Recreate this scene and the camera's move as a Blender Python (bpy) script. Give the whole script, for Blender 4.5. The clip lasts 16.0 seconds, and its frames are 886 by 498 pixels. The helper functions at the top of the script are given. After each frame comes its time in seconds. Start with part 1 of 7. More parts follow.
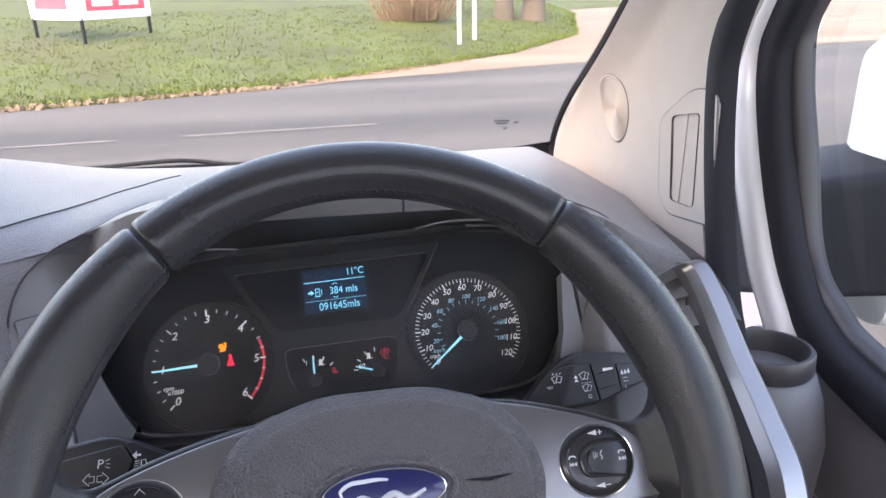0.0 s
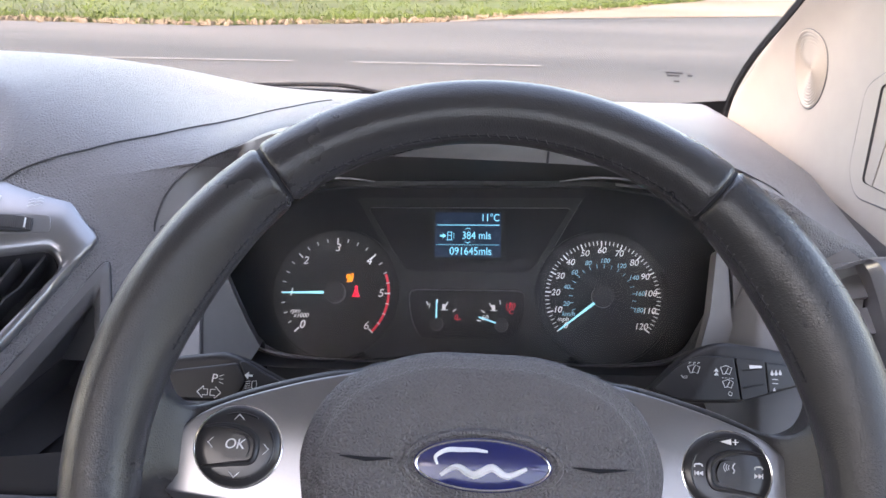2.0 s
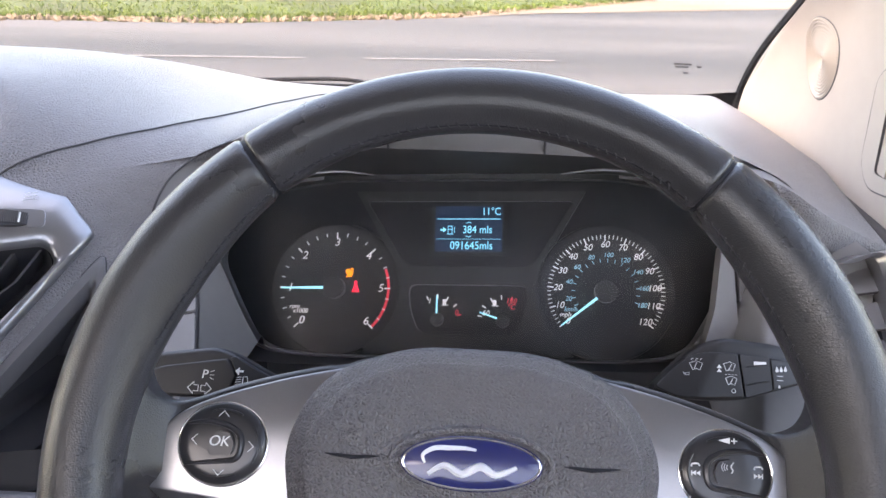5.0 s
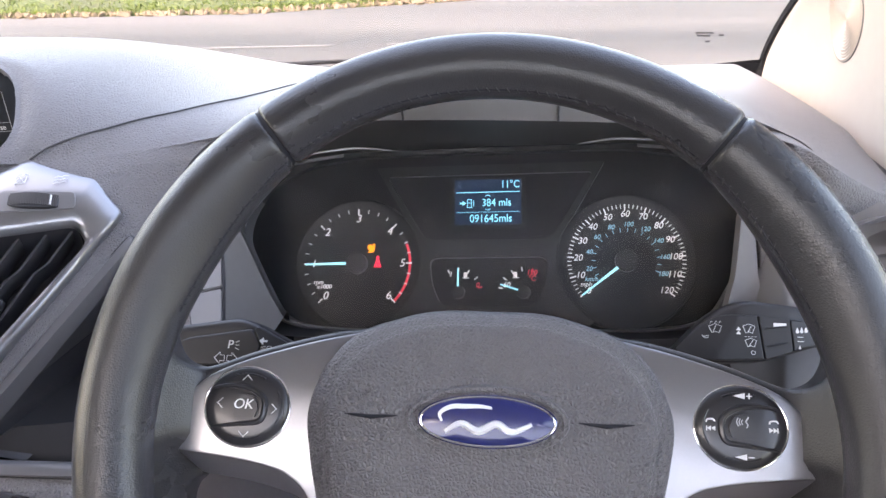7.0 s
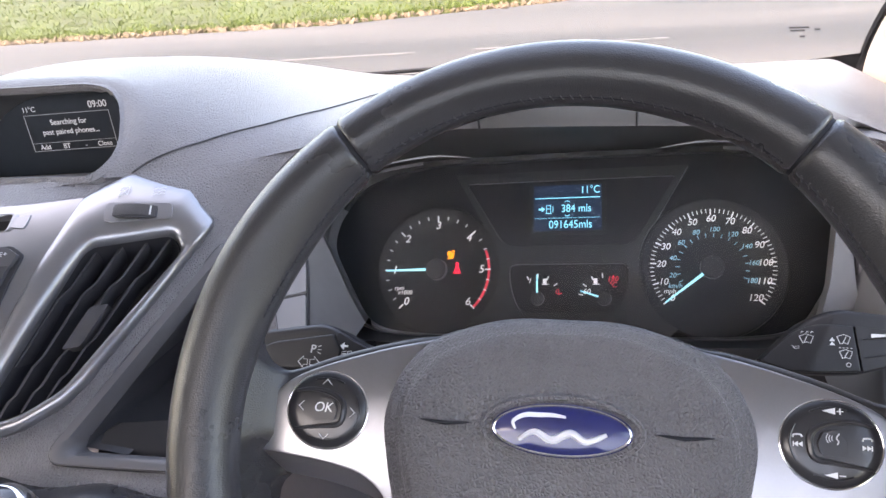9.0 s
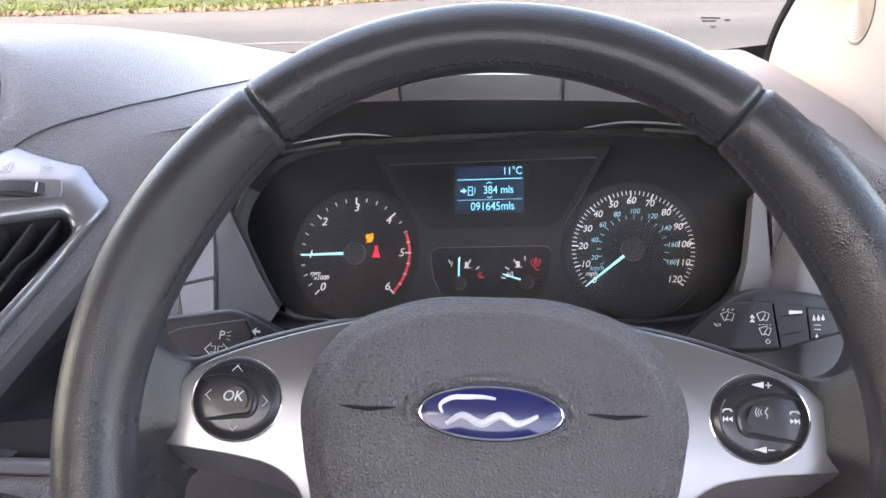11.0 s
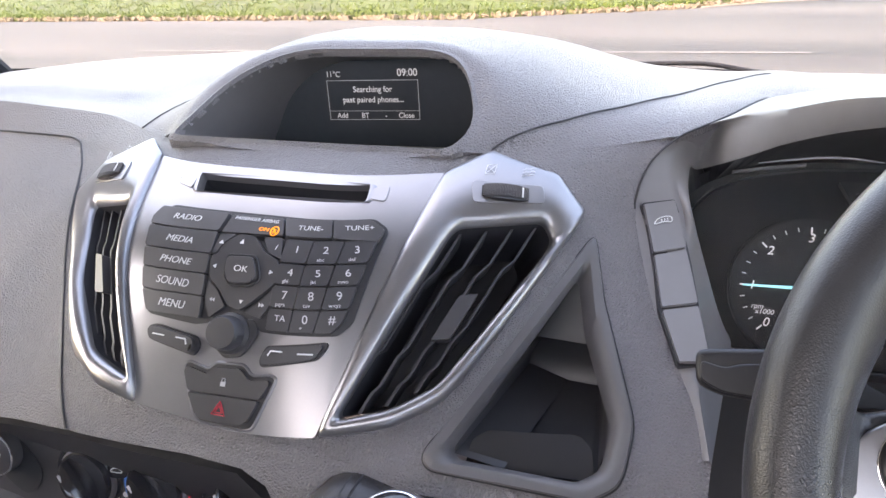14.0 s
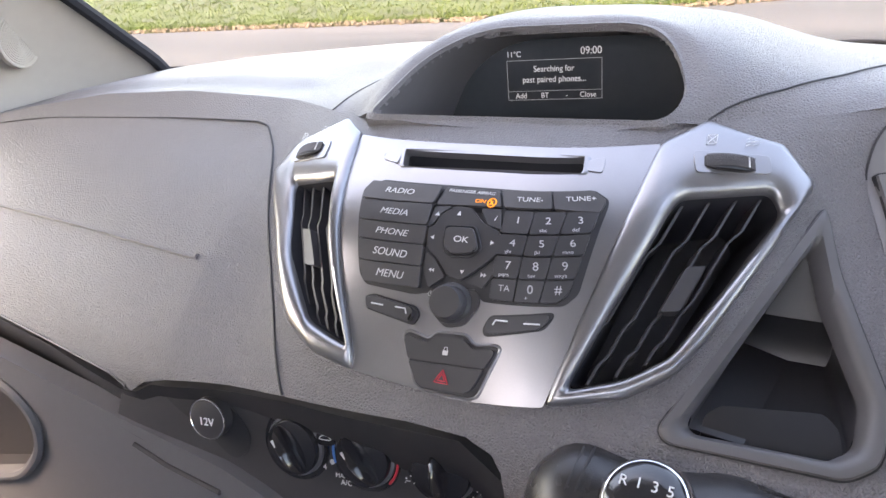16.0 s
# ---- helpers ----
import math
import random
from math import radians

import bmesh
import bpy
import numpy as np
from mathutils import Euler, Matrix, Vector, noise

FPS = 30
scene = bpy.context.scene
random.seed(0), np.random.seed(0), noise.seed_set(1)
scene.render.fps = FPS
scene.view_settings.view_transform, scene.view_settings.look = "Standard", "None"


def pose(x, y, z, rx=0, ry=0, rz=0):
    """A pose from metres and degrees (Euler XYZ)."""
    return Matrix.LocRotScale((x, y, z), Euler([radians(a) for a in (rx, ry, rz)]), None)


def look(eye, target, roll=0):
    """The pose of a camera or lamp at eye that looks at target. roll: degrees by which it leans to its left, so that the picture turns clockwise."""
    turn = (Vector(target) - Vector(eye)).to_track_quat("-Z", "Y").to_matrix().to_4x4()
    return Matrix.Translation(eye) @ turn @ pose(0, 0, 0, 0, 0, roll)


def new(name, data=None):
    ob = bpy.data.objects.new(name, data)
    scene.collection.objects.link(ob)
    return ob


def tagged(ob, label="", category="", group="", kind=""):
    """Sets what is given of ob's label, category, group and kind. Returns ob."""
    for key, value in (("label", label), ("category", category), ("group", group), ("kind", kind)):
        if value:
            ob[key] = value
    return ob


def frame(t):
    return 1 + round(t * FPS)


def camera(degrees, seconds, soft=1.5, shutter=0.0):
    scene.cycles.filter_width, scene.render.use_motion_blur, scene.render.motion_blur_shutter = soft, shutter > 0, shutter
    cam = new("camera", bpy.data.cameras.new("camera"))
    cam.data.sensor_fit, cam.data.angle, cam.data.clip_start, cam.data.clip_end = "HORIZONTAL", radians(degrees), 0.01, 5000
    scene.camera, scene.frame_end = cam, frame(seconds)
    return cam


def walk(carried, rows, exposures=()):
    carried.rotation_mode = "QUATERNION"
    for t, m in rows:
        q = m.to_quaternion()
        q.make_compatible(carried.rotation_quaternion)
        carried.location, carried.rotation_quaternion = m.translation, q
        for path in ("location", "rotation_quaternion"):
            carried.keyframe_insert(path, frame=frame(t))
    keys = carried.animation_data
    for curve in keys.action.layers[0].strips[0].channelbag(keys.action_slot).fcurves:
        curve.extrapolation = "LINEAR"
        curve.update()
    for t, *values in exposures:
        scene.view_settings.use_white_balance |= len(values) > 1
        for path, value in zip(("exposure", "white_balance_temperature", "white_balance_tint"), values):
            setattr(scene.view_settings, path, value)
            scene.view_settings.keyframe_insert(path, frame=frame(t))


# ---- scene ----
cam = camera(63.8, 16.0)
METRES, EYE, TILT, LEAN, TURN = 0.545, 1.40, -20.0, 2.0, -11.7
EXPOSURES = [(0.0, 4.38, 7900, 24), (2.0, 4.62, 8100, 24), (4.0, 4.65, 8150, 24), (7.0, 4.92, 8400, 24), (9.0, 4.88, 8400, 24), (12.5, 4.92, 8550, 24), (16.0, 4.80, 8650, 24)]
PATH = [
    (0, (-0.004, -0.286, 1.488), (0.26, 1.562, 0.77), -1.3),
    (0.5, (0.014, -0.279, 1.488), (0.199, 1.574, 0.758), 0.1),
    (1, (-0.006, -0.275, 1.483), (0.024, 1.559, 0.687), 1.2),
    (1.5, (-0.003, -0.258, 1.48), (-0.086, 1.553, 0.636), 1.6),
    (2, (0.005, -0.252, 1.48), (-0.137, 1.546, 0.617), 1.1),
    (2.5, (0.011, -0.251, 1.483), (-0.15, 1.548, 0.626), 0.7),
    (3, (0.018, -0.244, 1.487), (-0.134, 1.565, 0.646), 0.7),
    (3.5, (0.008, -0.247, 1.49), (-0.138, 1.567, 0.661), 1.0),
    (4, (0.015, -0.243, 1.481), (-0.144, 1.564, 0.638), 1.0),
    (6.5, (0.018, -0.247, 1.472), (-0.214, 1.523, 0.57), -1.2),
    (7, (0.025, -0.252, 1.468), (-0.236, 1.511, 0.559), -2.1),
    (7.5, (0.021, -0.252, 1.46), (-0.313, 1.499, 0.553), -3.3),
    (8, (0.014, -0.266, 1.468), (-0.455, 1.459, 0.57), -5.4),
    (8.5, (0.027, -0.258, 1.474), (-0.475, 1.466, 0.593), -6.0),
    (9, (0.031, -0.253, 1.471), (-0.465, 1.471, 0.587), -5.7),
    (11.3, (0.019, -0.238, 1.453), (-0.234, 1.521, 0.536), -2.3),
    (11.5, (0.0, -0.242, 1.461), (-0.283, 1.517, 0.553), -2.6),
    (12, (-0.035, -0.246, 1.472), (-0.408, 1.503, 0.576), -3.2),
    (12.5, (-0.073, -0.243, 1.477), (-0.54, 1.489, 0.594), -3.5),
    (13, (-0.117, -0.247, 1.471), (-0.673, 1.465, 0.6), -3.4),
    (13.5, (-0.164, -0.248, 1.461), (-0.805, 1.437, 0.594), -3.3),
    (14, (-0.201, -0.258, 1.455), (-0.918, 1.395, 0.585), -3.5),
    (14.5, (-0.236, -0.273, 1.453), (-1.03, 1.342, 0.579), -4.3),
    (15, (-0.257, -0.278, 1.447), (-1.099, 1.311, 0.572), -4.9),
    (15.5, (-0.269, -0.283, 1.448), (-1.154, 1.289, 0.584), -5.6),
    (16, (-0.284, -0.304, 1.442), (-1.211, 1.253, 0.596), -6.3),
]
walk(cam, [(t, look(eye, target, roll)) for t, eye, target, roll in PATH], EXPOSURES)

# ---- world and sun ----
world = bpy.data.worlds.new("sky")
scene.world = world
world.use_nodes = True
wn = world.node_tree.nodes
sky = wn.new("ShaderNodeTexSky")
sky.sky_type, sky.sun_disc = "NISHITA", False
SUN_UP, SUN_TURN = 50.0, 222.0
sky.sun_elevation, sky.sun_rotation = radians(SUN_UP), radians(SUN_TURN)
sky.air_density, sky.dust_density = 1.0, 2.0
wn["Background"].inputs["Strength"].default_value = 0.15
world.node_tree.links.new(sky.outputs[0], wn["Background"].inputs["Color"])
sun = new("sun", bpy.data.lights.new("sun", "SUN"))
sun.data.energy, sun.data.angle, sun.data.color = 0.40, radians(16.0), (1.0, 0.95, 0.88)
_az, _el = radians(SUN_TURN), radians(SUN_UP)
SUN_DIR = Vector((math.sin(_az) * math.cos(_el), math.cos(_az) * math.cos(_el), math.sin(_el)))
sun.matrix_world = Matrix.Translation((-8, -3, 8)) @ SUN_DIR.to_track_quat("Z", "Y").to_matrix().to_4x4()


# ---- materials ----
def mat(name, color, rough=0.5, metal=0.0, grain=None, spots=None, coat=0.0, emit=0.0, spec=0.5, rough_var=0.0):
    """grain: (kind, scale, strength) of the relief; spots: (scale, amount) of the tone's unevenness."""
    m = bpy.data.materials.new(name)
    m.use_nodes = True
    nt = m.node_tree
    b = nt.nodes["Principled BSDF"]
    b.inputs["Base Color"].default_value = (*color, 1)
    b.inputs["Roughness"].default_value = rough
    b.inputs["Metallic"].default_value = metal
    b.inputs["Coat Weight"].default_value = coat
    b.inputs["Coat Roughness"].default_value = 0.08
    b.inputs["Specular IOR Level"].default_value = spec
    if emit:
        b.inputs["Emission Color"].default_value = (*color, 1)
        b.inputs["Emission Strength"].default_value = emit
        return m
    tc = nt.nodes.new("ShaderNodeTexCoord")
    if spots:
        big = nt.nodes.new("ShaderNodeTexNoise")
        big.inputs["Scale"].default_value, big.inputs["Detail"].default_value = spots[0], 6
        fine = nt.nodes.new("ShaderNodeTexNoise")
        fine.inputs["Scale"].default_value, fine.inputs["Detail"].default_value = spots[0] * 14, 3
        mixn = nt.nodes.new("ShaderNodeMath")
        mixn.operation = "ADD"
        ramp = nt.nodes.new("ShaderNodeMapRange")
        ramp.inputs["From Min"].default_value, ramp.inputs["From Max"].default_value = 0.6, 1.4
        ramp.inputs["To Min"].default_value, ramp.inputs["To Max"].default_value = 1 - spots[1], 1 + spots[1]
        mul = nt.nodes.new("ShaderNodeVectorMath")
        mul.operation = "SCALE"
        mul.inputs[0].default_value = color
        for n in (big, fine):
            nt.links.new(tc.outputs["Object"], n.inputs["Vector"])
        nt.links.new(big.outputs["Fac"], mixn.inputs[0])
        nt.links.new(fine.outputs["Fac"], mixn.inputs[1])
        nt.links.new(mixn.outputs[0], ramp.inputs["Value"])
        nt.links.new(ramp.outputs[0], mul.inputs["Scale"])
        nt.links.new(mul.outputs[0], b.inputs["Base Color"])
        if rough_var:
            rr = nt.nodes.new("ShaderNodeMapRange")
            rr.inputs["From Min"].default_value, rr.inputs["From Max"].default_value = 0.35, 0.65
            rr.inputs["To Min"].default_value, rr.inputs["To Max"].default_value = rough - rough_var, rough + rough_var
            nt.links.new(big.outputs["Fac"], rr.inputs["Value"])
            nt.links.new(rr.outputs[0], b.inputs["Roughness"])
    if grain:
        kind, scale, strength = grain
        if kind == "leather":
            tex = nt.nodes.new("ShaderNodeTexVoronoi")
            tex.feature = "DISTANCE_TO_EDGE"
            warp = nt.nodes.new("ShaderNodeTexNoise")
            warp.inputs["Scale"].default_value = scale * 0.8
            add = nt.nodes.new("ShaderNodeVectorMath")
            add.operation = "MULTIPLY_ADD"
            add.inputs[1].default_value = (0.3 / scale,) * 3
            nt.links.new(tc.outputs["Object"], warp.inputs["Vector"])
            nt.links.new(warp.outputs["Color"], add.inputs[0])
            nt.links.new(tc.outputs["Object"], add.inputs[2])
            nt.links.new(add.outputs[0], tex.inputs["Vector"])
            mr = nt.nodes.new("ShaderNodeMapRange")
            mr.interpolation_type = "SMOOTHSTEP"
            mr.inputs["From Max"].default_value = 0.32
            nt.links.new(tex.outputs["Distance"], mr.inputs["Value"])
            out = mr.outputs[0]
        else:
            tex = nt.nodes.new("ShaderNodeTexNoise")
            tex.inputs["Detail"].default_value = 5
            nt.links.new(tc.outputs["Object"], tex.inputs["Vector"])
            out = tex.outputs["Fac"]
        tex.inputs["Scale"].default_value = scale
        bump = nt.nodes.new("ShaderNodeBump")
        bump.inputs["Strength"].default_value, bump.inputs["Distance"].default_value = strength, (0.9 if kind == "leather" else 0.4) / scale
        nt.links.new(out, bump.inputs["Height"])
        nt.links.new(bump.outputs[0], b.inputs["Normal"])
    return m


def glass_mat(name, tint=(1, 1, 1), rough=0.0):
    m = bpy.data.materials.new(name)
    m.use_nodes = True
    nt = m.node_tree
    nt.nodes.remove(nt.nodes["Principled BSDF"])
    clear, gloss, mixs, lw, pw, mr = (nt.nodes.new(k) for k in ("ShaderNodeBsdfTransparent", "ShaderNodeBsdfGlossy", "ShaderNodeMixShader", "ShaderNodeLayerWeight", "ShaderNodeMath", "ShaderNodeMapRange"))
    clear.inputs[0].default_value = (*tint, 1)
    gloss.inputs["Roughness"].default_value = rough
    pw.operation = "POWER"
    pw.inputs[1].default_value = 5.0
    mr.inputs["To Min"].default_value, mr.inputs["To Max"].default_value = 0.02, 0.6
    nt.links.new(lw.outputs["Facing"], pw.inputs[0])
    nt.links.new(pw.outputs[0], mr.inputs["Value"])
    nt.links.new(mr.outputs[0], mixs.inputs[0])
    nt.links.new(clear.outputs[0], mixs.inputs[1])
    nt.links.new(gloss.outputs[0], mixs.inputs[2])
    nt.links.new(mixs.outputs[0], nt.nodes["Material Output"].inputs["Surface"])
    return m


PAD = mat("dash_soft_plastic", (0.145, 0.1375, 0.142), 0.42, grain=("leather", 450, 0.55), spots=(5, 0.06), rough_var=0.05)
PLASTIC = mat("grey_plastic", (0.100, 0.096, 0.098), 0.45, grain=("noise", 900, 0.12), spots=(8, 0.05))
SATIN = mat("smooth_satin_plastic", (0.165, 0.160, 0.163), 0.42, grain=("noise", 1500, 0.05), spots=(7, 0.05), rough_var=0.04)
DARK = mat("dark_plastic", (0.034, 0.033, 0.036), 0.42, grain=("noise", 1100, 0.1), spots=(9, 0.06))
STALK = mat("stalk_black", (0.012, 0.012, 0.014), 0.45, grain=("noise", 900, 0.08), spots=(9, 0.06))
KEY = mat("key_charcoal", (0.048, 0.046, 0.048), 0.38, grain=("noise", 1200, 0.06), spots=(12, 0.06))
BLACK = mat("black_recess", (0.018, 0.018, 0.021), 0.5, spots=(9, 0.1))
GLOSS = mat("gloss_black", (0.012, 0.012, 0.014), 0.16, coat=0.4, spots=(9, 0.1))
BEZEL = mat("grey_bezel", (0.13, 0.13, 0.14), 0.32, spots=(9, 0.05))
DIAL = mat("dial_face_black", (0.0085, 0.0095, 0.0125), 0.5, spots=(20, 0.08))
MASK = mat("dial_mask_grey", (0.030, 0.030, 0.033), 0.42, grain=("noise", 1500, 0.05), spots=(20, 0.06))
SILVER = mat("satin_silver_paint", (0.27, 0.268, 0.278), 0.30, 0.85, spots=(60, 0.03))
CHROME = mat("bright_chrome", (0.8, 0.8, 0.8), 0.12, 1.0)
LEATHER = mat("black_leather", (0.024, 0.0235, 0.025), 0.31, grain=("leather", 800, 0.14), spots=(10, 0.1), rough_var=0.06)
HUB = mat("grained_hub_plastic", (0.108, 0.103, 0.107), 0.42, grain=("leather", 500, 0.6), spots=(9, 0.06))
POD = mat("button_black", (0.016, 0.016, 0.018), 0.30, coat=0.15, spots=(9, 0.08))
BADGE_SILVER = mat("pale_badge_silver", (0.72, 0.73, 0.76), 0.3, 0.3, spots=(40, 0.04))
THREAD = mat("stitching", (0.03, 0.03, 0.032), 0.8)
BEIGE = mat("beige_pillar_plastic", (0.36, 0.325, 0.29), 0.6, grain=("noise", 700, 0.15), spots=(4, 0.04))
RUBBER = mat("black_rubber", (0.013, 0.014, 0.018), 0.7, spots=(10, 0.12), spec=0.25)
WHITE_PAINT = mat("white_car_paint", (0.78, 0.78, 0.78), 0.25, coat=0.6, spots=(3, 0.03))
GREY_TRIM = mat("grey_door_plastic", (0.13, 0.128, 0.135), 0.5, grain=("noise", 800, 0.2), spots=(6, 0.06))
PALE_TRIM = mat("pale_lower_plastic", (0.10, 0.101, 0.108), 0.5, grain=("noise", 800, 0.15), spots=(6, 0.05))
PRINT = mat("white_print", (0.62, 0.62, 0.62), 0.5)
DIAL_WHITE = mat("lit_dial_print", (0.75, 0.77, 0.8), emit=0.018)
DIAL_RED = mat("lit_red_print", (0.75, 0.04, 0.07), emit=0.018)
DIAL_BLUE = mat("lit_blue_print", (0.25, 0.55, 0.7), emit=0.020)
GREY_PRINT = mat("grey_print", (0.55, 0.55, 0.56), 0.5)
RED_PRINT = mat("red_print", (0.55, 0.03, 0.05), 0.5)
BLUE_PRINT = mat("blue_print", (0.05, 0.22, 0.6), 0.5)
NEEDLE = mat("lit_blue_needle", (0.22, 0.72, 0.95), emit=0.045)
CYAN = mat("cyan_pixels", (0.15, 0.68, 0.95), emit=0.048)
LCD = mat("navy_display", (0.006, 0.02, 0.050), emit=0.03)
LCD2 = mat("dark_screen", (0.048, 0.052, 0.058), 0.2, spots=(9, 0.05))
SCREEN_WHITE = mat("screen_pixels", (0.62, 0.66, 0.7), emit=0.022)
SCREEN_DIM = mat("dim_screen_pixels", (0.30, 0.33, 0.36), emit=0.03)
HEADLINING = mat("pale_headlining", (0.66, 0.64, 0.61), 0.9, grain=("noise", 500, 0.3), spots=(5, 0.04))
AMBER = mat("amber_lamp", (1.0, 0.30, 0.01), emit=0.045)
RED_LAMP = mat("red_lamp", (1.0, 0.02, 0.06), emit=0.042)
BADGE_BLUE = mat("blue_enamel", (0.008, 0.013, 0.085), 0.25, coat=0.4, spots=(30, 0.06))
GLASS = glass_mat("clear_glass", (0.65, 0.665, 0.65))
LENS = glass_mat("clear_cover_lens", (0.97, 0.97, 0.97), 0.22)


# ---- building helpers ----
def lerp(x, table):
    if x <= table[0][0]:
        return table[0][1]
    for (x0, y0), (x1, y1) in zip(table, table[1:]):
        if x < x1:
            return y0 + (y1 - y0) * (x - x0) / (x1 - x0)
    return table[-1][1]


def smooth_curve(pts, n=8, closed=True):
    """A Catmull-Rom curve through 2D or 3D points."""
    P, out, k = [Vector(p) for p in pts], [], len(pts)
    for i in range(k if closed else k - 1):
        a, b, c, d = (P[(i + j) % k] if closed else P[min(max(i + j, 0), k - 1)] for j in (-1, 0, 1, 2))
        for j in range(n):
            t = j / n
            out.append(0.5 * (2 * b + (c - a) * t + (2 * a - 5 * b + 4 * c - d) * t * t + (3 * b - a - 3 * c + d) * t ** 3))
    if not closed:
        out.append(P[-1])
    return out


def round_poly(pts, r, n=4):
    """A polygon with its corners rounded by about r (a number, or one for each corner)."""
    out, k = [], len(pts)
    for i in range(k):
        a, b, c = Vector(pts[i - 1]), Vector(pts[i]), Vector(pts[(i + 1) % k])
        ri = r[i] if isinstance(r, (list, tuple)) else r
        p = b + (a - b).normalized() * min(ri, (a - b).length * 0.48)
        q = b + (c - b).normalized() * min(ri, (c - b).length * 0.48)
        for j in range(n + 1):
            t = j / n
            out.append((1 - t) ** 2 * p + 2 * t * (1 - t) * b + t * t * q)
    return out


def finish(name, bm, material, parent=None, label="", bevel=0.0, sharp=35, segments=2):
    bmesh.ops.recalc_face_normals(bm, faces=bm.faces[:])
    me = bpy.data.meshes.new(name)
    bm.to_mesh(me)
    bm.free()
    me.materials.append(material)
    for p in me.polygons:
        p.use_smooth = True
    me.set_sharp_from_angle(angle=radians(sharp))
    ob = new(name, me)
    if parent:
        ob.parent = parent
    if bevel:
        b = ob.modifiers.new("edge", "BEVEL")
        b.width, b.segments, b.limit_method, b.angle_limit = bevel, segments, "ANGLE", radians(38)
        b.harden_normals = False
    if label:
        ob["label"] = label
    return ob


part = finish


def thing(name, m, label, category, group="", kind=""):
    ob = new(name)
    ob.empty_display_size = 0.02
    ob.matrix_world = m
    return tagged(ob, label, category, group, kind)


def grid(fn, nu, nv, close_u=False):
    """A sheet fn(a, b) over the unit square."""
    bm = bmesh.new()
    rows = [[bm.verts.new(fn(i / nu, j / nv)) for j in range(nv + 1)] for i in range(nu if close_u else nu + 1)]
    for i in range(nu):
        for j in range(nv):
            a, b = rows[i], rows[(i + 1) % len(rows)]
            bm.faces.new((a[j], b[j], b[j + 1], a[j + 1]))
    return bm


def thicken(bm, vec=None, d=0.003):
    """Gives a sheet depth: down its normals by d, or along vec."""
    bm.normal_update()
    norm = {v: v.normal.copy() for v in bm.verts}
    front = bm.faces[:]
    made = bmesh.ops.extrude_face_region(bm, geom=front, use_keep_orig=True)
    new_v = [g for g in made["geom"] if isinstance(g, bmesh.types.BMVert)]
    old = {tuple(v.co): norm[v] for v in norm}
    for v in new_v:
        v.co += Vector(vec) if vec is not None else -d * old[tuple(v.co)]
    return bm


def flat(outer, holes=(), step=None):
    """A flat filled sheet in (u, v) with holes, cut along a grid of the given step."""
    bm = bmesh.new()
    edges = []
    for loop in (outer, *holes):
        vs = [bm.verts.new((p[0], p[1], 0)) for p in loop]
        edges += [bm.edges.new((vs[i], vs[(i + 1) % len(vs)])) for i in range(len(vs))]
    bmesh.ops.triangle_fill(bm, use_beauty=True, use_dissolve=False, edges=edges)
    if step:
        lo = [min(p[k] for p in outer) for k in (0, 1)]
        hi = [max(p[k] for p in outer) for k in (0, 1)]
        for k in (0, 1):
            n = int((hi[k] - lo[k]) / step)
            for i in range(1, n + 1):
                co, no = [0, 0, 0], [0, 0, 0]
                co[k], no[k] = lo[k] + (hi[k] - lo[k]) * i / (n + 1), 1
                bmesh.ops.bisect_plane(bm, geom=bm.verts[:] + bm.edges[:] + bm.faces[:], plane_co=co, plane_no=no, dist=1e-6)
    return bm


def plate(outer, w0, w1, holes=(), fn=None, step=None):
    """A plate between depths w0 (back) and w1 (front); fn(u, v, w) bends it."""
    bm = flat(outer, holes, step)
    bmesh.ops.recalc_face_normals(bm, faces=bm.faces[:])
    if bm.faces and sum(f.normal.z for f in bm.faces) < 0:
        bmesh.ops.reverse_faces(bm, faces=bm.faces[:])
    for v in bm.verts:
        v.co.z = w1
    thicken(bm, (0, 0, w0 - w1))
    if fn:
        for v in bm.verts:
            v.co = fn(*v.co)
    return bm


def inset(loop, d):
    """A smooth loop drawn inwards by d along its own normals."""
    P = [Vector((p[0], p[1])) for p in loop]
    n = len(P)
    area = sum(P[i - 1].x * P[i].y - P[i].x * P[i - 1].y for i in range(n))
    out = []
    for i in range(n):
        t = (P[(i + 1) % n] - P[i - 1]).normalized()
        out.append(P[i] + Vector((-t.y, t.x)) * (d if area > 0 else -d))
    return out


def pillow(loop, d, depth, fn, step, back=None):
    """A moulded plate: its front follows fn(u, v, w), its edge rolls over by d and falls by depth."""
    inner, core = inset(loop, d), inset(loop, d * 1.8)
    bm = flat(core, step=step)
    for v in bm.verts:
        v.co = fn(v.co.x, v.co.y, 0.0)
    ring = [[fn(p.x, p.y, 0.0) for p in core], [fn(p.x, p.y, 0.0) for p in inner], [fn(p.x, p.y, -0.12 * d) for p in inset(loop, d * 0.6)], [fn(p.x, p.y, -0.45 * d) for p in inset(loop, d * 0.2)], [fn(p[0], p[1], -1.1 * d) for p in loop], [fn(p[0], p[1], -depth) for p in (back or loop)]]
    bm = join(bm, ring_loft(ring))
    bmesh.ops.remove_doubles(bm, verts=bm.verts[:], dist=2e-5)
    return bm


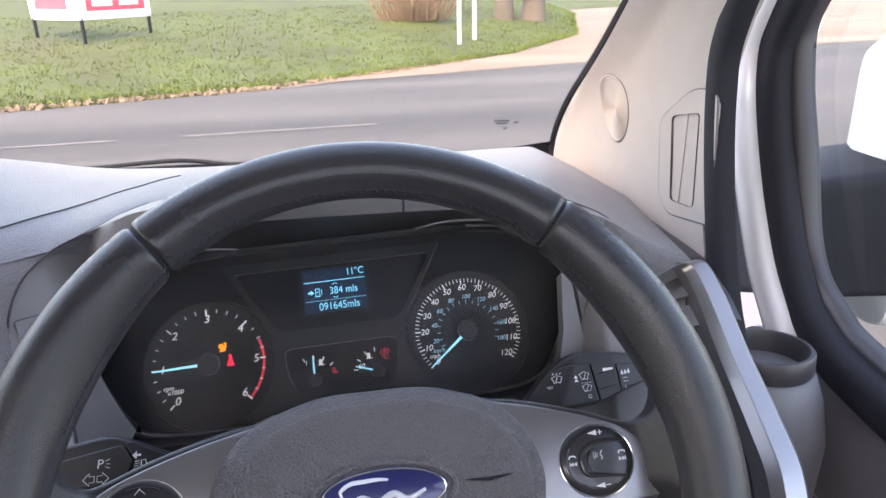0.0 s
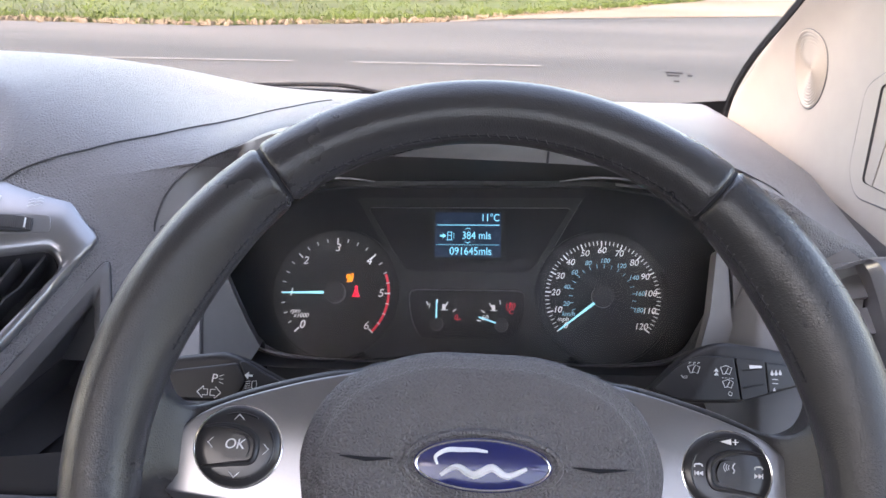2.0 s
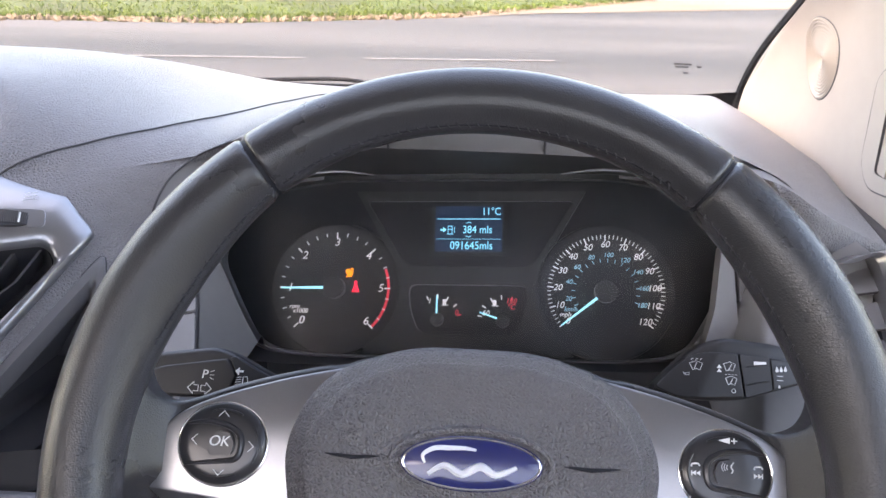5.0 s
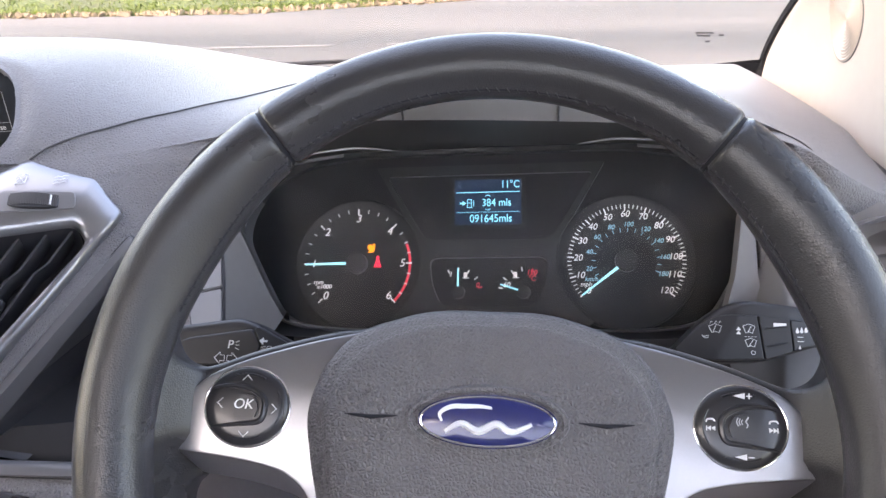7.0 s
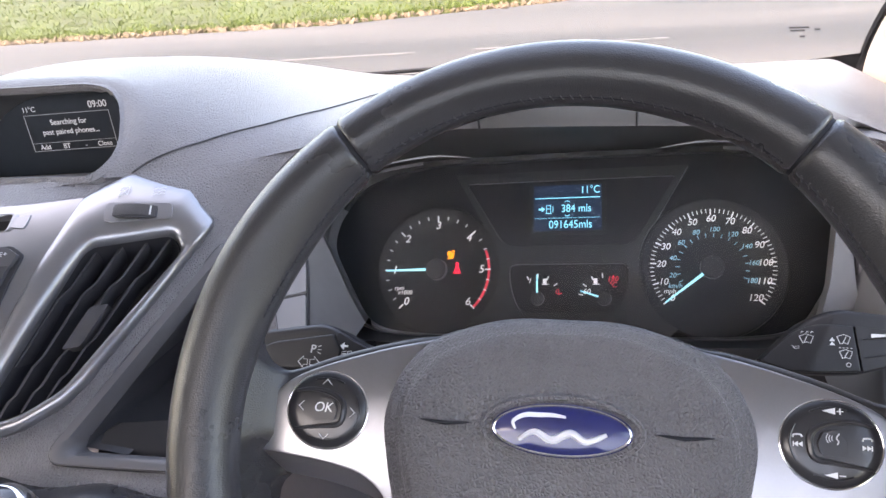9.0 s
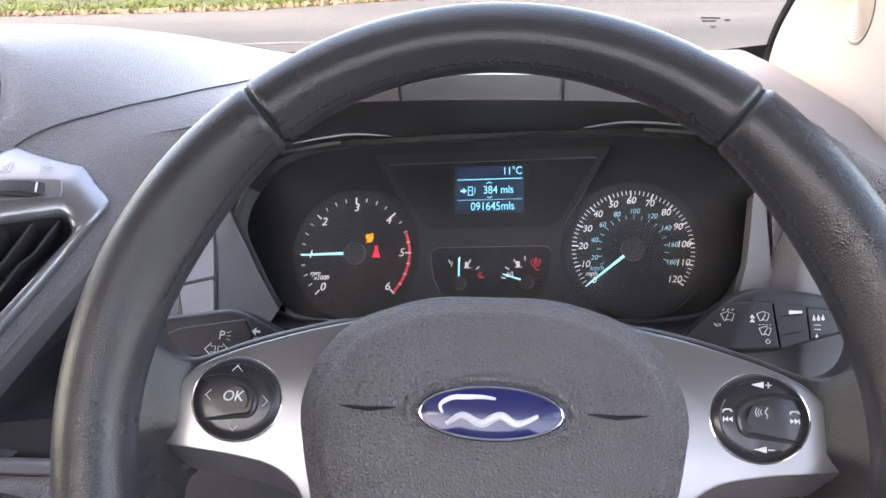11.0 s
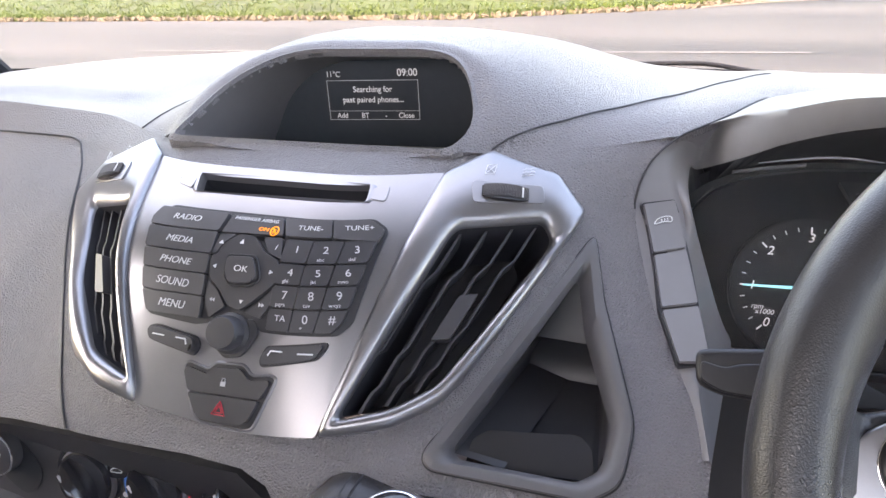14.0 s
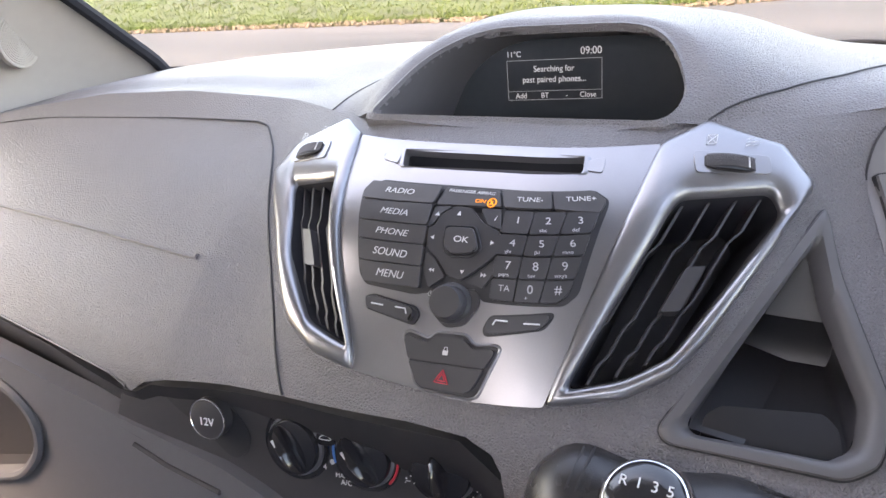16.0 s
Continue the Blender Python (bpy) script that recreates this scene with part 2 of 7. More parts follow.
def ring_loft(loops, cap_last=False, cap_first=False, closed=True):
    """Skins a row of loops with equally many points."""
    bm = bmesh.new()
    L = [[bm.verts.new(p) for p in loop] for loop in loops]
    n = len(L[0])
    for a, b in zip(L, L[1:]):
        for i in range(n if closed else n - 1):
            j = (i + 1) % n
            bm.faces.new((a[i], a[j], b[j], b[i]))
    if cap_last:
        bm.faces.new(L[-1])
    if cap_first:
        bm.faces.new(L[0])
    return bm


def lathe(profile, n=32, m=None):
    """Turns (radius, height) about the z axis."""
    loops = [[(r * math.cos(2 * math.pi * i / n), r * math.sin(2 * math.pi * i / n), h) for i in range(n)] for r, h in profile]
    bm = ring_loft(loops, profile[-1][0] > 1e-5, profile[0][0] > 1e-5)
    if m is not None:
        bm.transform(m)
    return bm


def tube(path, r, n=10, closed=False):
    """A tube along a path; r a number or a function of 0..1."""
    P = [Vector(p) for p in path]
    k, loops = len(P), []
    side = None
    for i, p in enumerate(P):
        a, b = (P[i - 1], P[(i + 1) % k]) if closed else (P[max(i - 1, 0)], P[min(i + 1, k - 1)])
        t = (b - a).normalized()
        side = (side - t * side.dot(t)).normalized() if side else t.orthogonal().normalized()
        up = t.cross(side)
        rad = r(i / max(k - 1, 1)) if callable(r) else r
        loops.append([p + rad * (math.cos(2 * math.pi * j / n) * side + math.sin(2 * math.pi * j / n) * up) for j in range(n)])
    if closed:
        loops.append(loops[0])
    return ring_loft(loops, not closed, not closed)


def box(x0, x1, y0, y1, z0, z1):
    bm = bmesh.new()
    bmesh.ops.create_cube(bm, size=1, matrix=Matrix.LocRotScale(((x0 + x1) / 2, (y0 + y1) / 2, (z0 + z1) / 2), None, (x1 - x0, y1 - y0, z1 - z0)))
    return bm


def join(*bms):
    """Joins several bmeshes into the first."""
    for b in bms[1:]:
        me = bpy.data.meshes.new("tmp")
        b.to_mesh(me)
        b.free()
        bms[0].from_mesh(me)
        bpy.data.meshes.remove(me)
    return bms[0]


def bent(bm, fn):
    for v in bm.verts:
        v.co = fn(*v.co)
    return bm


def text_bm(body, size, m=None, align="CENTER", shear=0.0, width=1.0, thick=0.0003):
    cu = bpy.data.curves.new("t", "FONT")
    cu.body, cu.size, cu.align_x, cu.align_y, cu.shear, cu.extrude = body, size, align, "CENTER", shear, thick
    ob = bpy.data.objects.new("t", cu)
    scene.collection.objects.link(ob)
    dg = bpy.context.evaluated_depsgraph_get()
    me = bpy.data.meshes.new_from_object(ob.evaluated_get(dg))
    bm = bmesh.new()
    bm.from_mesh(me)
    bpy.data.objects.remove(ob)
    bpy.data.curves.remove(cu)
    bpy.data.meshes.remove(me)
    bm.transform(Matrix.Diagonal((width, 1, 1, 1)))
    if m is not None:
        bm.transform(m)
    return bm


def at(u, v, w=0.0, turn=0.0):
    return Matrix.Translation((u, v, w)) @ Matrix.Rotation(radians(turn), 4, "Z")


def frame_at(o, tilt, yaw=0.0, roll=0.0):
    """A frame whose x runs right along a face, y up it and z out of it; tilt: degrees that its top leans away."""
    return Matrix.Translation(o) @ Matrix.Rotation(radians(yaw), 4, "Z") @ Matrix.Rotation(radians(90 - tilt), 4, "X") @ Matrix.Rotation(radians(roll), 4, "Z")


def cut(ob, bm):
    """Takes the closed shape bm out of a mesh object."""
    bmesh.ops.recalc_face_normals(bm, faces=bm.faces[:])
    me = bpy.data.meshes.new("cutter")
    bm.to_mesh(me)
    bm.free()
    cutter = new("cutter", me)
    mod = ob.modifiers.new("cut", "BOOLEAN")
    mod.operation, mod.solver, mod.object = "DIFFERENCE", "EXACT", cutter
    bpy.context.view_layer.update()
    dg = bpy.context.evaluated_depsgraph_get()
    res = bpy.data.meshes.new_from_object(ob.evaluated_get(dg))
    ob.modifiers.remove(mod)
    old, ob.data = ob.data, res
    bpy.data.meshes.remove(old)
    bpy.data.objects.remove(cutter)
    bpy.data.meshes.remove(me)


# ---- outdoors ----
def bank(x, y):
    """Height of the grass bank, which rises gently from the far kerb."""
    e = grass_edge(x)
    return 0.05 + 0.08 * max(y - e, 0) + 0.02 * noise.noise((x * 0.8, y * 0.8, 0)) if y > e else 0.0


def grass_edge(x):
    return lerp(x, [(-80, 8.0), (-14, 9.2), (-4, 9.55), (-1.0, 10.5), (1.5, 12.2), (3.5, 13.8), (6, 17.5), (10, 30), (80, 60)])


def road_edge(x):
    return lerp(x, [(-80, 7.6), (-14, 9.0), (-4, 9.4), (-0.8, 10.4), (0.0, 10.9), (9.6, 13.6), (40, 19), (80, 24)])


def streaky(name, base, dark, scale, stretch, rough=0.85, speck=260):
    """A ground surface: broad streaks drawn out along x, and fine chippings."""
    m = mat(name, base, rough, grain=("noise", speck, 0.5))
    nt = m.node_tree
    b = nt.nodes["Principled BSDF"]
    tc = nt.nodes.new("ShaderNodeTexCoord")
    mp = nt.nodes.new("ShaderNodeMapping")
    mp.inputs["Scale"].default_value = (scale / stretch, scale, scale)
    n1, n2 = nt.nodes.new("ShaderNodeTexNoise"), nt.nodes.new("ShaderNodeTexNoise")
    n1.inputs["Scale"].default_value, n1.inputs["Detail"].default_value = 1.0, 7
    n2.inputs["Scale"].default_value, n2.inputs["Detail"].default_value = 40.0, 4
    r1, r2 = nt.nodes.new("ShaderNodeValToRGB"), nt.nodes.new("ShaderNodeMapRange")
    r1.color_ramp.elements[0].position, r1.color_ramp.elements[1].position = 0.36, 0.64
    r1.color_ramp.elements[0].color, r1.color_ramp.elements[1].color = (*dark, 1), (*base, 1)
    r2.inputs["To Min"].default_value, r2.inputs["To Max"].default_value = 0.7, 1.3
    mul = nt.nodes.new("ShaderNodeVectorMath")
    mul.operation = "SCALE"
    nt.links.new(tc.outputs["Object"], mp.inputs["Vector"])
    nt.links.new(mp.outputs[0], n1.inputs["Vector"])
    nt.links.new(tc.outputs["Object"], n2.inputs["Vector"])
    nt.links.new(n1.outputs["Fac"], r1.inputs["Fac"])
    nt.links.new(n2.outputs["Fac"], r2.inputs["Value"])
    nt.links.new(r1.outputs["Color"], mul.inputs[0])
    nt.links.new(r2.outputs[0], mul.inputs["Scale"])
    nt.links.new(mul.outputs[0], b.inputs["Base Color"])
    return m


ASPHALT = streaky("worn_asphalt", (0.07395, 0.06612, 0.05916), (0.03132, 0.02871, 0.0261), 0.75, 9)
SAND = streaky("pale_gravel", (0.1827, 0.1436, 0.1044), (0.1392, 0.0957, 0.0609), 0.9, 3)
GRASS = streaky("rough_grass", (0.05742, 0.07308, 0.01044), (0.04002, 0.0435, 0.00957), 1.1, 1.6, speck=90)
BLADE = mat("grass_blades", (0.0783, 0.1061, 0.01218), 0.8, spots=(1.1, 0.5))
SOIL = mat("bare_soil", (0.17, 0.12, 0.08), 0.95, grain=("noise", 60, 0.8), spots=(6, 0.3))
LINE_PAINT = mat("worn_road_paint", (0.1392, 0.1305, 0.1201), 0.85, grain=("noise", 120, 0.6), spots=(6, 0.5))
BARK = mat("rough_bark", (0.11, 0.085, 0.065), 0.9, grain=("noise", 30, 0.9), spots=(4, 0.25))
TWIG = mat("dry_twigs", (0.20, 0.13, 0.085), 0.9, spots=(4, 0.3))
SIGN_RED = mat("sign_red", (0.62, 0.07, 0.10), 0.5, spots=(3, 0.06))
SIGN_WHITE = mat("sign_white", (0.75, 0.74, 0.72), 0.5, spots=(3, 0.05))


def build_outdoors():
    ground = finish("ground", grid(lambda a, b: (-1500 + 3000 * a, -1500 + 3000 * b, -0.02), 20, 20), GRASS)
    tagged(ground, "wide green ground reaching the horizon", "ground", kind="structure")
    road = finish("road", grid(lambda a, b: (-80 + 160 * a, -14 + (road_edge(-80 + 160 * a) + 14) * b, 0.0), 160, 30), ASPHALT)
    tagged(road, "worn grey tarmac road with patched streaks", "road", kind="structure")

    def apron(a, b):
        x = -0.8 + 80 * a ** 1.6
        y0 = road_edge(x)
        y1 = max(grass_edge(x), y0 + 0.01) + 0.6
        return (x, y0 - 0.02 + (y1 - y0) * b, 0.008 + 0.03 * b)
    tagged(finish("gravel_drive", grid(apron, 60, 8), SAND), "pale sandy gravel drive beside the road", "drive", kind="structure")

    def lawn(a, b):
        x = -80 + 160 * a
        e = grass_edge(x) - 0.05 + 0.10 * noise.noise((x * 1.7, 3, 0)) + 0.05 * noise.noise((x * 6, 7, 0))
        y = e + 60 * b ** 2.2
        return (x, y, bank(x, y) - (0.05 if b == 0 else 0))
    tagged(finish("grass_bank", grid(lawn, 640, 46), GRASS), "sunlit rough grass bank rising from the roadside", "grass", kind="structure")

    rnd = random.Random(3)
    verge = bmesh.new()
    for _ in range(1500):
        x = rnd.uniform(-16, 2.5)
        y = grass_edge(x) - 0.04 + rnd.gauss(0, 0.07)
        s = rnd.uniform(0.015, 0.05)
        bmesh.ops.create_icosphere(verge, subdivisions=1, radius=s, matrix=Matrix.LocRotScale((x, y, 0.01), Euler((rnd.random() * 3, rnd.random() * 3, 0)), (1.6, 1, 0.6)))
    tagged(finish("soil_clods", verge, SOIL), "brown soil crumbs along the grass edge", "soil", kind="stuff")

    verts, faces = [], []
    for i in range(17000):
        x = rnd.uniform(-20, 9)
        d = 9 * rnd.random() ** 1.7
        y = grass_edge(x) + d
        if rnd.random() < 0.15:
            y = grass_edge(x) + rnd.gauss(0.03, 0.06)
        z = bank(x, y) - 0.01
        for _ in range(4):
            h, w, ang = rnd.uniform(0.025, 0.07), rnd.uniform(0.006, 0.014), rnd.uniform(0, 6.28)
            lx, ly = rnd.gauss(0, 0.035), rnd.gauss(0, 0.035)
            ox, oy = x + rnd.gauss(0, 0.05), y + rnd.gauss(0, 0.05)
            k = len(verts)
            dx, dy = w * math.cos(ang), w * math.sin(ang)
            verts += [(ox - dx, oy - dy, z), (ox + dx, oy + dy, z), (ox + lx, oy + ly, z + h)]
            faces.append((k, k + 1, k + 2))
    me = bpy.data.meshes.new("grass_blades")
    me.from_pydata(verts, [], faces)
    me.materials.append(BLADE)
    tagged(new("grass_blades", me), "short green grass blades on the bank", "grass", kind="stuff")

    # worn white centre line
    for k, (x0, x1) in enumerate([(-7.4, -2.2), (-1.6, 0.4), (-15.5, -9.5)]):
        b = grid(lambda a, c: (x0 + (x1 - x0) * a, 7.12 + 0.05 * (x0 + (x1 - x0) * a + 4) * 0.9 * 0 + 0.06 * (c - 0.5) * (1 + 0.5 * noise.noise((a * 30 + k, c * 9, 0))) + 0.075 * (x0 + (x1 - x0) * a + 3.3), 0.006), 40, 1)
        tagged(finish("road_line", b, LINE_PAINT), "thin worn white line on the tarmac", "road marking", kind="structure")


def sign_box():
    """A boarded sign: two white panels with red faces on short dark legs."""
    o = (-4.6, 14.33, bank(-4.6, 14.33))
    t = thing("roadside_sign", Matrix.Translation(o) @ Matrix.Rotation(radians(50), 4, "Z"), "white roadside sign box with red panels on dark legs", "sign")
    L, z0, z1 = 1.55, 0.42, 1.55
    part("board", box(0.0, L, -0.05, 0.0, z0, z1), SIGN_WHITE, t, bevel=0.01)
    part("board", box(-0.002, 0.048, 0.004, L, z0, z1), SIGN_WHITE, t, bevel=0.01)
    part("red_panel", box(0.16, L - 0.14, -0.062, -0.052, z0 + 0.16, z1 - 0.1), SIGN_RED, t)
    part("red_panel", box(-0.014, -0.004, 0.30, L - 0.25, z0 + 0.20, z1 - 0.1), SIGN_RED, t)
    for x, z in ((0.28, z0 + 0.24), (0.85, z0 + 0.24), (0.42, z0 + 0.50)):
        part("writing_bar", box(x, x + 0.42, -0.068, -0.0635, z, z + 0.12), SIGN_WHITE, t)
    for x, y in ((0.03, -0.02), (L - 0.06, -0.02), (0.02, L - 0.06)):
        part("leg", lathe([(0.035, -0.30), (0.035, z0 + 0.05)], 10, Matrix.Translation((x, y, 0))), RUBBER, t)


def outdoor_things():
    sign_box()
    for k, (x, y) in enumerate([(2.56, 14.6), (3.00, 15.25)]):
        z = bank(x, y)
        t = thing("marker_post", Matrix.Translation((x, y, z)), "thin white painted post standing in the grass", "post", group="white posts")
        part("post", lathe([(0.042, -0.1), (0.042, 1.5), (0.03, 1.53)], 12), SIGN_WHITE, t)
    rnd = random.Random(8)
    for x, y, r in ((1.9, 18.2, 0.12), (4.6, 19.4, 0.20), (5.5, 19.8, 0.26)):
        z = bank(x, y)
        t = thing("tree", Matrix.Translation((x, y, z)), "bare tree with rough brown bark in the grass", "tree", group="roadside trees")
        wob = [(rnd.uniform(-0.1, 0.1) * i, rnd.uniform(-0.1, 0.1) * i, -0.1 + i * 0.55) for i in range(8)]
        part("trunk", tube(smooth_curve(wob, 4, False), lambda s, r=r: r * (1.25 - 0.85 * s) + 0.12 * r * math.exp(-s * 12) * 3, 14), BARK, t)
        crown = bmesh.new()
        for _ in range(26):
            a, h = rnd.uniform(0, 6.28), rnd.uniform(1.6, 3.9)
            p0 = Vector((0, 0, h))
            p1 = p0 + Vector((math.cos(a), math.sin(a), rnd.uniform(0.4, 1.1))) * rnd.uniform(0.8, 2.0)
            crown = join(crown, tube([p0, (p0 + p1) / 2 + Vector((0, 0, -0.1)), p1], lambda s: 0.04 * (1.1 - s), 6))
        part("limbs", crown, BARK, t)
    t = thing("bush", Matrix.Translation((2.0, 17.8, bank(2.0, 17.8))), "brown leafless bush growing in the grass", "bush")
    twigs = []
    for _ in range(340):
        a, l = rnd.uniform(0, 6.28), rnd.uniform(0.5, 1.3)
        q = Vector((math.cos(a) * rnd.uniform(0, 0.9), math.sin(a) * rnd.uniform(0, 0.5), 0))
        e = q + Vector((math.cos(a) * 0.4, math.sin(a) * 0.4, l))
        twigs.append(tube([q, (q + e) / 2 + Vector((rnd.gauss(0, 0.05), rnd.gauss(0, 0.05), 0)), e], lambda s: 0.012 * (1.2 - s), 4))
    part("twigs", join(*twigs), TWIG, t)


# ---- cabin: dashboard surface ----
YC = [(1.0, 0.016), (1.03, 0.012), (1.09, 0.004), (1.12, 0.012), (1.157, 0.036), (1.211, 0.073), (1.236, 0.093), (1.256, 0.122), (1.287, 0.185), (1.31, 0.25)]
AX = [(-1.4, 0.15), (-0.95, 0.12), (-0.79, 0.095), (-0.74, 0.075), (-0.70, 0.055), (-0.66, 0.025), (-0.62, 0.006), (-0.58, 0.0), (-0.44, 0.004),
      (-0.40, 0.03), (-0.36, 0.05), (-0.31, 0.09), (-0.28, 0.112), (-0.24, 0.152), (-0.18, 0.17), (0.0, 0.18), (0.3, 0.18)]
BZ = [(1.0, 0.0), (1.03, 0.0), (1.10, 0.05), (1.16, 0.45), (1.22, 0.95), (1.235, 1.0), (1.255, 1.0), (1.287, 0.6), (1.31, 0.5)]


def soft(x, table, d):
    """A table read with its kinks rounded over about d."""
    return sum(lerp(x + k * d, table) * w for k, w in ((-1, 0.2), (-0.5, 0.2), (0, 0.2), (0.5, 0.2), (1, 0.2)))


BZL = [(1.0, 0.0), (1.10, 0.0), (1.16, 0.16), (1.19, 0.40), (1.22, 0.72), (1.24, 0.95), (1.262, 1.08), (1.287, 0.72), (1.31, 0.6)]


def face_y(x, z):
    k = min(1.0, max(0.0, (-0.69 - x) / 0.07))
    return soft(z, YC, 0.012) + soft(x, AX, 0.03) * (soft(z, BZ, 0.018) * (1 - k) + soft(z, BZL, 0.018) * k)


def face(x, z, w=0.0):
    """The point at (x, z) of the dashboard's face, w metres proud of it."""
    h = 0.004
    dyx = (face_y(x + h, z) - face_y(x - h, z)) / (2 * h)
    dyz = (face_y(x, z + h) - face_y(x, z - h)) / (2 * h)
    n = Vector((dyx, -1, dyz)).normalized()
    return Vector((x, face_y(x, z), z)) + n * w


TOP_Y0 = [(-0.245, 0.276), (-0.238, 0.281), (-0.22, 0.293), (-0.205, 0.308), (-0.185, 0.345), (-0.165, 0.372), (-0.12, 0.38), (0.08, 0.38), (0.13, 0.345), (0.16, 0.305), (0.187, 0.268), (0.20, 0.250), (0.212, 0.236), (0.225, 0.232), (0.30, 0.255), (0.4, 0.26)]
TOP_Z0 = [(-1.4, 1.238), (-1.25, 1.262), (-1.1, 1.280), (-0.95, 1.287), (-0.30, 1.287), (-0.275, 1.287), (-0.238, 1.290), (-0.22, 1.296), (-0.205, 1.300), (-0.185, 1.3025), (-0.12, 1.302), (0.12, 1.300), (0.187, 1.299), (0.205, 1.301), (0.25, 1.272), (0.30, 1.247), (0.4, 1.235)]
TOP_H = [(-0.80, 0.0), (-0.72, 0.006), (-0.68, 0.025), (-0.62, 0.068), (-0.56, 0.078), (-0.45, 0.078), (-0.38, 0.068), (-0.3, 0.034), (-0.2, 0.016), (-0.1, 0.006), (0.1, 0.0), (0.25, 0.0)]
GLASS_Y = [(-1.4, 0.56), (-1.2, 0.66), (-0.9, 0.745), (-0.5, 0.78), (-0.1, 0.765), (0.15, 0.72), (0.28, 0.667), (0.4, 0.6)]
GLASS_Z = [(-1.4, 1.238), (-1.2, 1.250), (-0.9, 1.256), (-0.5, 1.247), (-0.35, 1.238), (-0.2, 1.233), (0.0, 1.240), (0.1, 1.245), (0.2, 1.252), (0.28, 1.264), (0.4, 1.27)]


def ramp(x, a, b):
    k = min(1.0, max(0.0, (x - a) / (b - a)))
    return k * k * (3 - 2 * k)


def top(x, s):
    """The dashboard's upper side: s 0 at its front edge, 1 at the windscreen."""
    if x < -0.24:
        y0 = face_y(x, min(1.287, soft(x, TOP_Z0, 0.01)))
    else:
        y0 = soft(x, TOP_Y0, 0.004)
    y1 = soft(x, GLASS_Y, 0.05)
    y = y0 + (y1 - y0) * s
    z = soft(x, TOP_Z0, 0.01) * (1 - s) + soft(x, GLASS_Z, 0.05) * s
    d = y - y0
    rise = 1 - math.exp(-d / 0.045)
    z += 0.008 * ramp(x, -1.30, -1.24) * ramp(-x, 0.76, 0.83) * ramp(s, 0.06, 0.16) * ramp(-s, -0.80, -0.66)
    fall = 1 - max(0.0, (s - 0.3) / 0.7) ** 1.6
    return Vector((x, y, z + soft(x, TOP_H, 0.02) * rise * fall))


TRIM = [(-0.667, 1.284), (-0.637, 1.278), (-0.391, 1.279), (-0.365, 1.288), (-0.315, 1.273), (-0.292, 1.249), (-0.318, 1.212), (-0.343, 1.179), (-0.354, 1.169),
        (-0.381, 1.158), (-0.427, 1.151), (-0.489, 1.147), (-0.570, 1.150), (-0.607, 1.154), (-0.640, 1.166), (-0.686, 1.204), (-0.737, 1.242), (-0.717, 1.264)]
WING_R = [(-0.3915, 1.2785), (-0.365, 1.288), (-0.315, 1.273), (-0.292, 1.249), (-0.318, 1.212), (-0.343, 1.179), (-0.354, 1.169), (-0.381, 1.158), (-0.425, 1.1515), (-0.4235, 1.162)]
WING_L = [(-0.637, 1.278), (-0.667, 1.284), (-0.717, 1.264), (-0.737, 1.242), (-0.686, 1.204), (-0.640, 1.166), (-0.607, 1.154), (-0.570, 1.150), (-0.572, 1.162)]
HOLE_R = round_poly([(-0.372, 1.252), (-0.318, 1.249), (-0.309, 1.237), (-0.358, 1.177), (-0.382, 1.167), (-0.415, 1.161)], 0.006)
HOLE_L = round_poly([(-0.694, 1.240), (-0.638, 1.254), (-0.577, 1.163), (-0.618, 1.171), (-0.665, 1.205)], 0.006)
POCKET = round_poly([(-0.284, 1.238), (-0.270, 1.205), (-0.236, 1.158), (-0.238, 1.139), (-0.255, 1.133), (-0.352, 1.141), (-0.358, 1.147)], 0.006)


def shrunk(loop, k):
    c = sum((Vector((p[0], p[1])) for p in loop), Vector((0, 0))) / len(loop)
    return [c + (Vector((p[0], p[1])) - c) * k for p in loop]


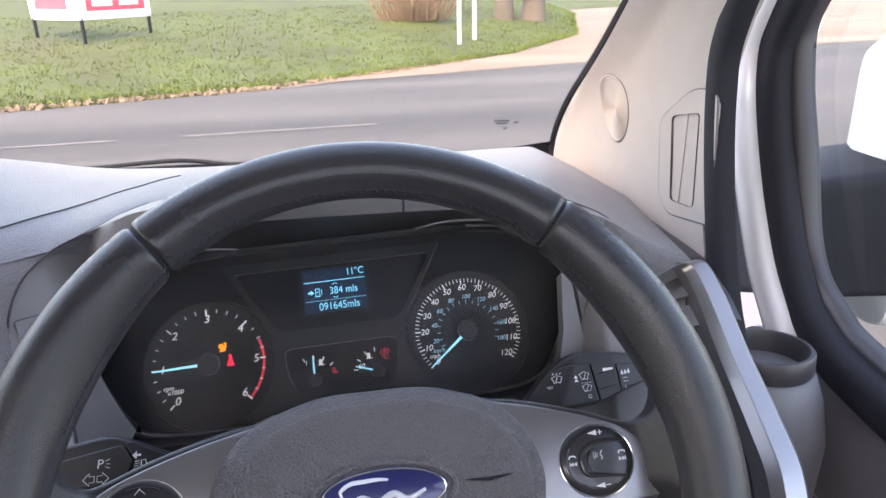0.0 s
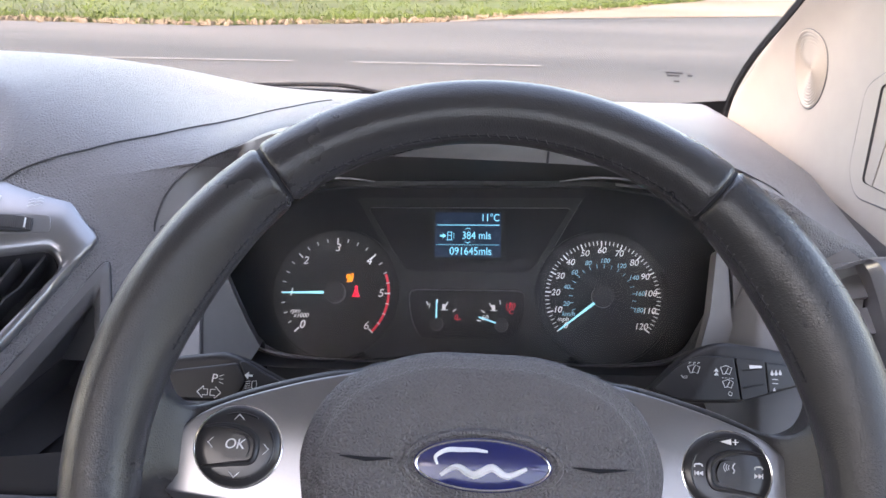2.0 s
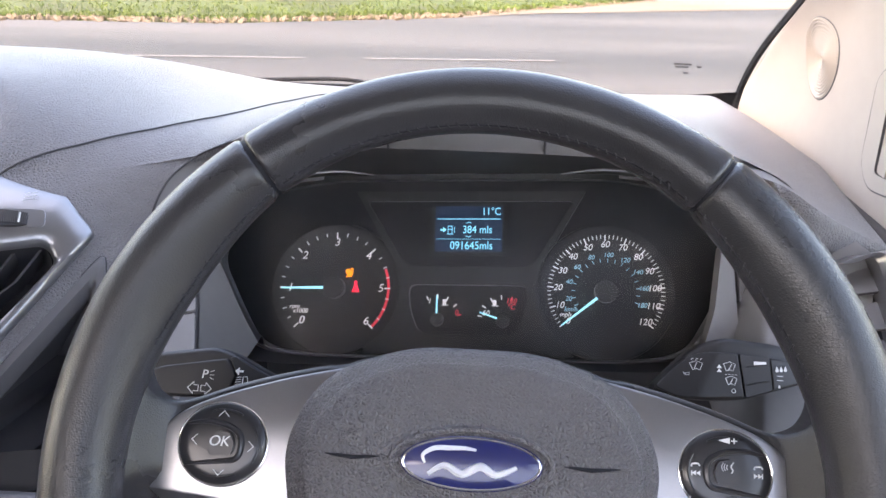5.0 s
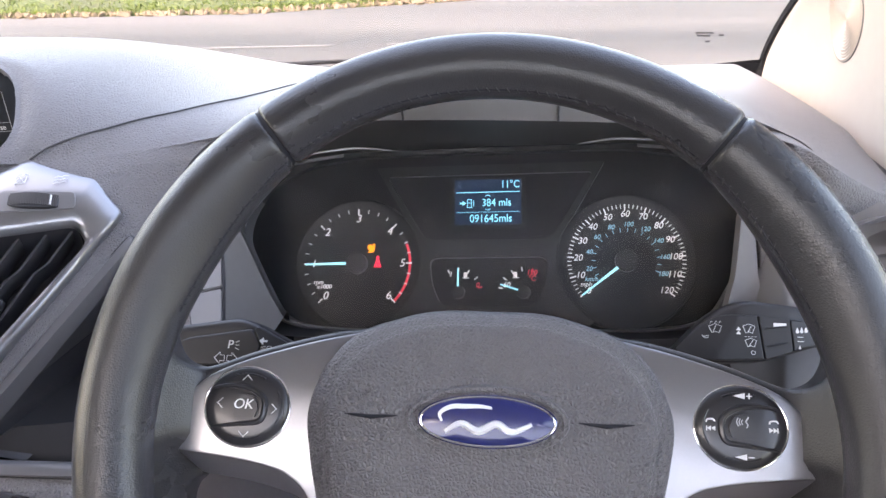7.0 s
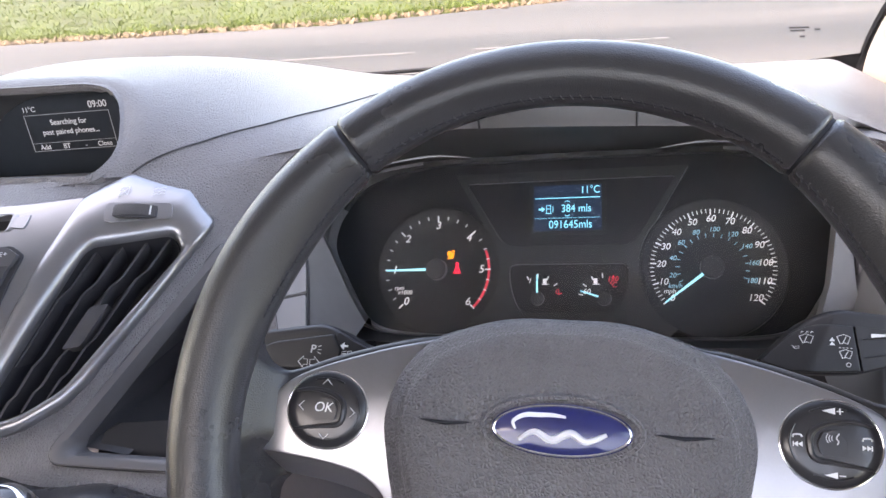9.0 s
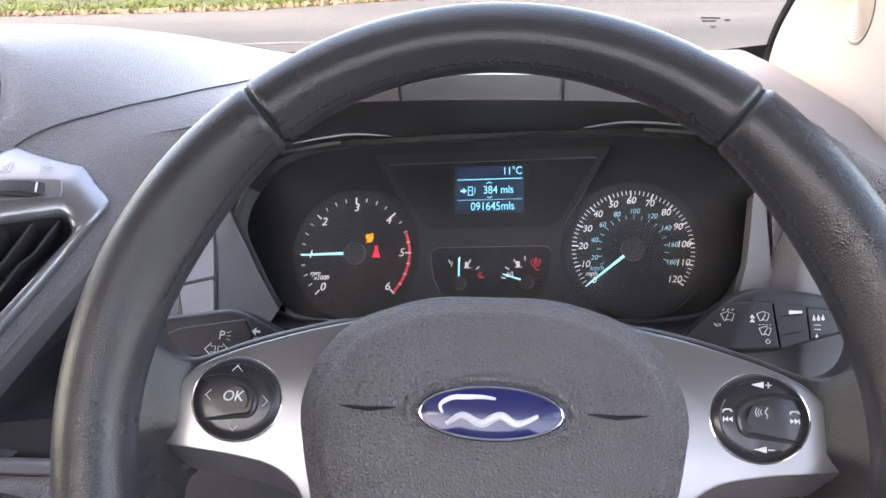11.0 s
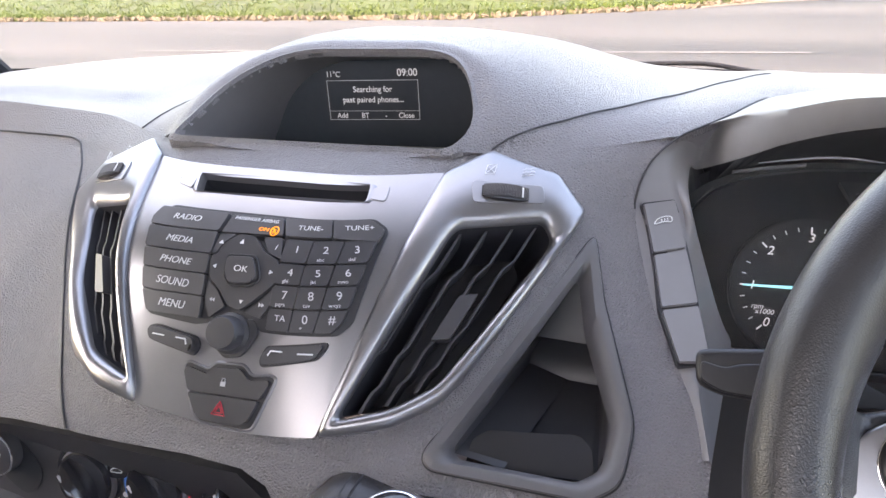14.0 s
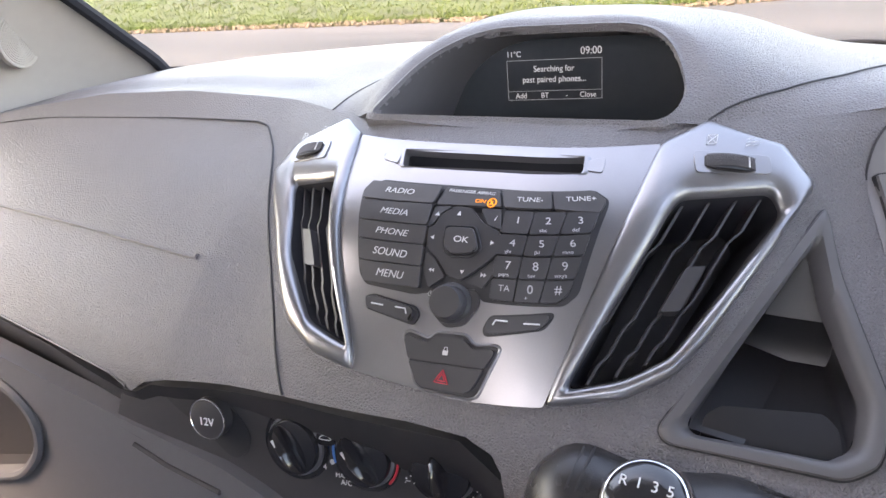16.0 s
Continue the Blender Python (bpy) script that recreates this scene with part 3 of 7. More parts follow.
def build_dash():
    dash = thing("dashboard", Matrix.Translation((-0.5, 0.1, 0.9)), "grey grained plastic dashboard of a van", "dashboard")
    inv = dash.matrix_world.inverted()

    def add(name, bm, material, label="", parent=None, **kw):
        bm.transform(inv)
        return part(name, bm, material, parent or dash, label, **kw)

    # lower face, with openings for the console and the pocket
    outline = [(-1.40, 1.238), (-1.40, 1.14), (-1.036, 1.123), (-0.926, 1.112), (-0.832, 1.100), (-0.805, 1.089), (-0.79, 1.100), (-0.76, 1.108), (-0.63, 1.1215), (-0.52, 1.1285), (-0.475, 1.1285), (-0.455, 1.122),
               (-0.447, 1.112), (-0.442, 1.09), (-0.436, 1.0), (-0.19, 1.0), (-0.19, 1.15), (-0.206, 1.168), (-0.2368, 1.199), (-0.2588, 1.239), (-0.2616, 1.255), (-0.2598, 1.266), (-0.2550, 1.2755), (-0.2470, 1.283), (-0.2385, 1.2925), (-0.262, 1.2898), (-0.2775, 1.2875), (-0.365, 1.287),
               (-0.42, 1.287), (-0.50, 1.287), (-0.58, 1.287), (-0.667, 1.287), (-0.95, 1.287), (-1.1, 1.280), (-1.25, 1.262)]
    add("lower_pad", plate(outline, -0.004, 0.0, (shrunk(TRIM, 0.975), POCKET), face, 0.014), PAD, sharp=60)

    # upper pad, with the recess of the centre display cut out
    def pad(a, b):
        x = -1.40 + 1.74 * a
        k = max(0.0, b - 0.06) / 0.94
        p = top(x, k)
        if b < 0.06 and x > 0.20:
            t = (0.06 - b) / 0.06
            p += Vector((0, 0.03 * t * t, -0.09 * t))
        lim = lerp(p.y, [(0.2, 0.305), (0.30, 0.318), (0.45, 0.325), (0.667, 0.285)])
        if x > lim - 0.03:
            p.x = min(p.x, lim)
            p.z -= 0.05 * max(0.0, (x - lim + 0.03) / 0.05) ** 2
        return p
    bm = grid(pad, 348, 90)
    open_recess(bm)
    thicken(bm, d=0.006)
    add("upper_pad", bm, PAD, sharp=60)
    # seam between upper and lower pad
    seam = [top(x, lerp(x, [(-0.365, 0.004), (-0.355, 0.015), (-0.32, 0.045), (-0.285, 0.095), (-0.25, 0.165), (-0.22, 0.262), (-0.20, 0.285), (-0.175, 0.31)])) + Vector((0, 0, 0.0002)) for x in [-0.365 + 0.19 * i / 40 for i in range(41)]]
    add("seam", tube(seam, 0.0009, 6), BLACK)
    seam = [top(-0.70 + 0.03 * t, 0.0 + 0.9 * t) + Vector((0, 0, 0.0002)) for t in [i / 24 for i in range(25)]]
    add("seam", tube(seam, 0.0010, 6), BLACK)

    # passenger airbag cover: a fine groove round it and a pressed line
    groove = [face(x, z, 0.0004) for x, z in smooth_curve([(-1.39, 1.230), (-1.34, 1.2395), (-1.20, 1.2525), (-1.01, 1.260), (-0.84, 1.2665), (-0.80, 1.2665), (-0.783, 1.261), (-0.745, 1.241), (-0.70, 1.20), (-0.667, 1.17), (-0.645, 1.14), (-0.632, 1.122)], 8, False)]
    add("cover_groove", tube(groove, 0.0011, 6), BLACK)
    ridge = [face(x, z, 0.0002) for x, z in smooth_curve([(-1.38, 1.194), (-1.1, 1.191), (-0.90, 1.187), (-0.80, 1.185), (-0.775, 1.186)], 8, False)]
    add("pressed_line", tube(ridge, lambda s: 0.0016 if s < 0.95 else 0.003, 8), PAD)
    # lower knee panel under the face
    def knee(a, b):
        x = -1.4 + 1.2 * a
        z0 = lerp(x, [(-1.4, 1.14), (-1.036, 1.123), (-0.926, 1.112), (-0.805, 1.089), (-0.79, 1.103), (-0.63, 1.1215), (-0.475, 1.1285), (-0.447, 1.11), (-0.19, 1.0)])
        return Vector((x, face_y(x, z0) + 0.022 * min(1, b * 6), z0 - 0.005 - 0.42 * b))
    add("knee_panel", thicken(grid(knee, 60, 12), (0, 0.01, 0)), STALK)
    edge = [face(x, z, 0.0005) for x, z in ((-1.40, 1.1405), (-1.036, 1.1235), (-0.926, 1.1125), (-0.832, 1.1005), (-0.808, 1.0915))]
    add("pad_edge", tube([edge[i].lerp(edge[i + 1], j / 8) for i in range(4) for j in range(8)], 0.0011, 6), PLASTIC)
    return dash


# centre display recess: opening outline and the loops that lead to the screen
RECESS = frame_at((-0.512, 0.248, 1.318), 60, 5, 0)
SCREEN = frame_at((-0.527, 0.345, 1.291), 2, 11, 0)


def recess_outline():
    return round_poly([(-0.128, -0.052), (0.114, -0.056), (0.129, -0.03), (0.111, 0.028), (0.083, 0.052), (-0.052, 0.052), (-0.098, 0.018)], [0.010, 0.012, 0.022, 0.030, 0.030, 0.030, 0.03], 7)


def open_recess(bm):
    """Opens the pad inside the recess outline and draws it down to the rim around it."""
    loop = [Vector((p.x, p.y)) for p in recess_outline()]
    inv = RECESS.inverted()
    n = len(loop)
    gone, near = [], []
    for v in bm.verts:
        q = inv @ v.co
        if abs(q.x) > 0.2 or abs(q.y) > 0.12 or q.z < -0.05:
            continue
        inside, best, foot = False, 9.0, None
        for i in range(n):
            a, b = loop[i], loop[(i + 1) % n]
            if (a.y > q.y) != (b.y > q.y) and q.x < (b.x - a.x) * (q.y - a.y) / (b.y - a.y) + a.x:
                inside = not inside
            d = b - a
            t = min(1, max(0, (Vector((q.x, q.y)) - a).dot(d) / max(d.length_squared, 1e-12)))
            f = a + d * t
            r = (f - Vector((q.x, q.y))).length
            if r < best:
                best, foot = r, f
        if inside and best > 0.0025:
            gone.append(v)
        else:
            near.append((v, q, 0.0 if inside else best, foot))
    for v, q, r, foot in near:
        k = min(1.0, r / 0.028)
        k = k * k * (3 - 2 * k)
        if r < 0.0025:
            q = Vector((foot.x, foot.y, q.z))
        v.co = RECESS @ Vector((q.x, q.y, q.z * k + 0.002 * (1 - k)))
    bmesh.ops.delete(bm, geom=gone, context="VERTS")


def recess_loops(reach=1.0):
    """From just above the opening to the screen's plane."""
    front = recess_outline()
    inv = SCREEN.inverted()
    loops = []
    if reach > 1:
        loops.append([RECESS @ Vector((p.x * 1.02, p.y * 1.05, 0.06)) for p in front])
    loops.append([RECESS @ Vector((p.x, p.y, 0.0)) for p in front])
    back = [SCREEN @ Vector((p.x * 0.96 + 0.012, p.y * 0.80 - 0.006, -0.004)) for p in front]
    loops.append(back)
    return loops


def build_display():
    unit = thing("centre_display", SCREEN, "dark message display sunk in a hooded grey recess", "display")
    inv = unit.matrix_world.inverted()
    a, b = recess_loops()
    mid = [x.lerp(y, 0.5) for x, y in zip(a, b)]
    lip = [RECESS @ Vector((p.x * 1.06, p.y * 1.10, 0.0015)) for p in recess_outline()]
    lip0 = [RECESS @ Vector((p.x * 1.075, p.y * 1.13, -0.010)) for p in recess_outline()]
    lip2 = [RECESS @ Vector((p.x * 1.01, p.y * 1.02, 0.004)) for p in recess_outline()]
    bm = ring_loft([lip0, lip, lip2, a])
    bm.transform(inv)
    part("hood_rim", bm, PAD, unit, sharp=50)
    bm = ring_loft([a, a, mid, b])
    bm.transform(inv)
    part("hood_lining", bm, PLASTIC, unit, "smooth grey plastic lining", sharp=50)
    back = [SCREEN.inverted() @ p for p in b]
    part("screen_glass", plate([(p.x * 1.02, p.y * 1.02) for p in back], -0.006, -0.003), LCD2, unit, "dark tinted screen glass")
    w, h = 0.0455, 0.0205
    bars = bmesh.new()
    for x0, x1, y0, y1 in ((-w, w, 0.0165, 0.0169), (-w, w, -0.0215, -0.0211), (-w, -w + 0.0004, -0.0215, 0.0169), (w - 0.0004, w, -0.0215, 0.0169), (-w, w, -0.0130, -0.0127)):
        bars = join(bars, box(x0, x1, y0, y1, -0.0025, -0.0022))
    part("frame_lines", bars, SCREEN_DIM, unit)
    for body, size, u, v, al in (("11°C", 0.0075, -w, 0.0225, "LEFT"), ("09:00", 0.0098, w, 0.0235, "RIGHT"), ("Searching for", 0.0080, 0.0, 0.0080, "CENTER"), ("past paired phones...", 0.0080, 0.0, -0.0020, "CENTER"),
                                 ("Add", 0.0072, -0.038, -0.0175, "LEFT"), ("BT", 0.0072, -0.013, -0.0175, "LEFT"), ("-", 0.0072, 0.012, -0.0175, "CENTER"), ("Close", 0.0072, 0.040, -0.0175, "RIGHT")):
        part("screen_text", text_bm(body, size, at(u, v, -0.0023), al, width=0.92, thick=0.0001), SCREEN_WHITE, unit)


# ---- cabin shell ----
def build_shell():
    def ws(a, b):
        x = -1.36 + 1.67 * a
        y0, z0 = soft(x, GLASS_Y, 0.05), soft(x, GLASS_Z, 0.05) - 0.02
        xx = x + (-0.5 - x) * 0.06 * b
        return Vector((xx, y0 + 0.02 - 0.66 * b - 0.03 * b * (1 - b), z0 + 0.66 * b + 0.05 * b * (1 - b)))
    g = finish("window_1", thicken(grid(ws, 40, 16), d=0.005), GLASS)
    g.visible_shadow = False
    tagged(g, "clear curved windscreen of the van", "windscreen", kind="structure")
    # black border along the foot of the glass
    band = grid(lambda a, b: ws(a, (0.006 + 0.010 * (max(0, a - 0.80) / 0.2 + max(0, 0.2 - a) / 0.2)) * b) + Vector((0, -0.004, 0.004)) + Vector((0, 0, 0.012 * (max(0, a - 0.88) / 0.12) ** 2 + 0.012 * (max(0, 0.1 - a) / 0.1) ** 2)) * b, 80, 2)
    tagged(finish("windscreen_border", band, RUBBER), "black printed border along the windscreen foot", "trim", kind="structure")
    roof = finish("ceiling", box(-1.62, 0.62, -1.04, 0.16, 1.90, 1.94), HEADLINING)
    tagged(roof, "pale cabin headlining", "ceiling", kind="structure")
    # unseen wall, its height set to block low light from behind
    tagged(finish("wall_rear", box(-1.62, 0.62, -1.04, -1.0, 0.3, 1.60), GREY_TRIM), "plain grey panel behind the seats", "wall", kind="structure")
    # unseen opening, added and sized to let fill light in from behind
    g = finish("window_4", box(-0.85, 0.50, -1.025, -1.02, 1.60, 1.90), GLASS)
    g.visible_shadow = False
    tagged(g, "clear window behind the seats", "window", kind="structure")
    # unseen corner panel, added dark so the silver trim reflects less light
    tagged(finish("trim_rear", box(-1.62, -0.85, -1.04, -1.0, 1.60, 1.90), GREY_TRIM), "grey rear corner panel", "trim", kind="structure")
    tagged(finish("floor", box(-1.62, 0.62, -1.0, 1.1, 0.3, 0.34), GREY_TRIM), "grey cabin floor covering", "floor", kind="structure")
    tagged(finish("wall_front", box(-1.6, 0.60, 0.95, 0.99, 0.34, 1.12), RUBBER), "dark firewall below the windscreen", "wall", kind="structure")
    # passenger side: door below, glass above
    tagged(finish("door_1", box(-1.62, -1.56, -1.0, 1.0, 0.3, 1.13), GREY_TRIM, bevel=0.02), "grey plastic passenger door lining", "door", kind="structure")
    g = finish("window_2", box(-1.60, -1.594, -0.62, 0.4, 1.13, 1.9), GLASS)
    g.visible_shadow = False
    tagged(g, "clear passenger door window", "window", kind="structure")
    # unseen pillars; the grey one cuts side light that the console would mirror
    tagged(finish("trim_rear", box(-1.62, -1.56, -1.0, -0.62, 1.13, 1.94), GREY_TRIM), "grey pillar beside the bulkhead", "trim", kind="structure")
    tagged(finish("trim_rear", box(0.56, 0.62, -1.0, -0.7, 1.05, 1.94), BEIGE), "pale pillar beside the bulkhead", "trim", kind="structure")


# ---- steering wheel ----
WHEEL = frame_at((0.0056, -0.0081, 1.2537), 38.1, 3.9, -1.5)


def mirror_u(pts, s):
    return [(p[0] * s, *p[1:]) for p in pts]


def build_wheel():
    sw = thing("steering_wheel", WHEEL, "black leather steering wheel with satin silver spokes", "steering wheel")
    R = 0.1705

    def section(th):
        """Reach outwards, inwards and along the axis at the angle th from the top."""
        d = abs(math.degrees(th))
        grip = math.exp(-((d - 60) / 20) ** 2)
        low = ramp(d, 95, 130)
        return 0.0178, 0.0130 + 0.0072 * grip + 0.003 * ramp(d, 55, 85) * (1 - low), 0.0168 + 0.0022 * grip

    def rim_point(th, q, shrink=0.0, lift=0.0):
        o, i, b = section(th)
        k = (o if math.cos(q) > 0 else i) - shrink + lift
        r = R + k * math.copysign(abs(math.cos(q)) ** 0.92, math.cos(q))
        w = (b - shrink + lift) * math.sin(q)
        d = abs(math.degrees(th))
        # flat thumb rest on the inner shoulder
        if math.cos(q) < 0 and math.sin(q) > 0:
            w -= 0.0030 * math.exp(-((d - 62) / 16) ** 2) * math.sin(2 * (math.pi - q)) ** 2
        return Vector((r * math.sin(th), r * math.cos(th), w - 0.002))

    def rim(th0, th1, n, shrink=0.0, seam_ends=True):
        loops = []
        for i in range(n + 1):
            th = th0 + (th1 - th0) * i / n
            edge = min(abs(th - th0), abs(th - th1))
            pinch = 0.0012 * max(0.0, 1 - edge / radians(0.9)) ** 2 if seam_ends else 0.0
            loops.append([rim_point(th, 2 * math.pi * j / 36, shrink + pinch) for j in range(36)])
        return ring_loft(loops, True, True)
    for a, b, n in ((-38.3, 38.3, 170), (38.9, 180, 220), (-180, -38.9, 220)):
        part("rim", rim(radians(a), radians(b), n), LEATHER, sw, sharp=60)
    for a in (-38.6, 38.6):
        part("rim_seam", rim(radians(a - 0.5), radians(a + 0.5), 2, 0.0017, False), RUBBER, sw)
    # lacing along the inner side of the rim
    for a0, a1 in ((-37, 37), (39.6, 72), (-72, -39.6)):
        st = []
        n = int(abs(a1 - a0) / 1.7)
        for i in range(n):
            th = radians(a0 + (a1 - a0) * (i + 0.5) / n)
            q = math.pi - 0.42
            p, p2 = rim_point(th, q, 0, 0.0001), rim_point(th + 0.011, q + 0.20, 0, 0.0001)
            st.append(tube([p, (p + p2) / 2 + Vector((0, 0, 0.0003)), p2], 0.00045, 5))
        part("stitching", join(*st), THREAD, sw)
        part("lacing_groove", tube([rim_point(radians(a0 + (a1 - a0) * i / 60), math.pi - 0.32, 0, -0.0002) for i in range(61)], 0.0006, 5), RUBBER, sw)

    # hub pad: a domed shield with a softer border
    half = [(0.0, 0.0545), (0.031, 0.0532), (0.0610, 0.0433), (0.0745, 0.0327), (0.0836, 0.0183), (0.0876, 0.0024), (0.0854, -0.0155), (0.0810, -0.034), (0.072, -0.062), (0.05, -0.088), (0.0, -0.095)]
    shield = smooth_curve(half + [(-x, y) for x, y in half[-2:0:-1]], 6)

    def dome(k, w, lean=0.0):
        return [(p.x * k, (p.y + 0.012) * k - 0.012, w - lean * max(0.0, p.y * k) ** 2) for p in shield]
    hub = [dome(1.0, -0.05), dome(1.0, -0.0275), dome(0.994, -0.0225), dome(0.975, -0.0190), dome(0.945, -0.0170), dome(0.915, -0.0160), dome(0.890, -0.0148), dome(0.872, -0.0126, 0.4), dome(0.85, -0.0114, 0.8),
           dome(0.7, -0.0095, 1.4), dome(0.45, -0.0078, 1.6), dome(0.2, -0.0070, 1.6), dome(0.01, -0.0068, 1.6)]
    part("hub_pad", ring_loft(hub, True, True), HUB, sw, "grained dark grey airbag cover", sharp=60)
    for s in (-1, 1):
        mark = ring_loft([[(s * u, 0.0025 + h * math.cos(q) + 0.0010 * abs(u - 0.0535) / 0.012, -0.0080 - 0.9 * (u - 0.04) * 0.05 + 0.0007 * math.sin(q)) for q in [2 * math.pi * j / 8 for j in range(8)]] for u, h in ((0.0412, 0.0002), (0.046, 0.0007), (0.0535, 0.0010), (0.061, 0.0007), (0.0660, 0.0002))], True, True)
        part("horn_mark", mark, RUBBER, sw)
        part("horn_symbol", bent(join(lathe([(0.0040, 0), (0.0040, 0.0005), (0.0034, 0.0005), (0.0034, 0)], 20), box(-0.0075, -0.0042, -0.0018, -0.0012, 0, 0.0004), box(-0.0075, -0.0042, 0.0012, 0.0018, 0, 0.0004)), lambda x, y, z, s=s: (s * x + s * 0.0548, y + 0.0110, z - 0.0099)), HUB, sw)

    # oval badge: blue enamel in a bright rim, with a plain pale flourish
    V0, W0 = 0.0026, -0.0130

    def oval(a, b, w, n=64):
        return [(a * math.cos(2 * math.pi * i / n), V0 + b * math.sin(2 * math.pi * i / n), W0 + w) for i in range(n)]
    part("badge_surround", ring_loft([oval(0.0385, 0.0172, 0.003), oval(0.0365, 0.0152, 0.0064), oval(0.0348, 0.0136, 0.0062), oval(0.0335, 0.0124, 0.002)]), HUB, sw)
    part("badge_gap", ring_loft([oval(0.0338, 0.0128, 0.0036), oval(0.0300, 0.0105, 0.0034)], True), RUBBER, sw)
    badge = part("badge", ring_loft([oval(0.0316, 0.0119, 0.002), oval(0.0316, 0.0119, 0.0062), oval(0.0306, 0.0110, 0.0070), oval(0.02, 0.0072, 0.0077), oval(0.001, 0.0005, 0.0080)], True), BADGE_BLUE, sw, "blue enamel oval badge")
    part("badge_rim", tube([Vector(p) for p in oval(0.0304, 0.0109, 0.0070)], 0.00055, 8, True), CHROME, badge)
    strokes = [([(-0.0205, -0.0005), (-0.0215, 0.0030), (-0.0165, 0.0060), (-0.0100, 0.0064), (-0.0035, 0.0066), (0.0020, 0.0060)], 0.0010),
               ([(-0.0190, -0.0050), (-0.0120, -0.0010), (-0.0040, -0.0042), (0.0040, -0.0008), (0.0110, -0.0040), (0.0200, -0.0005)], 0.0016)]
    for pts, r in strokes:
        path = [Vector((p.x, V0 + p.y, W0 + 0.0080 - 1.2 * p.x * p.x)) for p in smooth_curve(pts, 6, False)]
        part("flourish", tube(path, lambda s, r=r: r * (0.55 + 0.6 * math.sin(s * 3.1)), 6), BADGE_SILVER, badge)

    # silver spokes with button pods
    for s in (-1, 1):
        F = [(0.0600, 0.0432), (0.087, 0.0370), (0.115, 0.0283), (0.1348, 0.0203), (0.146, 0.0108), (0.1500, 0.0005), (0.1512, -0.0085), (0.1510, -0.0178), (0.1192, -0.0205), (0.0967, -0.0250), (0.0851, -0.034), (0.078, -0.055), (0.070, -0.075), (0.062, -0.05), (0.062, 0.0), (0.058, 0.03)]
        B = [(0.0600, 0.0440), (0.087, 0.0378), (0.115, 0.0290), (0.1352, 0.0209), (0.1466, 0.0112), (0.1507, 0.0006), (0.1520, -0.0088), (0.1420, -0.0290), (0.1110, -0.0325), (0.0910, -0.0385), (0.0800, -0.046), (0.074, -0.062), (0.068, -0.08), (0.062, -0.05), (0.062, 0.0), (0.058, 0.03)]
        rad = [0.002, 0.01, 0.01, 0.012, 0.012, 0.01, 0.006, 0.0025, 0.012, 0.008, 0.006, 0.01, 0.004, 0.01, 0.01, 0.004]

        def skin(u, v, w=0.0):
            """The spoke's front: rolled back towards its upper edge and its outer end."""
            x = abs(u)
            return Vector((u, v, -0.0205 - 5.5 * max(0.0, v - 0.006) ** 2 - 3.0 * max(0.0, x - 0.125) ** 2 - 1.6 * max(0.0, -0.004 - v) ** 2 + w))
        fo = mirror_u([tuple(p) for p in round_poly(F, rad, 5)], s)
        bo = mirror_u([tuple(p) for p in round_poly(B, rad, 5)], s)
        part("spoke", pillow(fo, 0.0009, 0.0140, skin, 0.006, bo), SILVER, sw, "satin silver spoke trim", sharp=40)
        # leather arm that swells from the spoke into the rim
        arm = [(0.045, 0.040), (0.066, 0.0440), (0.088, 0.0398), (0.115, 0.0318), (0.134, 0.0245), (0.1435, 0.0225), (0.1505, 0.0258), (0.1545, 0.034), (0.158, 0.05), (0.169, 0.05), (0.172, 0.0), (0.166, -0.07), (0.155, -0.085), (0.1475, -0.060), (0.1440, -0.032), (0.112, -0.0345), (0.09, -0.042), (0.06, -0.06)]

        def swell(u, v, w):
            k = ramp(abs(u), 0.138, 0.164)
            return Vector((u, v, w - 0.0245 + 0.0235 * k - 5.0 * max(0.0, v - 0.006) ** 2 * (1 - k) - 0.016 * ramp(-v, 0.010, 0.022) * (1 - ramp(abs(u), 0.142, 0.160))))
        part("spoke_arm", pillow(mirror_u([tuple(p) for p in smooth_curve(arm, 6)], s), 0.0025, 0.016, swell, 0.004), LEATHER, sw, sharp=70)
        c = (s * 0.1161, 0.0042)
        n = 56
        ring = lambda r, w: [(c[0] + r * math.cos(2 * math.pi * i / n), c[1] + 0.905 * r * math.sin(2 * math.pi * i / n), -0.0208 + w - 1.6 * max(0.0, 0.905 * r * math.sin(2 * math.pi * i / n)) ** 2 * 2) for i in range(n)]
        pod = part("button_pod", ring_loft([ring(0.0206, -0.006), ring(0.0206, 0.0004), ring(0.0198, 0.0014), ring(0.0150, 0.0022), ring(0.008, 0.0024), ring(0.001, 0.0024)], True), POD, sw, "glossy black round button cluster", sharp=50)
        part("pod_ring", tube([Vector(p) for p in ring(0.0211, 0.0002)], 0.00045, 8, True), CHROME, pod)
        top_w = -0.0184
        P = lambda a, b, w=0.0: Vector((c[0] + s * a, c[1] + b, top_w + w - 1.5 * max(0.0, b) ** 2))
        # raised wedge that opens outwards round the centre key
        ridge = smooth_curve([(0.0165, 0.0085), (0.0080, 0.0098), (-0.0015, 0.0086), (-0.0082, 0.0046), (-0.0092, -0.0015), (-0.0070, -0.0064), (0.0010, -0.0078), (0.0160, -0.0098)], 6, False)
        part("key_edge", tube([P(p.x, p.y, 0.0001) for p in ridge], lambda t: 0.0004 + 0.0012 * math.sin(math.pi * min(1, max(0, t))) ** 0.6, 8), POD, pod)
        key = [(0.0052, -0.0052), (0.0058, 0.0012), (0.0018, 0.0062), (-0.0040, 0.0052), (-0.0064, 0.0002), (-0.0052, -0.0048)]
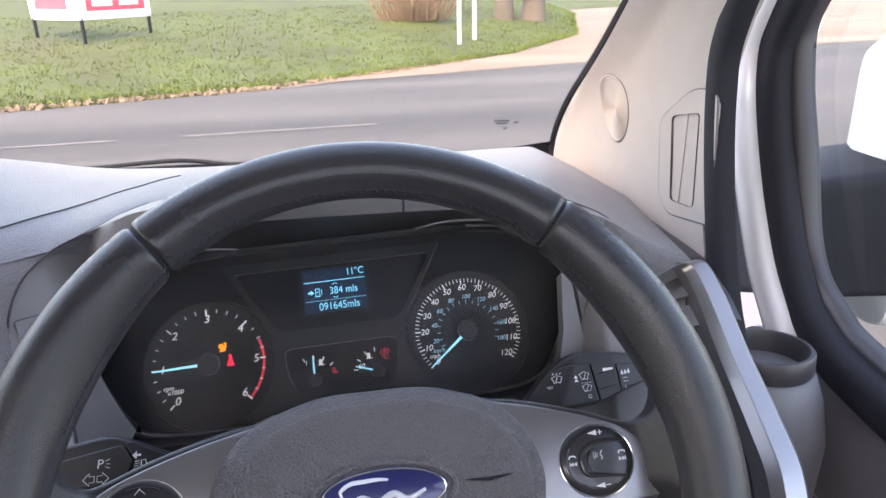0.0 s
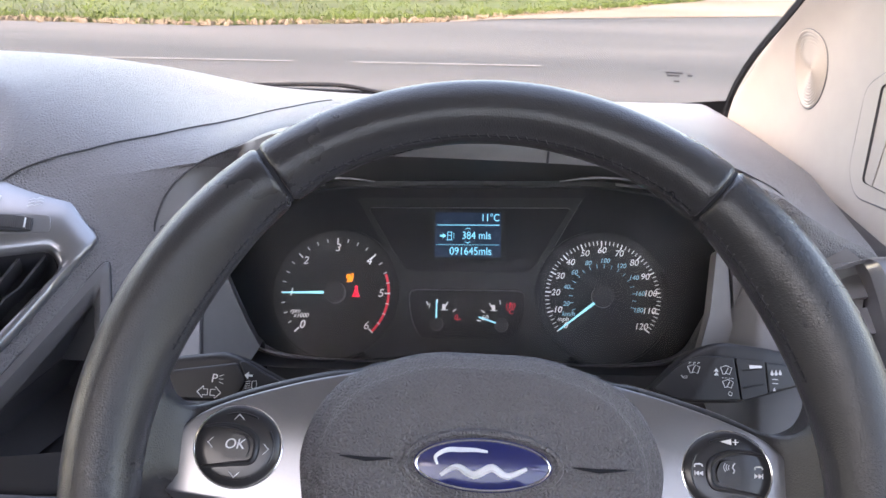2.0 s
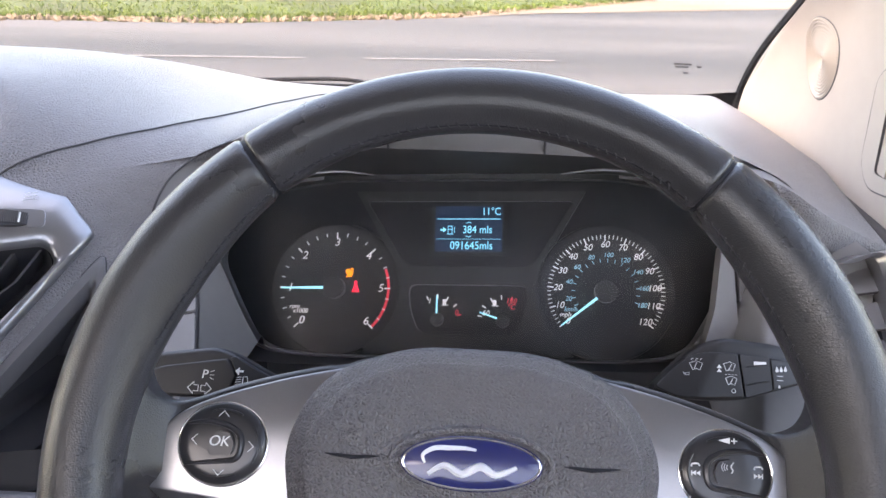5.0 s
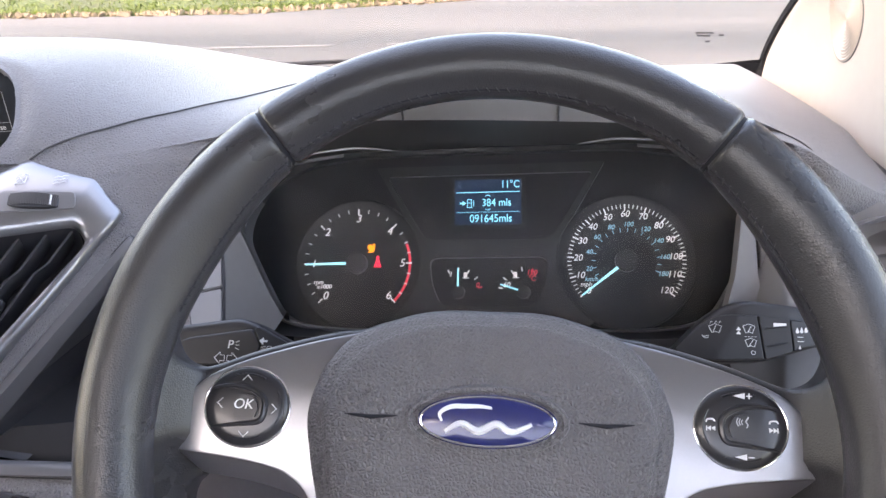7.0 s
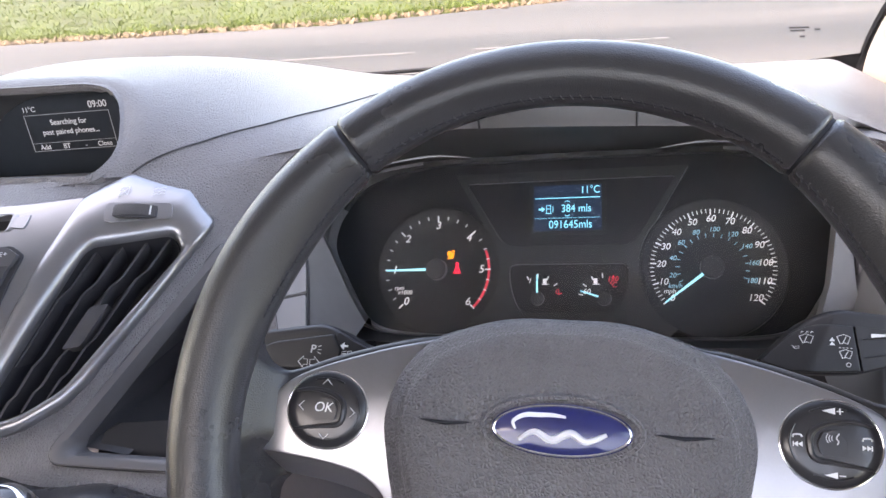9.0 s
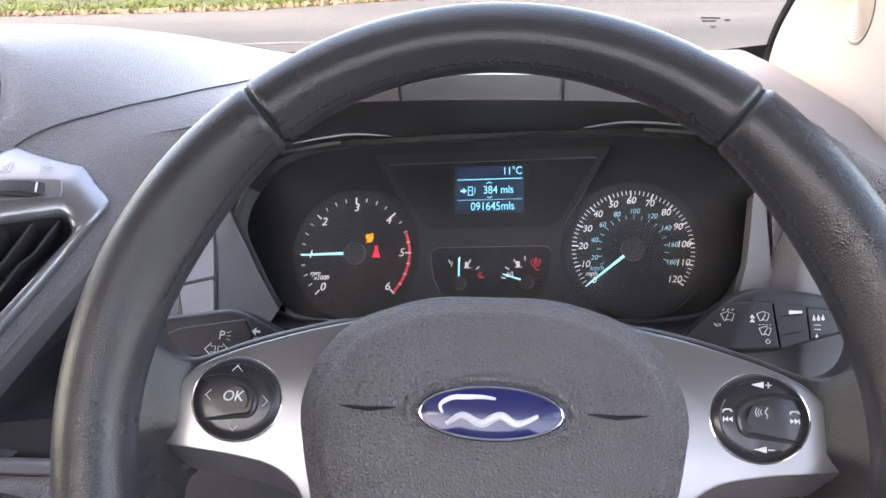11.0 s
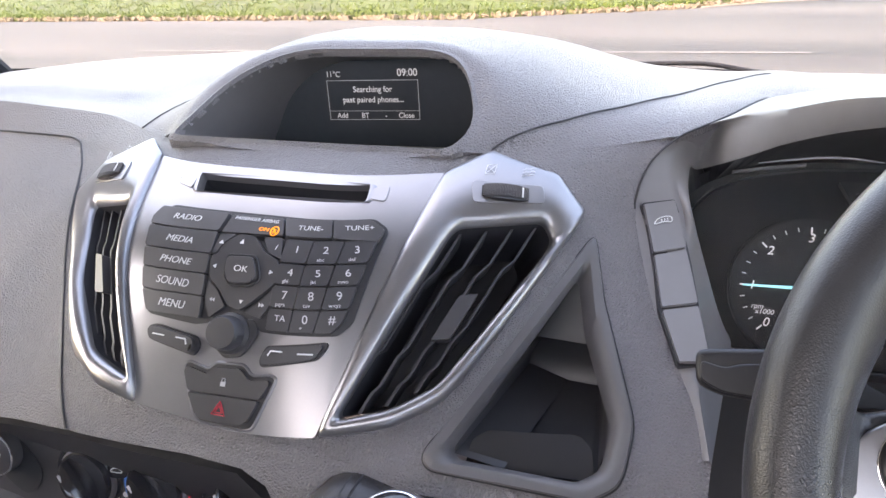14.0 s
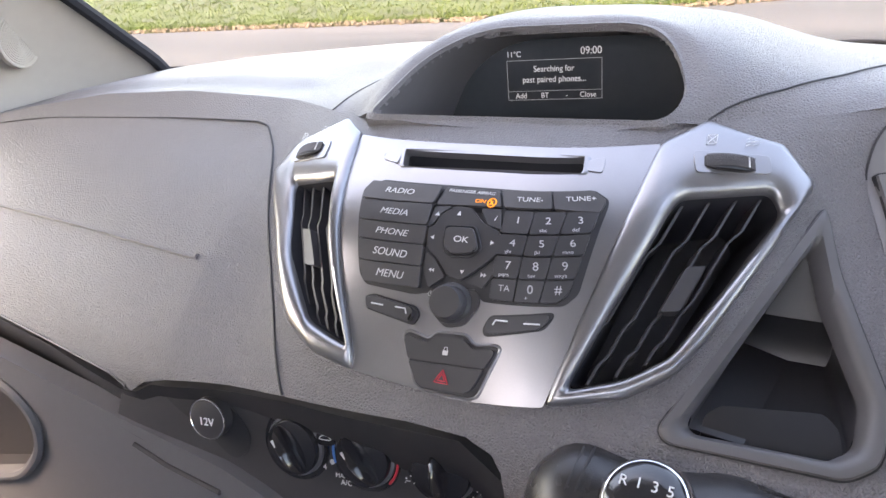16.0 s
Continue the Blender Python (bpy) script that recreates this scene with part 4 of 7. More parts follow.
        part("centre_key", plate([(c[0] + s * p.x, c[1] + p.y) for p in round_poly(key, 0.0016)], top_w - 0.001, top_w + 0.0016), POD, pod, bevel=0.0007)
        for a0, a1, rr in ((-118, -62, 0.0168), (-30, 30, 0.0172), (60, 112, 0.0172)):
            a_s = (lambda a: a) if s < 0 else (lambda a: 180 - a)
            part("ridge", tube([Vector((c[0] + rr * math.cos(radians(a_s(a0 + (a1 - a0) * i / 14))), c[1] + 0.9 * rr * math.sin(radians(a_s(a0 + (a1 - a0) * i / 14))), top_w - 0.0004)) for i in range(15)], 0.0005, 6), POD, pod)
        if s < 0:
            part("key_text", text_bm("OK", 0.0066, at(c[0] - 0.0008, c[1] + 0.0012, top_w + 0.0018), shear=0.2), PRINT, pod)
            for dx, dy, rot in ((-0.0002, 0.0138, 0), (0.0, -0.0128, 180), (-0.0128, 0.0015, 90), (0.0140, -0.0005, -90)):
                chev = join(bent(box(-0.0021, 0.0021, -0.00022, 0.00022, 0, 0.0003), lambda x, y, z: (x * 0.62 - 0.0011, y + x * 0.62, z)), bent(box(-0.0021, 0.0021, -0.00022, 0.00022, 0, 0.0003), lambda x, y, z: (x * 0.62 + 0.0011, y - x * 0.62, z)))
                chev.transform(at(c[0] + dx, c[1] + dy, top_w + 0.0002 - (0.0003 if dy > 0.01 else 0), rot))
                part("arrow", chev, GREY_PRINT, pod)
        else:
            for dx, dy in ((0.0010, 0.0142), (0.0010, -0.0130)):
                tri = plate([(-0.0048, 0), (0.0005, 0.0014), (0.0005, -0.0014)], 0, 0.0004)
                plus = box(0.0012, 0.0038, -0.00025, 0.00025, 0, 0.0004)
                if dy > 0:
                    plus = join(plus, box(0.00225, 0.00275, -0.0013, 0.0013, 0, 0.0004))
                tri = join(tri, plus)
                tri.transform(at(c[0] + dx, c[1] + dy, top_w + 0.0001))
                part("volume_mark", tri, PRINT, pod)
            for dx in (-0.0142, 0.0140):
                sg = 1 if dx > 0 else -1
                m = join(*[plate([(sg * (-0.0021 + 0.0019 * j), -0.0030), (sg * (-0.0003 + 0.0019 * j), -0.0019), (sg * (-0.0021 + 0.0019 * j), -0.0008)], 0, 0.0003) for j in range(2)], box(sg * 0.0017 - 0.0002, sg * 0.0017 + 0.0002, -0.0030, -0.0008, 0, 0.0003),
                         tube(smooth_curve([(-0.0018, 0.0008, 0), (-0.0014, 0.0020, 0), (0.0012, 0.0022, 0), (0.0020, 0.0012, 0)], 4, False), 0.0004, 5))
                m.transform(at(c[0] + dx, c[1] + 0.0012, top_w))
                part("phone_mark", m, PRINT, pod)
            m = join(*[tube(smooth_curve([(-0.0008 - 0.0009 * k, -0.0007 - 0.0004 * k, 0), (-0.0012 - 0.0011 * k, 0.0004, 0), (-0.0008 - 0.0009 * k, 0.0015 + 0.0004 * k, 0)], 4, False), 0.0002, 4) for k in range(3)], tube(smooth_curve([(0.0010, -0.0022, 0), (0.0016, -0.0008, 0), (0.0008, 0.0006, 0), (0.0020, 0.0026, 0)], 4, False), 0.0003, 5))
            m.transform(at(c[0] + 0.0004, c[1] + 0.0022, top_w + 0.0018))
            part("voice_mark", m, GREY_PRINT, pod)
    # column behind the wheel
    col = thing("steering_column", WHEEL, "dark plastic steering column shroud", "column")
    sh = lambda k, w, up=0.0: [(p.x, p.y + up, w) for p in round_poly([(-0.055 * k, 0.030 * k), (0.055 * k, 0.030 * k), (0.062 * k, -0.03 * k), (0.035 * k, -0.06 * k), (-0.035 * k, -0.06 * k), (-0.062 * k, -0.03 * k)], 0.015)]
    part("shroud", ring_loft([sh(0.8, -0.055, 0), sh(1.05, -0.065, 0), sh(1.1, -0.13, -0.01), sh(1.1, -0.26, -0.02)], True, True), PLASTIC, col, sharp=50)
    part("ignition_key", plate(round_poly([(-0.0975, -0.058), (-0.091, -0.050), (-0.086, -0.075), (-0.097, -0.078)], 0.003), -0.062, -0.058), CHROME, col, "bright metal key in the ignition", bevel=0.0006)


# ---- stalks ----
def build_stalks():
    # wiper stalk
    st = thing("control_stalk", frame_at((0.137, 0.138, 1.215), 38), "black wiper stalk with white printed symbols", "stalk", group="column stalks")
    back = [(-0.030, -0.016), (-0.0214, -0.0096), (-0.012, 0.0009), (-0.0015, 0.0121), (0.010, 0.0190), (0.0217, 0.0213), (0.0501, 0.0189), (0.0700, 0.0160), (0.0850, 0.0100), (0.0850, -0.0010), (0.0702, -0.0040), (0.046, -0.0120), (0.029, -0.0175), (0.006, -0.0190)]

    def facet(u, v, w):
        crease = 0.0078 + 0.55 * (v - 0.0)
        return Vector((u, v, w - 0.35 * max(0.0, crease - u) - 0.10 * max(0.0, u - 0.046)))
    part("lever", pillow(round_poly(back, 0.006, 4), 0.003, 0.020, lambda u, v, w: facet(u, v, w - 0.006), 0.005), STALK, st, sharp=50)
    front = [(-0.0240, -0.0120), (-0.0088, 0.0041), (0.0032, 0.0108), (0.0151, 0.0111), (0.0253, 0.0107), (0.0289, -0.0159), (0.0061, -0.0176), (-0.010, -0.0180)]
    part("front_face", pillow(round_poly(front, [0.003, 0.006, 0.006, 0.004, 0.0008, 0.0008, 0.004, 0.004], 4), 0.0008, 0.012, facet, 0.004), STALK, st, sharp=40)
    ringp = [(0.0262, 0.0106), (0.0440, 0.0094), (0.0455, -0.0104), (0.0297, -0.0158)]
    rs = part("ring_switch", plate(round_poly(ringp, 0.0008, 2), -0.016, 0.0004), STALK, st, "dark rotating ring", bevel=0.0008)
    part("ring_rib", tube([(0.0300, 0.0030, 0.0006), (0.0360, 0.0040, 0.0010), (0.0420, 0.0048, 0.0006)], 0.0005, 6), STALK, rs)
    part("ring_rib", tube([(0.0305, -0.0080, 0.0006), (0.0365, -0.0066, 0.0010), (0.0425, -0.0052, 0.0006)], 0.0005, 6), STALK, rs)
    part("bright_bar", box(0.0345, 0.0420, 0.0044, 0.0066, 0.0, 0.0008), PRINT, rs)
    endp = [(0.0447, 0.0092), (0.0640, 0.0080), (0.0760, 0.0060), (0.0750, -0.0008), (0.0680, -0.0036), (0.0462, -0.0101)]
    part("end_cap", pillow(round_poly(endp, [0.0008, 0.004, 0.004, 0.003, 0.004, 0.0008], 3), 0.0008, 0.014, facet, 0.006), STALK, st, sharp=40)
    screen = lambda u, v, k: tube([(u - 0.0036 * k, v + 0.0016 * k, 0), (u, v + 0.0030 * k, 0), (u + 0.0036 * k, v + 0.0016 * k, 0), (u + 0.0020 * k, v - 0.0026 * k, 0), (u, v - 0.0018 * k, 0), (u - 0.0020 * k, v - 0.0026 * k, 0), (u - 0.0036 * k, v + 0.0016 * k, 0)], 0.00024, 4)
    marks = [join(screen(0.0005, 0.0020, 1.0), tube([(-0.0008, -0.0002, 0), (0.0010, 0.0040, 0)], 0.00024, 4), *[tube([(d, 0.0055, 0), (d + 0.0006, 0.0066, 0), (d + 0.0014, 0.0062, 0)], 0.00022, 4) for d in (-0.0022, 0.0004, 0.0028)]),
             tube([(-0.0072, -0.0022, 0), (-0.0058, -0.0034, 0), (-0.0056, -0.0028, 0), (-0.0034, -0.0024, 0), (-0.0038, -0.0038, 0), (-0.0058, -0.0040, 0), (-0.0072, -0.0022, 0)], 0.00022, 4),
             join(screen(0.0199, 0.0024, 1.0), tube([(0.0190, -0.0002, 0), (0.0212, 0.0040, 0)], 0.00024, 4)),
             join(screen(0.0209, -0.0062, 0.95), tube([(0.0198, -0.0085, 0), (0.0220, -0.0045, 0)], 0.00024, 4), *[box(0.0172 + 0.002 * k, 0.0183 + 0.002 * k, -0.0026, -0.0023, -0.0001, 0.0002) for k in range(4)]),
             join(*[plate([(0.0122, v), (0.0152, v), (0.0137, v + 0.0022)], -0.0001, 0.0003) for v in (-0.0012, 0.0012)]),
             tube([(0.0222 + 0.0012 * math.cos(q), -0.0122 + 0.0012 * math.sin(q), 0) for q in [2 * math.pi * i / 10 for i in range(10)]], 0.00022, 4, True)]
    marks += [join(lathe([(0.0010, -0.0002), (0.0010, 0.0003)], 10, at(0.0484 + 0.0026 * k, 0.0018 + 0.0003 * k)), plate([(0.0474 + 0.0026 * k, 0.0020 + 0.0003 * k), (0.0494 + 0.0026 * k, 0.0020 + 0.0003 * k), (0.0484 + 0.0026 * k, 0.0044 + 0.0003 * k)], -0.0001, 0.0003)) for k in range(3)]
    marks += [box(0.0484, 0.0520, -0.0016 - 0.0026 * k, -0.0012 - 0.0026 * k, -0.0002, 0.0003) for k in range(2)]
    marks.append(join(lathe([(0.0007, -0.0002), (0.0007, 0.0003)], 10, at(0.0496, -0.0082)), plate([(0.0489, -0.0081), (0.0503, -0.0081), (0.0496, -0.0066)], -0.0001, 0.0003)))
    for m in marks:
        part("symbol", bent(m, lambda x, y, z: facet(x, y, z + 0.0006)), PRINT, st)

    # indicator stalk
    st = thing("control_stalk", frame_at((-0.150, 0.083, 1.225), 38), "black indicator stalk with white printed symbols", "stalk", group="column stalks")
    back = [(-0.0560, 0.0080), (-0.0500, 0.0102), (-0.011, 0.0165), (-0.0027, 0.0175), (0.0092, 0.0142), (0.0232, 0.007), (0.0400, 0.0000), (0.0380, -0.0080), (0.010, -0.0120), (-0.0145, -0.0125), (-0.029, -0.0135), (-0.0433, -0.0130), (-0.0540, -0.0090)]
    bow = lambda u, v, w: Vector((u, v, w - 0.20 * max(0.0, u - 0.0115 - 0.6 * (0.005 - v))))
    part("lever", pillow(round_poly(back, 0.005, 4), 0.003, 0.012, lambda u, v, w: bow(u, v, w - 0.004), 0.005), STALK, st, sharp=50)
    front = [(-0.0530, 0.0030), (-0.0400, 0.0008), (-0.0339, 0.0040), (0.0060, 0.0110), (0.0124, 0.0012), (0.0080, -0.0105), (-0.0126, -0.0115), (-0.0271, -0.0119), (-0.0412, -0.0120), (-0.0520, -0.0070)]
    part("front_face", pillow(round_poly(front, [0.003, 0.004, 0.004, 0.002, 0.001, 0.003, 0.004, 0.004, 0.004, 0.003], 4), 0.0010, 0.010, lambda u, v, w: Vector((u, v, w)), 0.006), STALK, st, sharp=40)
    tip = [(0.0072, 0.0112), (0.0100, 0.0128), (0.0220, 0.0066), (0.0380, -0.0010), (0.0360, -0.0070), (0.0092, -0.0105), (0.0134, 0.0012)]
    part("inner_face", pillow(round_poly(tip, 0.0015, 3), 0.0007, 0.010, bow, 0.006), STALK, st, sharp=40)
    lamp = join(text_bm("P", 0.0072, at(-0.0062, 0.0008, 0), shear=0.1, thick=0.0002), *[tube([(-0.0030, 0.0008 + 0.0016 * k, 0), (-0.0006, 0.0008 + 0.0026 * k, 0)], 0.00022, 4) for k in (-1, 0, 1)])
    arrow = lambda d: tube([(-0.0083 + d * p, -0.0072 + q, 0) for p, q in ((0.0072, 0.0), (0.0036, 0.0034), (0.0036, 0.0017), (0.0008, 0.0017), (0.0008, -0.0017), (0.0036, -0.0017), (0.0036, -0.0034), (0.0072, 0.0))], 0.00028, 4)
    beam = join(plate([(0.0118, 0.0040), (0.0142, 0.0062), (0.0142, 0.0018)], -0.0001, 0.0003), box(0.0142, 0.0165, 0.0034, 0.0046, -0.0001, 0.0003))
    headlamp = join(tube([(0.0168, -0.0030, 0), (0.0190, -0.0036, 0), (0.0196, -0.0012, 0), (0.0190, 0.0012, 0), (0.0168, 0.0008, 0), (0.0168, -0.0030, 0)], 0.00024, 4), *[tube([(0.0128, 0.0002 - 0.0013 * k, 0), (0.0158, 0.0008 - 0.0013 * k, 0)], 0.00022, 4) for k in range(4)])
    for m in (lamp, arrow(-1), arrow(1), beam, headlamp):
        part("symbol", bent(m, lambda x, y, z: bow(x, y, z + 0.0006)), PRINT, st)


# ---- instrument cluster ----
_c = frame_at((0, 0.29, 1.175), 36, -2)
CLUSTER = _c @ Matrix.Translation((-0.016, 0.001, 0)) @ Matrix.Rotation(radians(3.5), 4, "Z")

_half = [(0.0, -0.0585), (0.130, -0.0580), (0.166, -0.0545), (0.1860, -0.046), (0.2060, -0.012), (0.2250, 0.024), (0.2195, 0.05), (0.197, 0.078), (0.165, 0.092), (0.12, 0.099), (0.0, 0.1)]
CLUSTER_LOOP = round_poly(_half + [(-x, y) for x, y in _half[-2:0:-1]], 0.012, 4)


def dial_marks(cl, c, r, steps, a0, a1, major, width, name, material=None, inner=0.0):
    """Ticks round a dial from the angle a0 to a1 (degrees, clockwise from the top)."""
    for big in (True, False):
        ticks = []
        for i in range(steps + 1):
            if (i % major == 0) != big:
                continue
            th = radians(a0 + (a1 - a0) * i / steps)
            l, w = (0.0052, width) if big else (0.0034, width * 0.55)
            b = box(-w / 2, w / 2, r - l - inner, r - inner, 0.0012, 0.0018)
            b.transform(Matrix.Translation((c[0], c[1], 0)) @ Matrix.Rotation(-th, 4, "Z"))
            ticks.append(b)
        for b in ticks:
            part(name, b, material or DIAL_WHITE, cl)


def build_cluster():
    cl = thing("instrument_cluster", CLUSTER, "dark van instrument cluster with two dials and a lit display", "instrument cluster")
    loop = CLUSTER_LOOP
    part("face", plate(loop, -0.01, -0.004), DIAL, cl, "matt black dial face")
    # frame: from the face forward to the surround
    f = lambda k, w, dv=0.0: [(p.x * k, p.y * k + dv, w) for p in loop]
    crown = max(range(len(loop)), key=lambda i: loop[i].y)
    low = [p for p in loop[crown:] + loop[:crown] if p.y < 0.060]
    fl = lambda k, w: [(p.x * k, p.y * k, w) for p in low]
    part("bezel", ring_loft([fl(0.980, -0.004), fl(0.983, 0.0075), fl(0.988, 0.0100), fl(1.006, 0.0108), fl(1.012, 0.0075), fl(1.03, 0.005)], closed=False), BEZEL, cl, "grey rim round the dials", sharp=40)
    part("bezel_back", ring_loft([f(0.983, -0.006), f(0.985, 0.002), f(1.03, 0.003)]), DIAL, cl)
    tachc, spc = (-0.1168, 0.0005), (0.1160, 0.0)
    for c in (tachc, spc):
        part("dial_ring", ring_loft([[(c[0] + r * math.cos(q), c[1] + r * math.sin(q), w) for q in [2 * math.pi * i / 56 for i in range(56)]] for r, w in ((0.059, -0.004), (0.058, 0.001), (0.056, 0.0012), (0.054, 0.0002), (0.001, 0.0))], True), DIAL, cl, sharp=50)
        part("dial_hub", lathe([(0.0095, 0.0), (0.0093, 0.006), (0.008, 0.0072), (0.001, 0.0075)], 28, Matrix.Translation((*c, 0))), DARK, cl)
    # dark mask between the dials, raised round the sunk display panel and the small gauges
    arc = lambda c, a0, a1: [(c[0] + 0.0580 * math.cos(radians(a0 + (a1 - a0) * i / 12)), c[1] + 0.0580 * math.sin(radians(a0 + (a1 - a0) * i / 12))) for i in range(13)]
    mask = [(-0.100, 0.086), (-0.0735, 0.0400)] + arc(tachc, 43, -62) + [(-0.082, -0.0560), (0.082, -0.0560)] + arc(spc, 242, 137) + [(0.0735, 0.0400), (0.100, 0.086)]
    panel = round_poly([(-0.0900, 0.0775), (-0.0545, 0.0195), (0.0545, 0.0195), (0.0900, 0.0775)], [0.004, 0.010, 0.010, 0.004], 6)
    fuel = [(-0.051, 0.004), (0.051, 0.004), (0.049, -0.018), (0.041, -0.038), (-0.041, -0.038), (-0.049, -0.018)]
    well = round_poly(fuel, 0.008)
    part("centre_mask", plate(mask, -0.004, 0.0062, (panel, well)), MASK, cl, "dark grey mask between the dials", bevel=0.0012)
    part("display_plate", plate(shrunk(panel, 1.02), -0.004, 0.0022), DIAL, cl)
    part("display_mask", plate(round_poly([(-0.033, 0.029), (0.033, 0.029), (0.033, 0.0745), (-0.033, 0.0745)], 0.002), 0.006, 0.0066), BLACK, cl)
    lcd = part("display", plate([(-0.0290, 0.0325), (0.0290, 0.0325), (0.0290, 0.0725), (-0.0290, 0.0725)], 0.0066, 0.0072), LCD, cl, "dark navy display with cyan pixels")
    for body, size, u, v, al in (("11°C", 0.0092, 0.0278, 0.0675, "RIGHT"), ("384 mls", 0.0095, 0.0205, 0.0515, "RIGHT"), ("091645mls", 0.0098, 0.0210, 0.0375, "RIGHT")):
        part("display_text", text_bm(body, size, at(u, v, 0.0075), al, width=0.86, thick=0.0001), CYAN, lcd)
    part("display_line", box(-0.0275, 0.0275, 0.0608, 0.0614, 0.0073, 0.0076), CYAN, lcd)
    part("display_line", join(*[box(-0.0275 + 0.00135 * i, -0.0268 + 0.00135 * i, 0.0432, 0.0437, 0.0073, 0.0076) for i in range(41)]), CYAN, lcd)
    for v, sg in ((0.0585, 1), (0.0450, -1)):
        part("display_arrow", join(*[bent(box(-0.0022, 0, -0.0003, 0.0003, 0.0073, 0.0076), lambda x, y, z, e=e: (e * x, v + y + sg * x * 0.5, z)) for e in (1, -1)]), CYAN, lcd)
    pump = join(box(-0.0185, -0.0135, 0.0475, 0.0481, 0.0073, 0.0076), box(-0.018, -0.0175, 0.048, 0.055, 0.0073, 0.0076), box(-0.0145, -0.014, 0.048, 0.055, 0.0073, 0.0076), box(-0.018, -0.014, 0.0545, 0.055, 0.0073, 0.0076), box(-0.018, -0.014, 0.0515, 0.052, 0.0073, 0.0076), box(-0.0125, -0.012, 0.049, 0.054, 0.0073, 0.0076),
                plate([(-0.0220, 0.0538), (-0.0220, 0.0492), (-0.0190, 0.0515)], 0.0073, 0.0076), box(-0.0245, -0.022, 0.0507, 0.0523, 0.0073, 0.0076))
    part("display_pump", pump, CYAN, lcd)
    # small gauges
    part("gauge_panel", plate(shrunk(well, 1.02), -0.004, 0.0005), DIAL, cl)
    for c, a0, a1, lamp in (((-0.0262, -0.0255), -25, 78, True), ((0.0300, -0.0255), -80, 22, False)):
        part("gauge_hub", lathe([(0.006, 0), (0.0058, 0.004), (0.0045, 0.0048), (0.001, 0.005)], 20, Matrix.Translation((*c, 0))), DARK, cl)
        for i in range(5):
            th = radians(a0 + (a1 - a0) * i / 4)
            b = box(-0.0005, 0.0005, 0.0178, 0.0215, 0.0012, 0.0018)
            b.transform(Matrix.Translation((*c, 0)) @ Matrix.Rotation(-th, 4, "Z"))
            part("gauge_tick", b, DIAL_RED if (i == 4) else DIAL_WHITE, cl)
        th = radians(0 if lamp else -72)
        b = plate([(-0.0007, 0.004), (0.0007, 0.004), (0.0005, 0.0205), (-0.0005, 0.0205)], 0.0036, 0.0046)
        b.transform(Matrix.Translation((*c, 0)) @ Matrix.Rotation(-th, 4, "Z"))
        part("gauge_needle", b, NEEDLE, cl)
    for body, u, v, m in (("1", -0.033, -0.010, DIAL_WHITE), ("0", -0.0095, -0.0195, DIAL_RED), ("60", 0.0155, -0.0195, DIAL_WHITE), ("120", 0.0370, -0.0090, DIAL_RED), ("°C", 0.0370, -0.0140, DIAL_RED)):
        part("gauge_number", text_bm(body, 0.0062, at(u, v, 0.0012), shear=0.2), m, cl)
    for u, v in ((-0.0195, -0.0105), (0.0235, -0.0105)):
        part("gauge_symbol", join(box(u - 0.002, u + 0.001, v - 0.0022, v + 0.0022, 0.0008, 0.0014), box(u - 0.003, u + 0.003, v - 0.003, v - 0.0024, 0.0008, 0.0014)), DIAL_WHITE, cl)
    # rev counter
    dial_marks(cl, tachc, 0.0493, 24, -135, 135, 4, 0.0011, "rev_tick")
    for i in range(7):
        th = radians(-135 + 45 * i)
        part("rev_number", text_bm(str(i), 0.0098, at(tachc[0] + 0.0405 * math.sin(th), tachc[1] + 0.0405 * math.cos(th), 0.0012), shear=0.22), DIAL_WHITE, cl)
    part("rev_text", text_bm("rpm", 0.0055, at(tachc[0] - 0.0355, tachc[1] - 0.0165, 0.0012), shear=0.2), DIAL_WHITE, cl)
    part("rev_text", text_bm("x1000", 0.0055, at(tachc[0] - 0.0300, tachc[1] - 0.0205, 0.0012), shear=0.2), DIAL_WHITE, cl)
    red = [[((r) * math.sin(radians(a)) + tachc[0], r * math.cos(radians(a)) + tachc[1], 0.0010) for r in (0.0465, 0.0487)] for a in range(69, 136, 2)]
    part("red_zone", ring_loft(red, closed=False), DIAL_RED, cl)
    # speedometer
    dial_marks(cl, spc, 0.0487, 60, -128, 128, 5, 0.0010, "speed_tick")
    for i in range(13):
        th = radians(-128 + 256 / 12 * i)
        part("speed_number", text_bm(str(10 * i), 0.0076, at(spc[0] + 0.0400 * math.sin(th), spc[1] + 0.0405 * math.cos(th), 0.0012), shear=0.22), DIAL_WHITE, cl)
    for i in range(10):
        th = radians(-128 + 256 * (20 * i) / 193.1)
        if i:
            part("kmh_number", text_bm(str(20 * i), 0.0056, at(spc[0] + 0.0315 * math.sin(th), spc[1] + 0.0315 * math.cos(th), 0.0012), shear=0.22), DIAL_BLUE, cl)
    dial_marks(cl, spc, 0.0285, 18, -128, 110, 20, 0.0008, "kmh_tick", DIAL_BLUE)
    part("speed_text", text_bm("km/h", 0.0055, at(spc[0] - 0.0290, spc[1] - 0.0150, 0.0012), shear=0.2), DIAL_BLUE, cl)
    part("speed_text", text_bm("mph", 0.0055, at(spc[0] - 0.0335, spc[1] - 0.0195, 0.0012), shear=0.2), DIAL_WHITE, cl)
    for c, ang in ((tachc, -91), (spc, -128)):
        b = plate([(-0.0012, 0.008), (0.0012, 0.008), (0.0006, 0.047), (-0.0006, 0.047)], 0.0045, 0.0056)
        b.transform(Matrix.Translation((*c, 0)) @ Matrix.Rotation(-radians(ang), 4, "Z"))
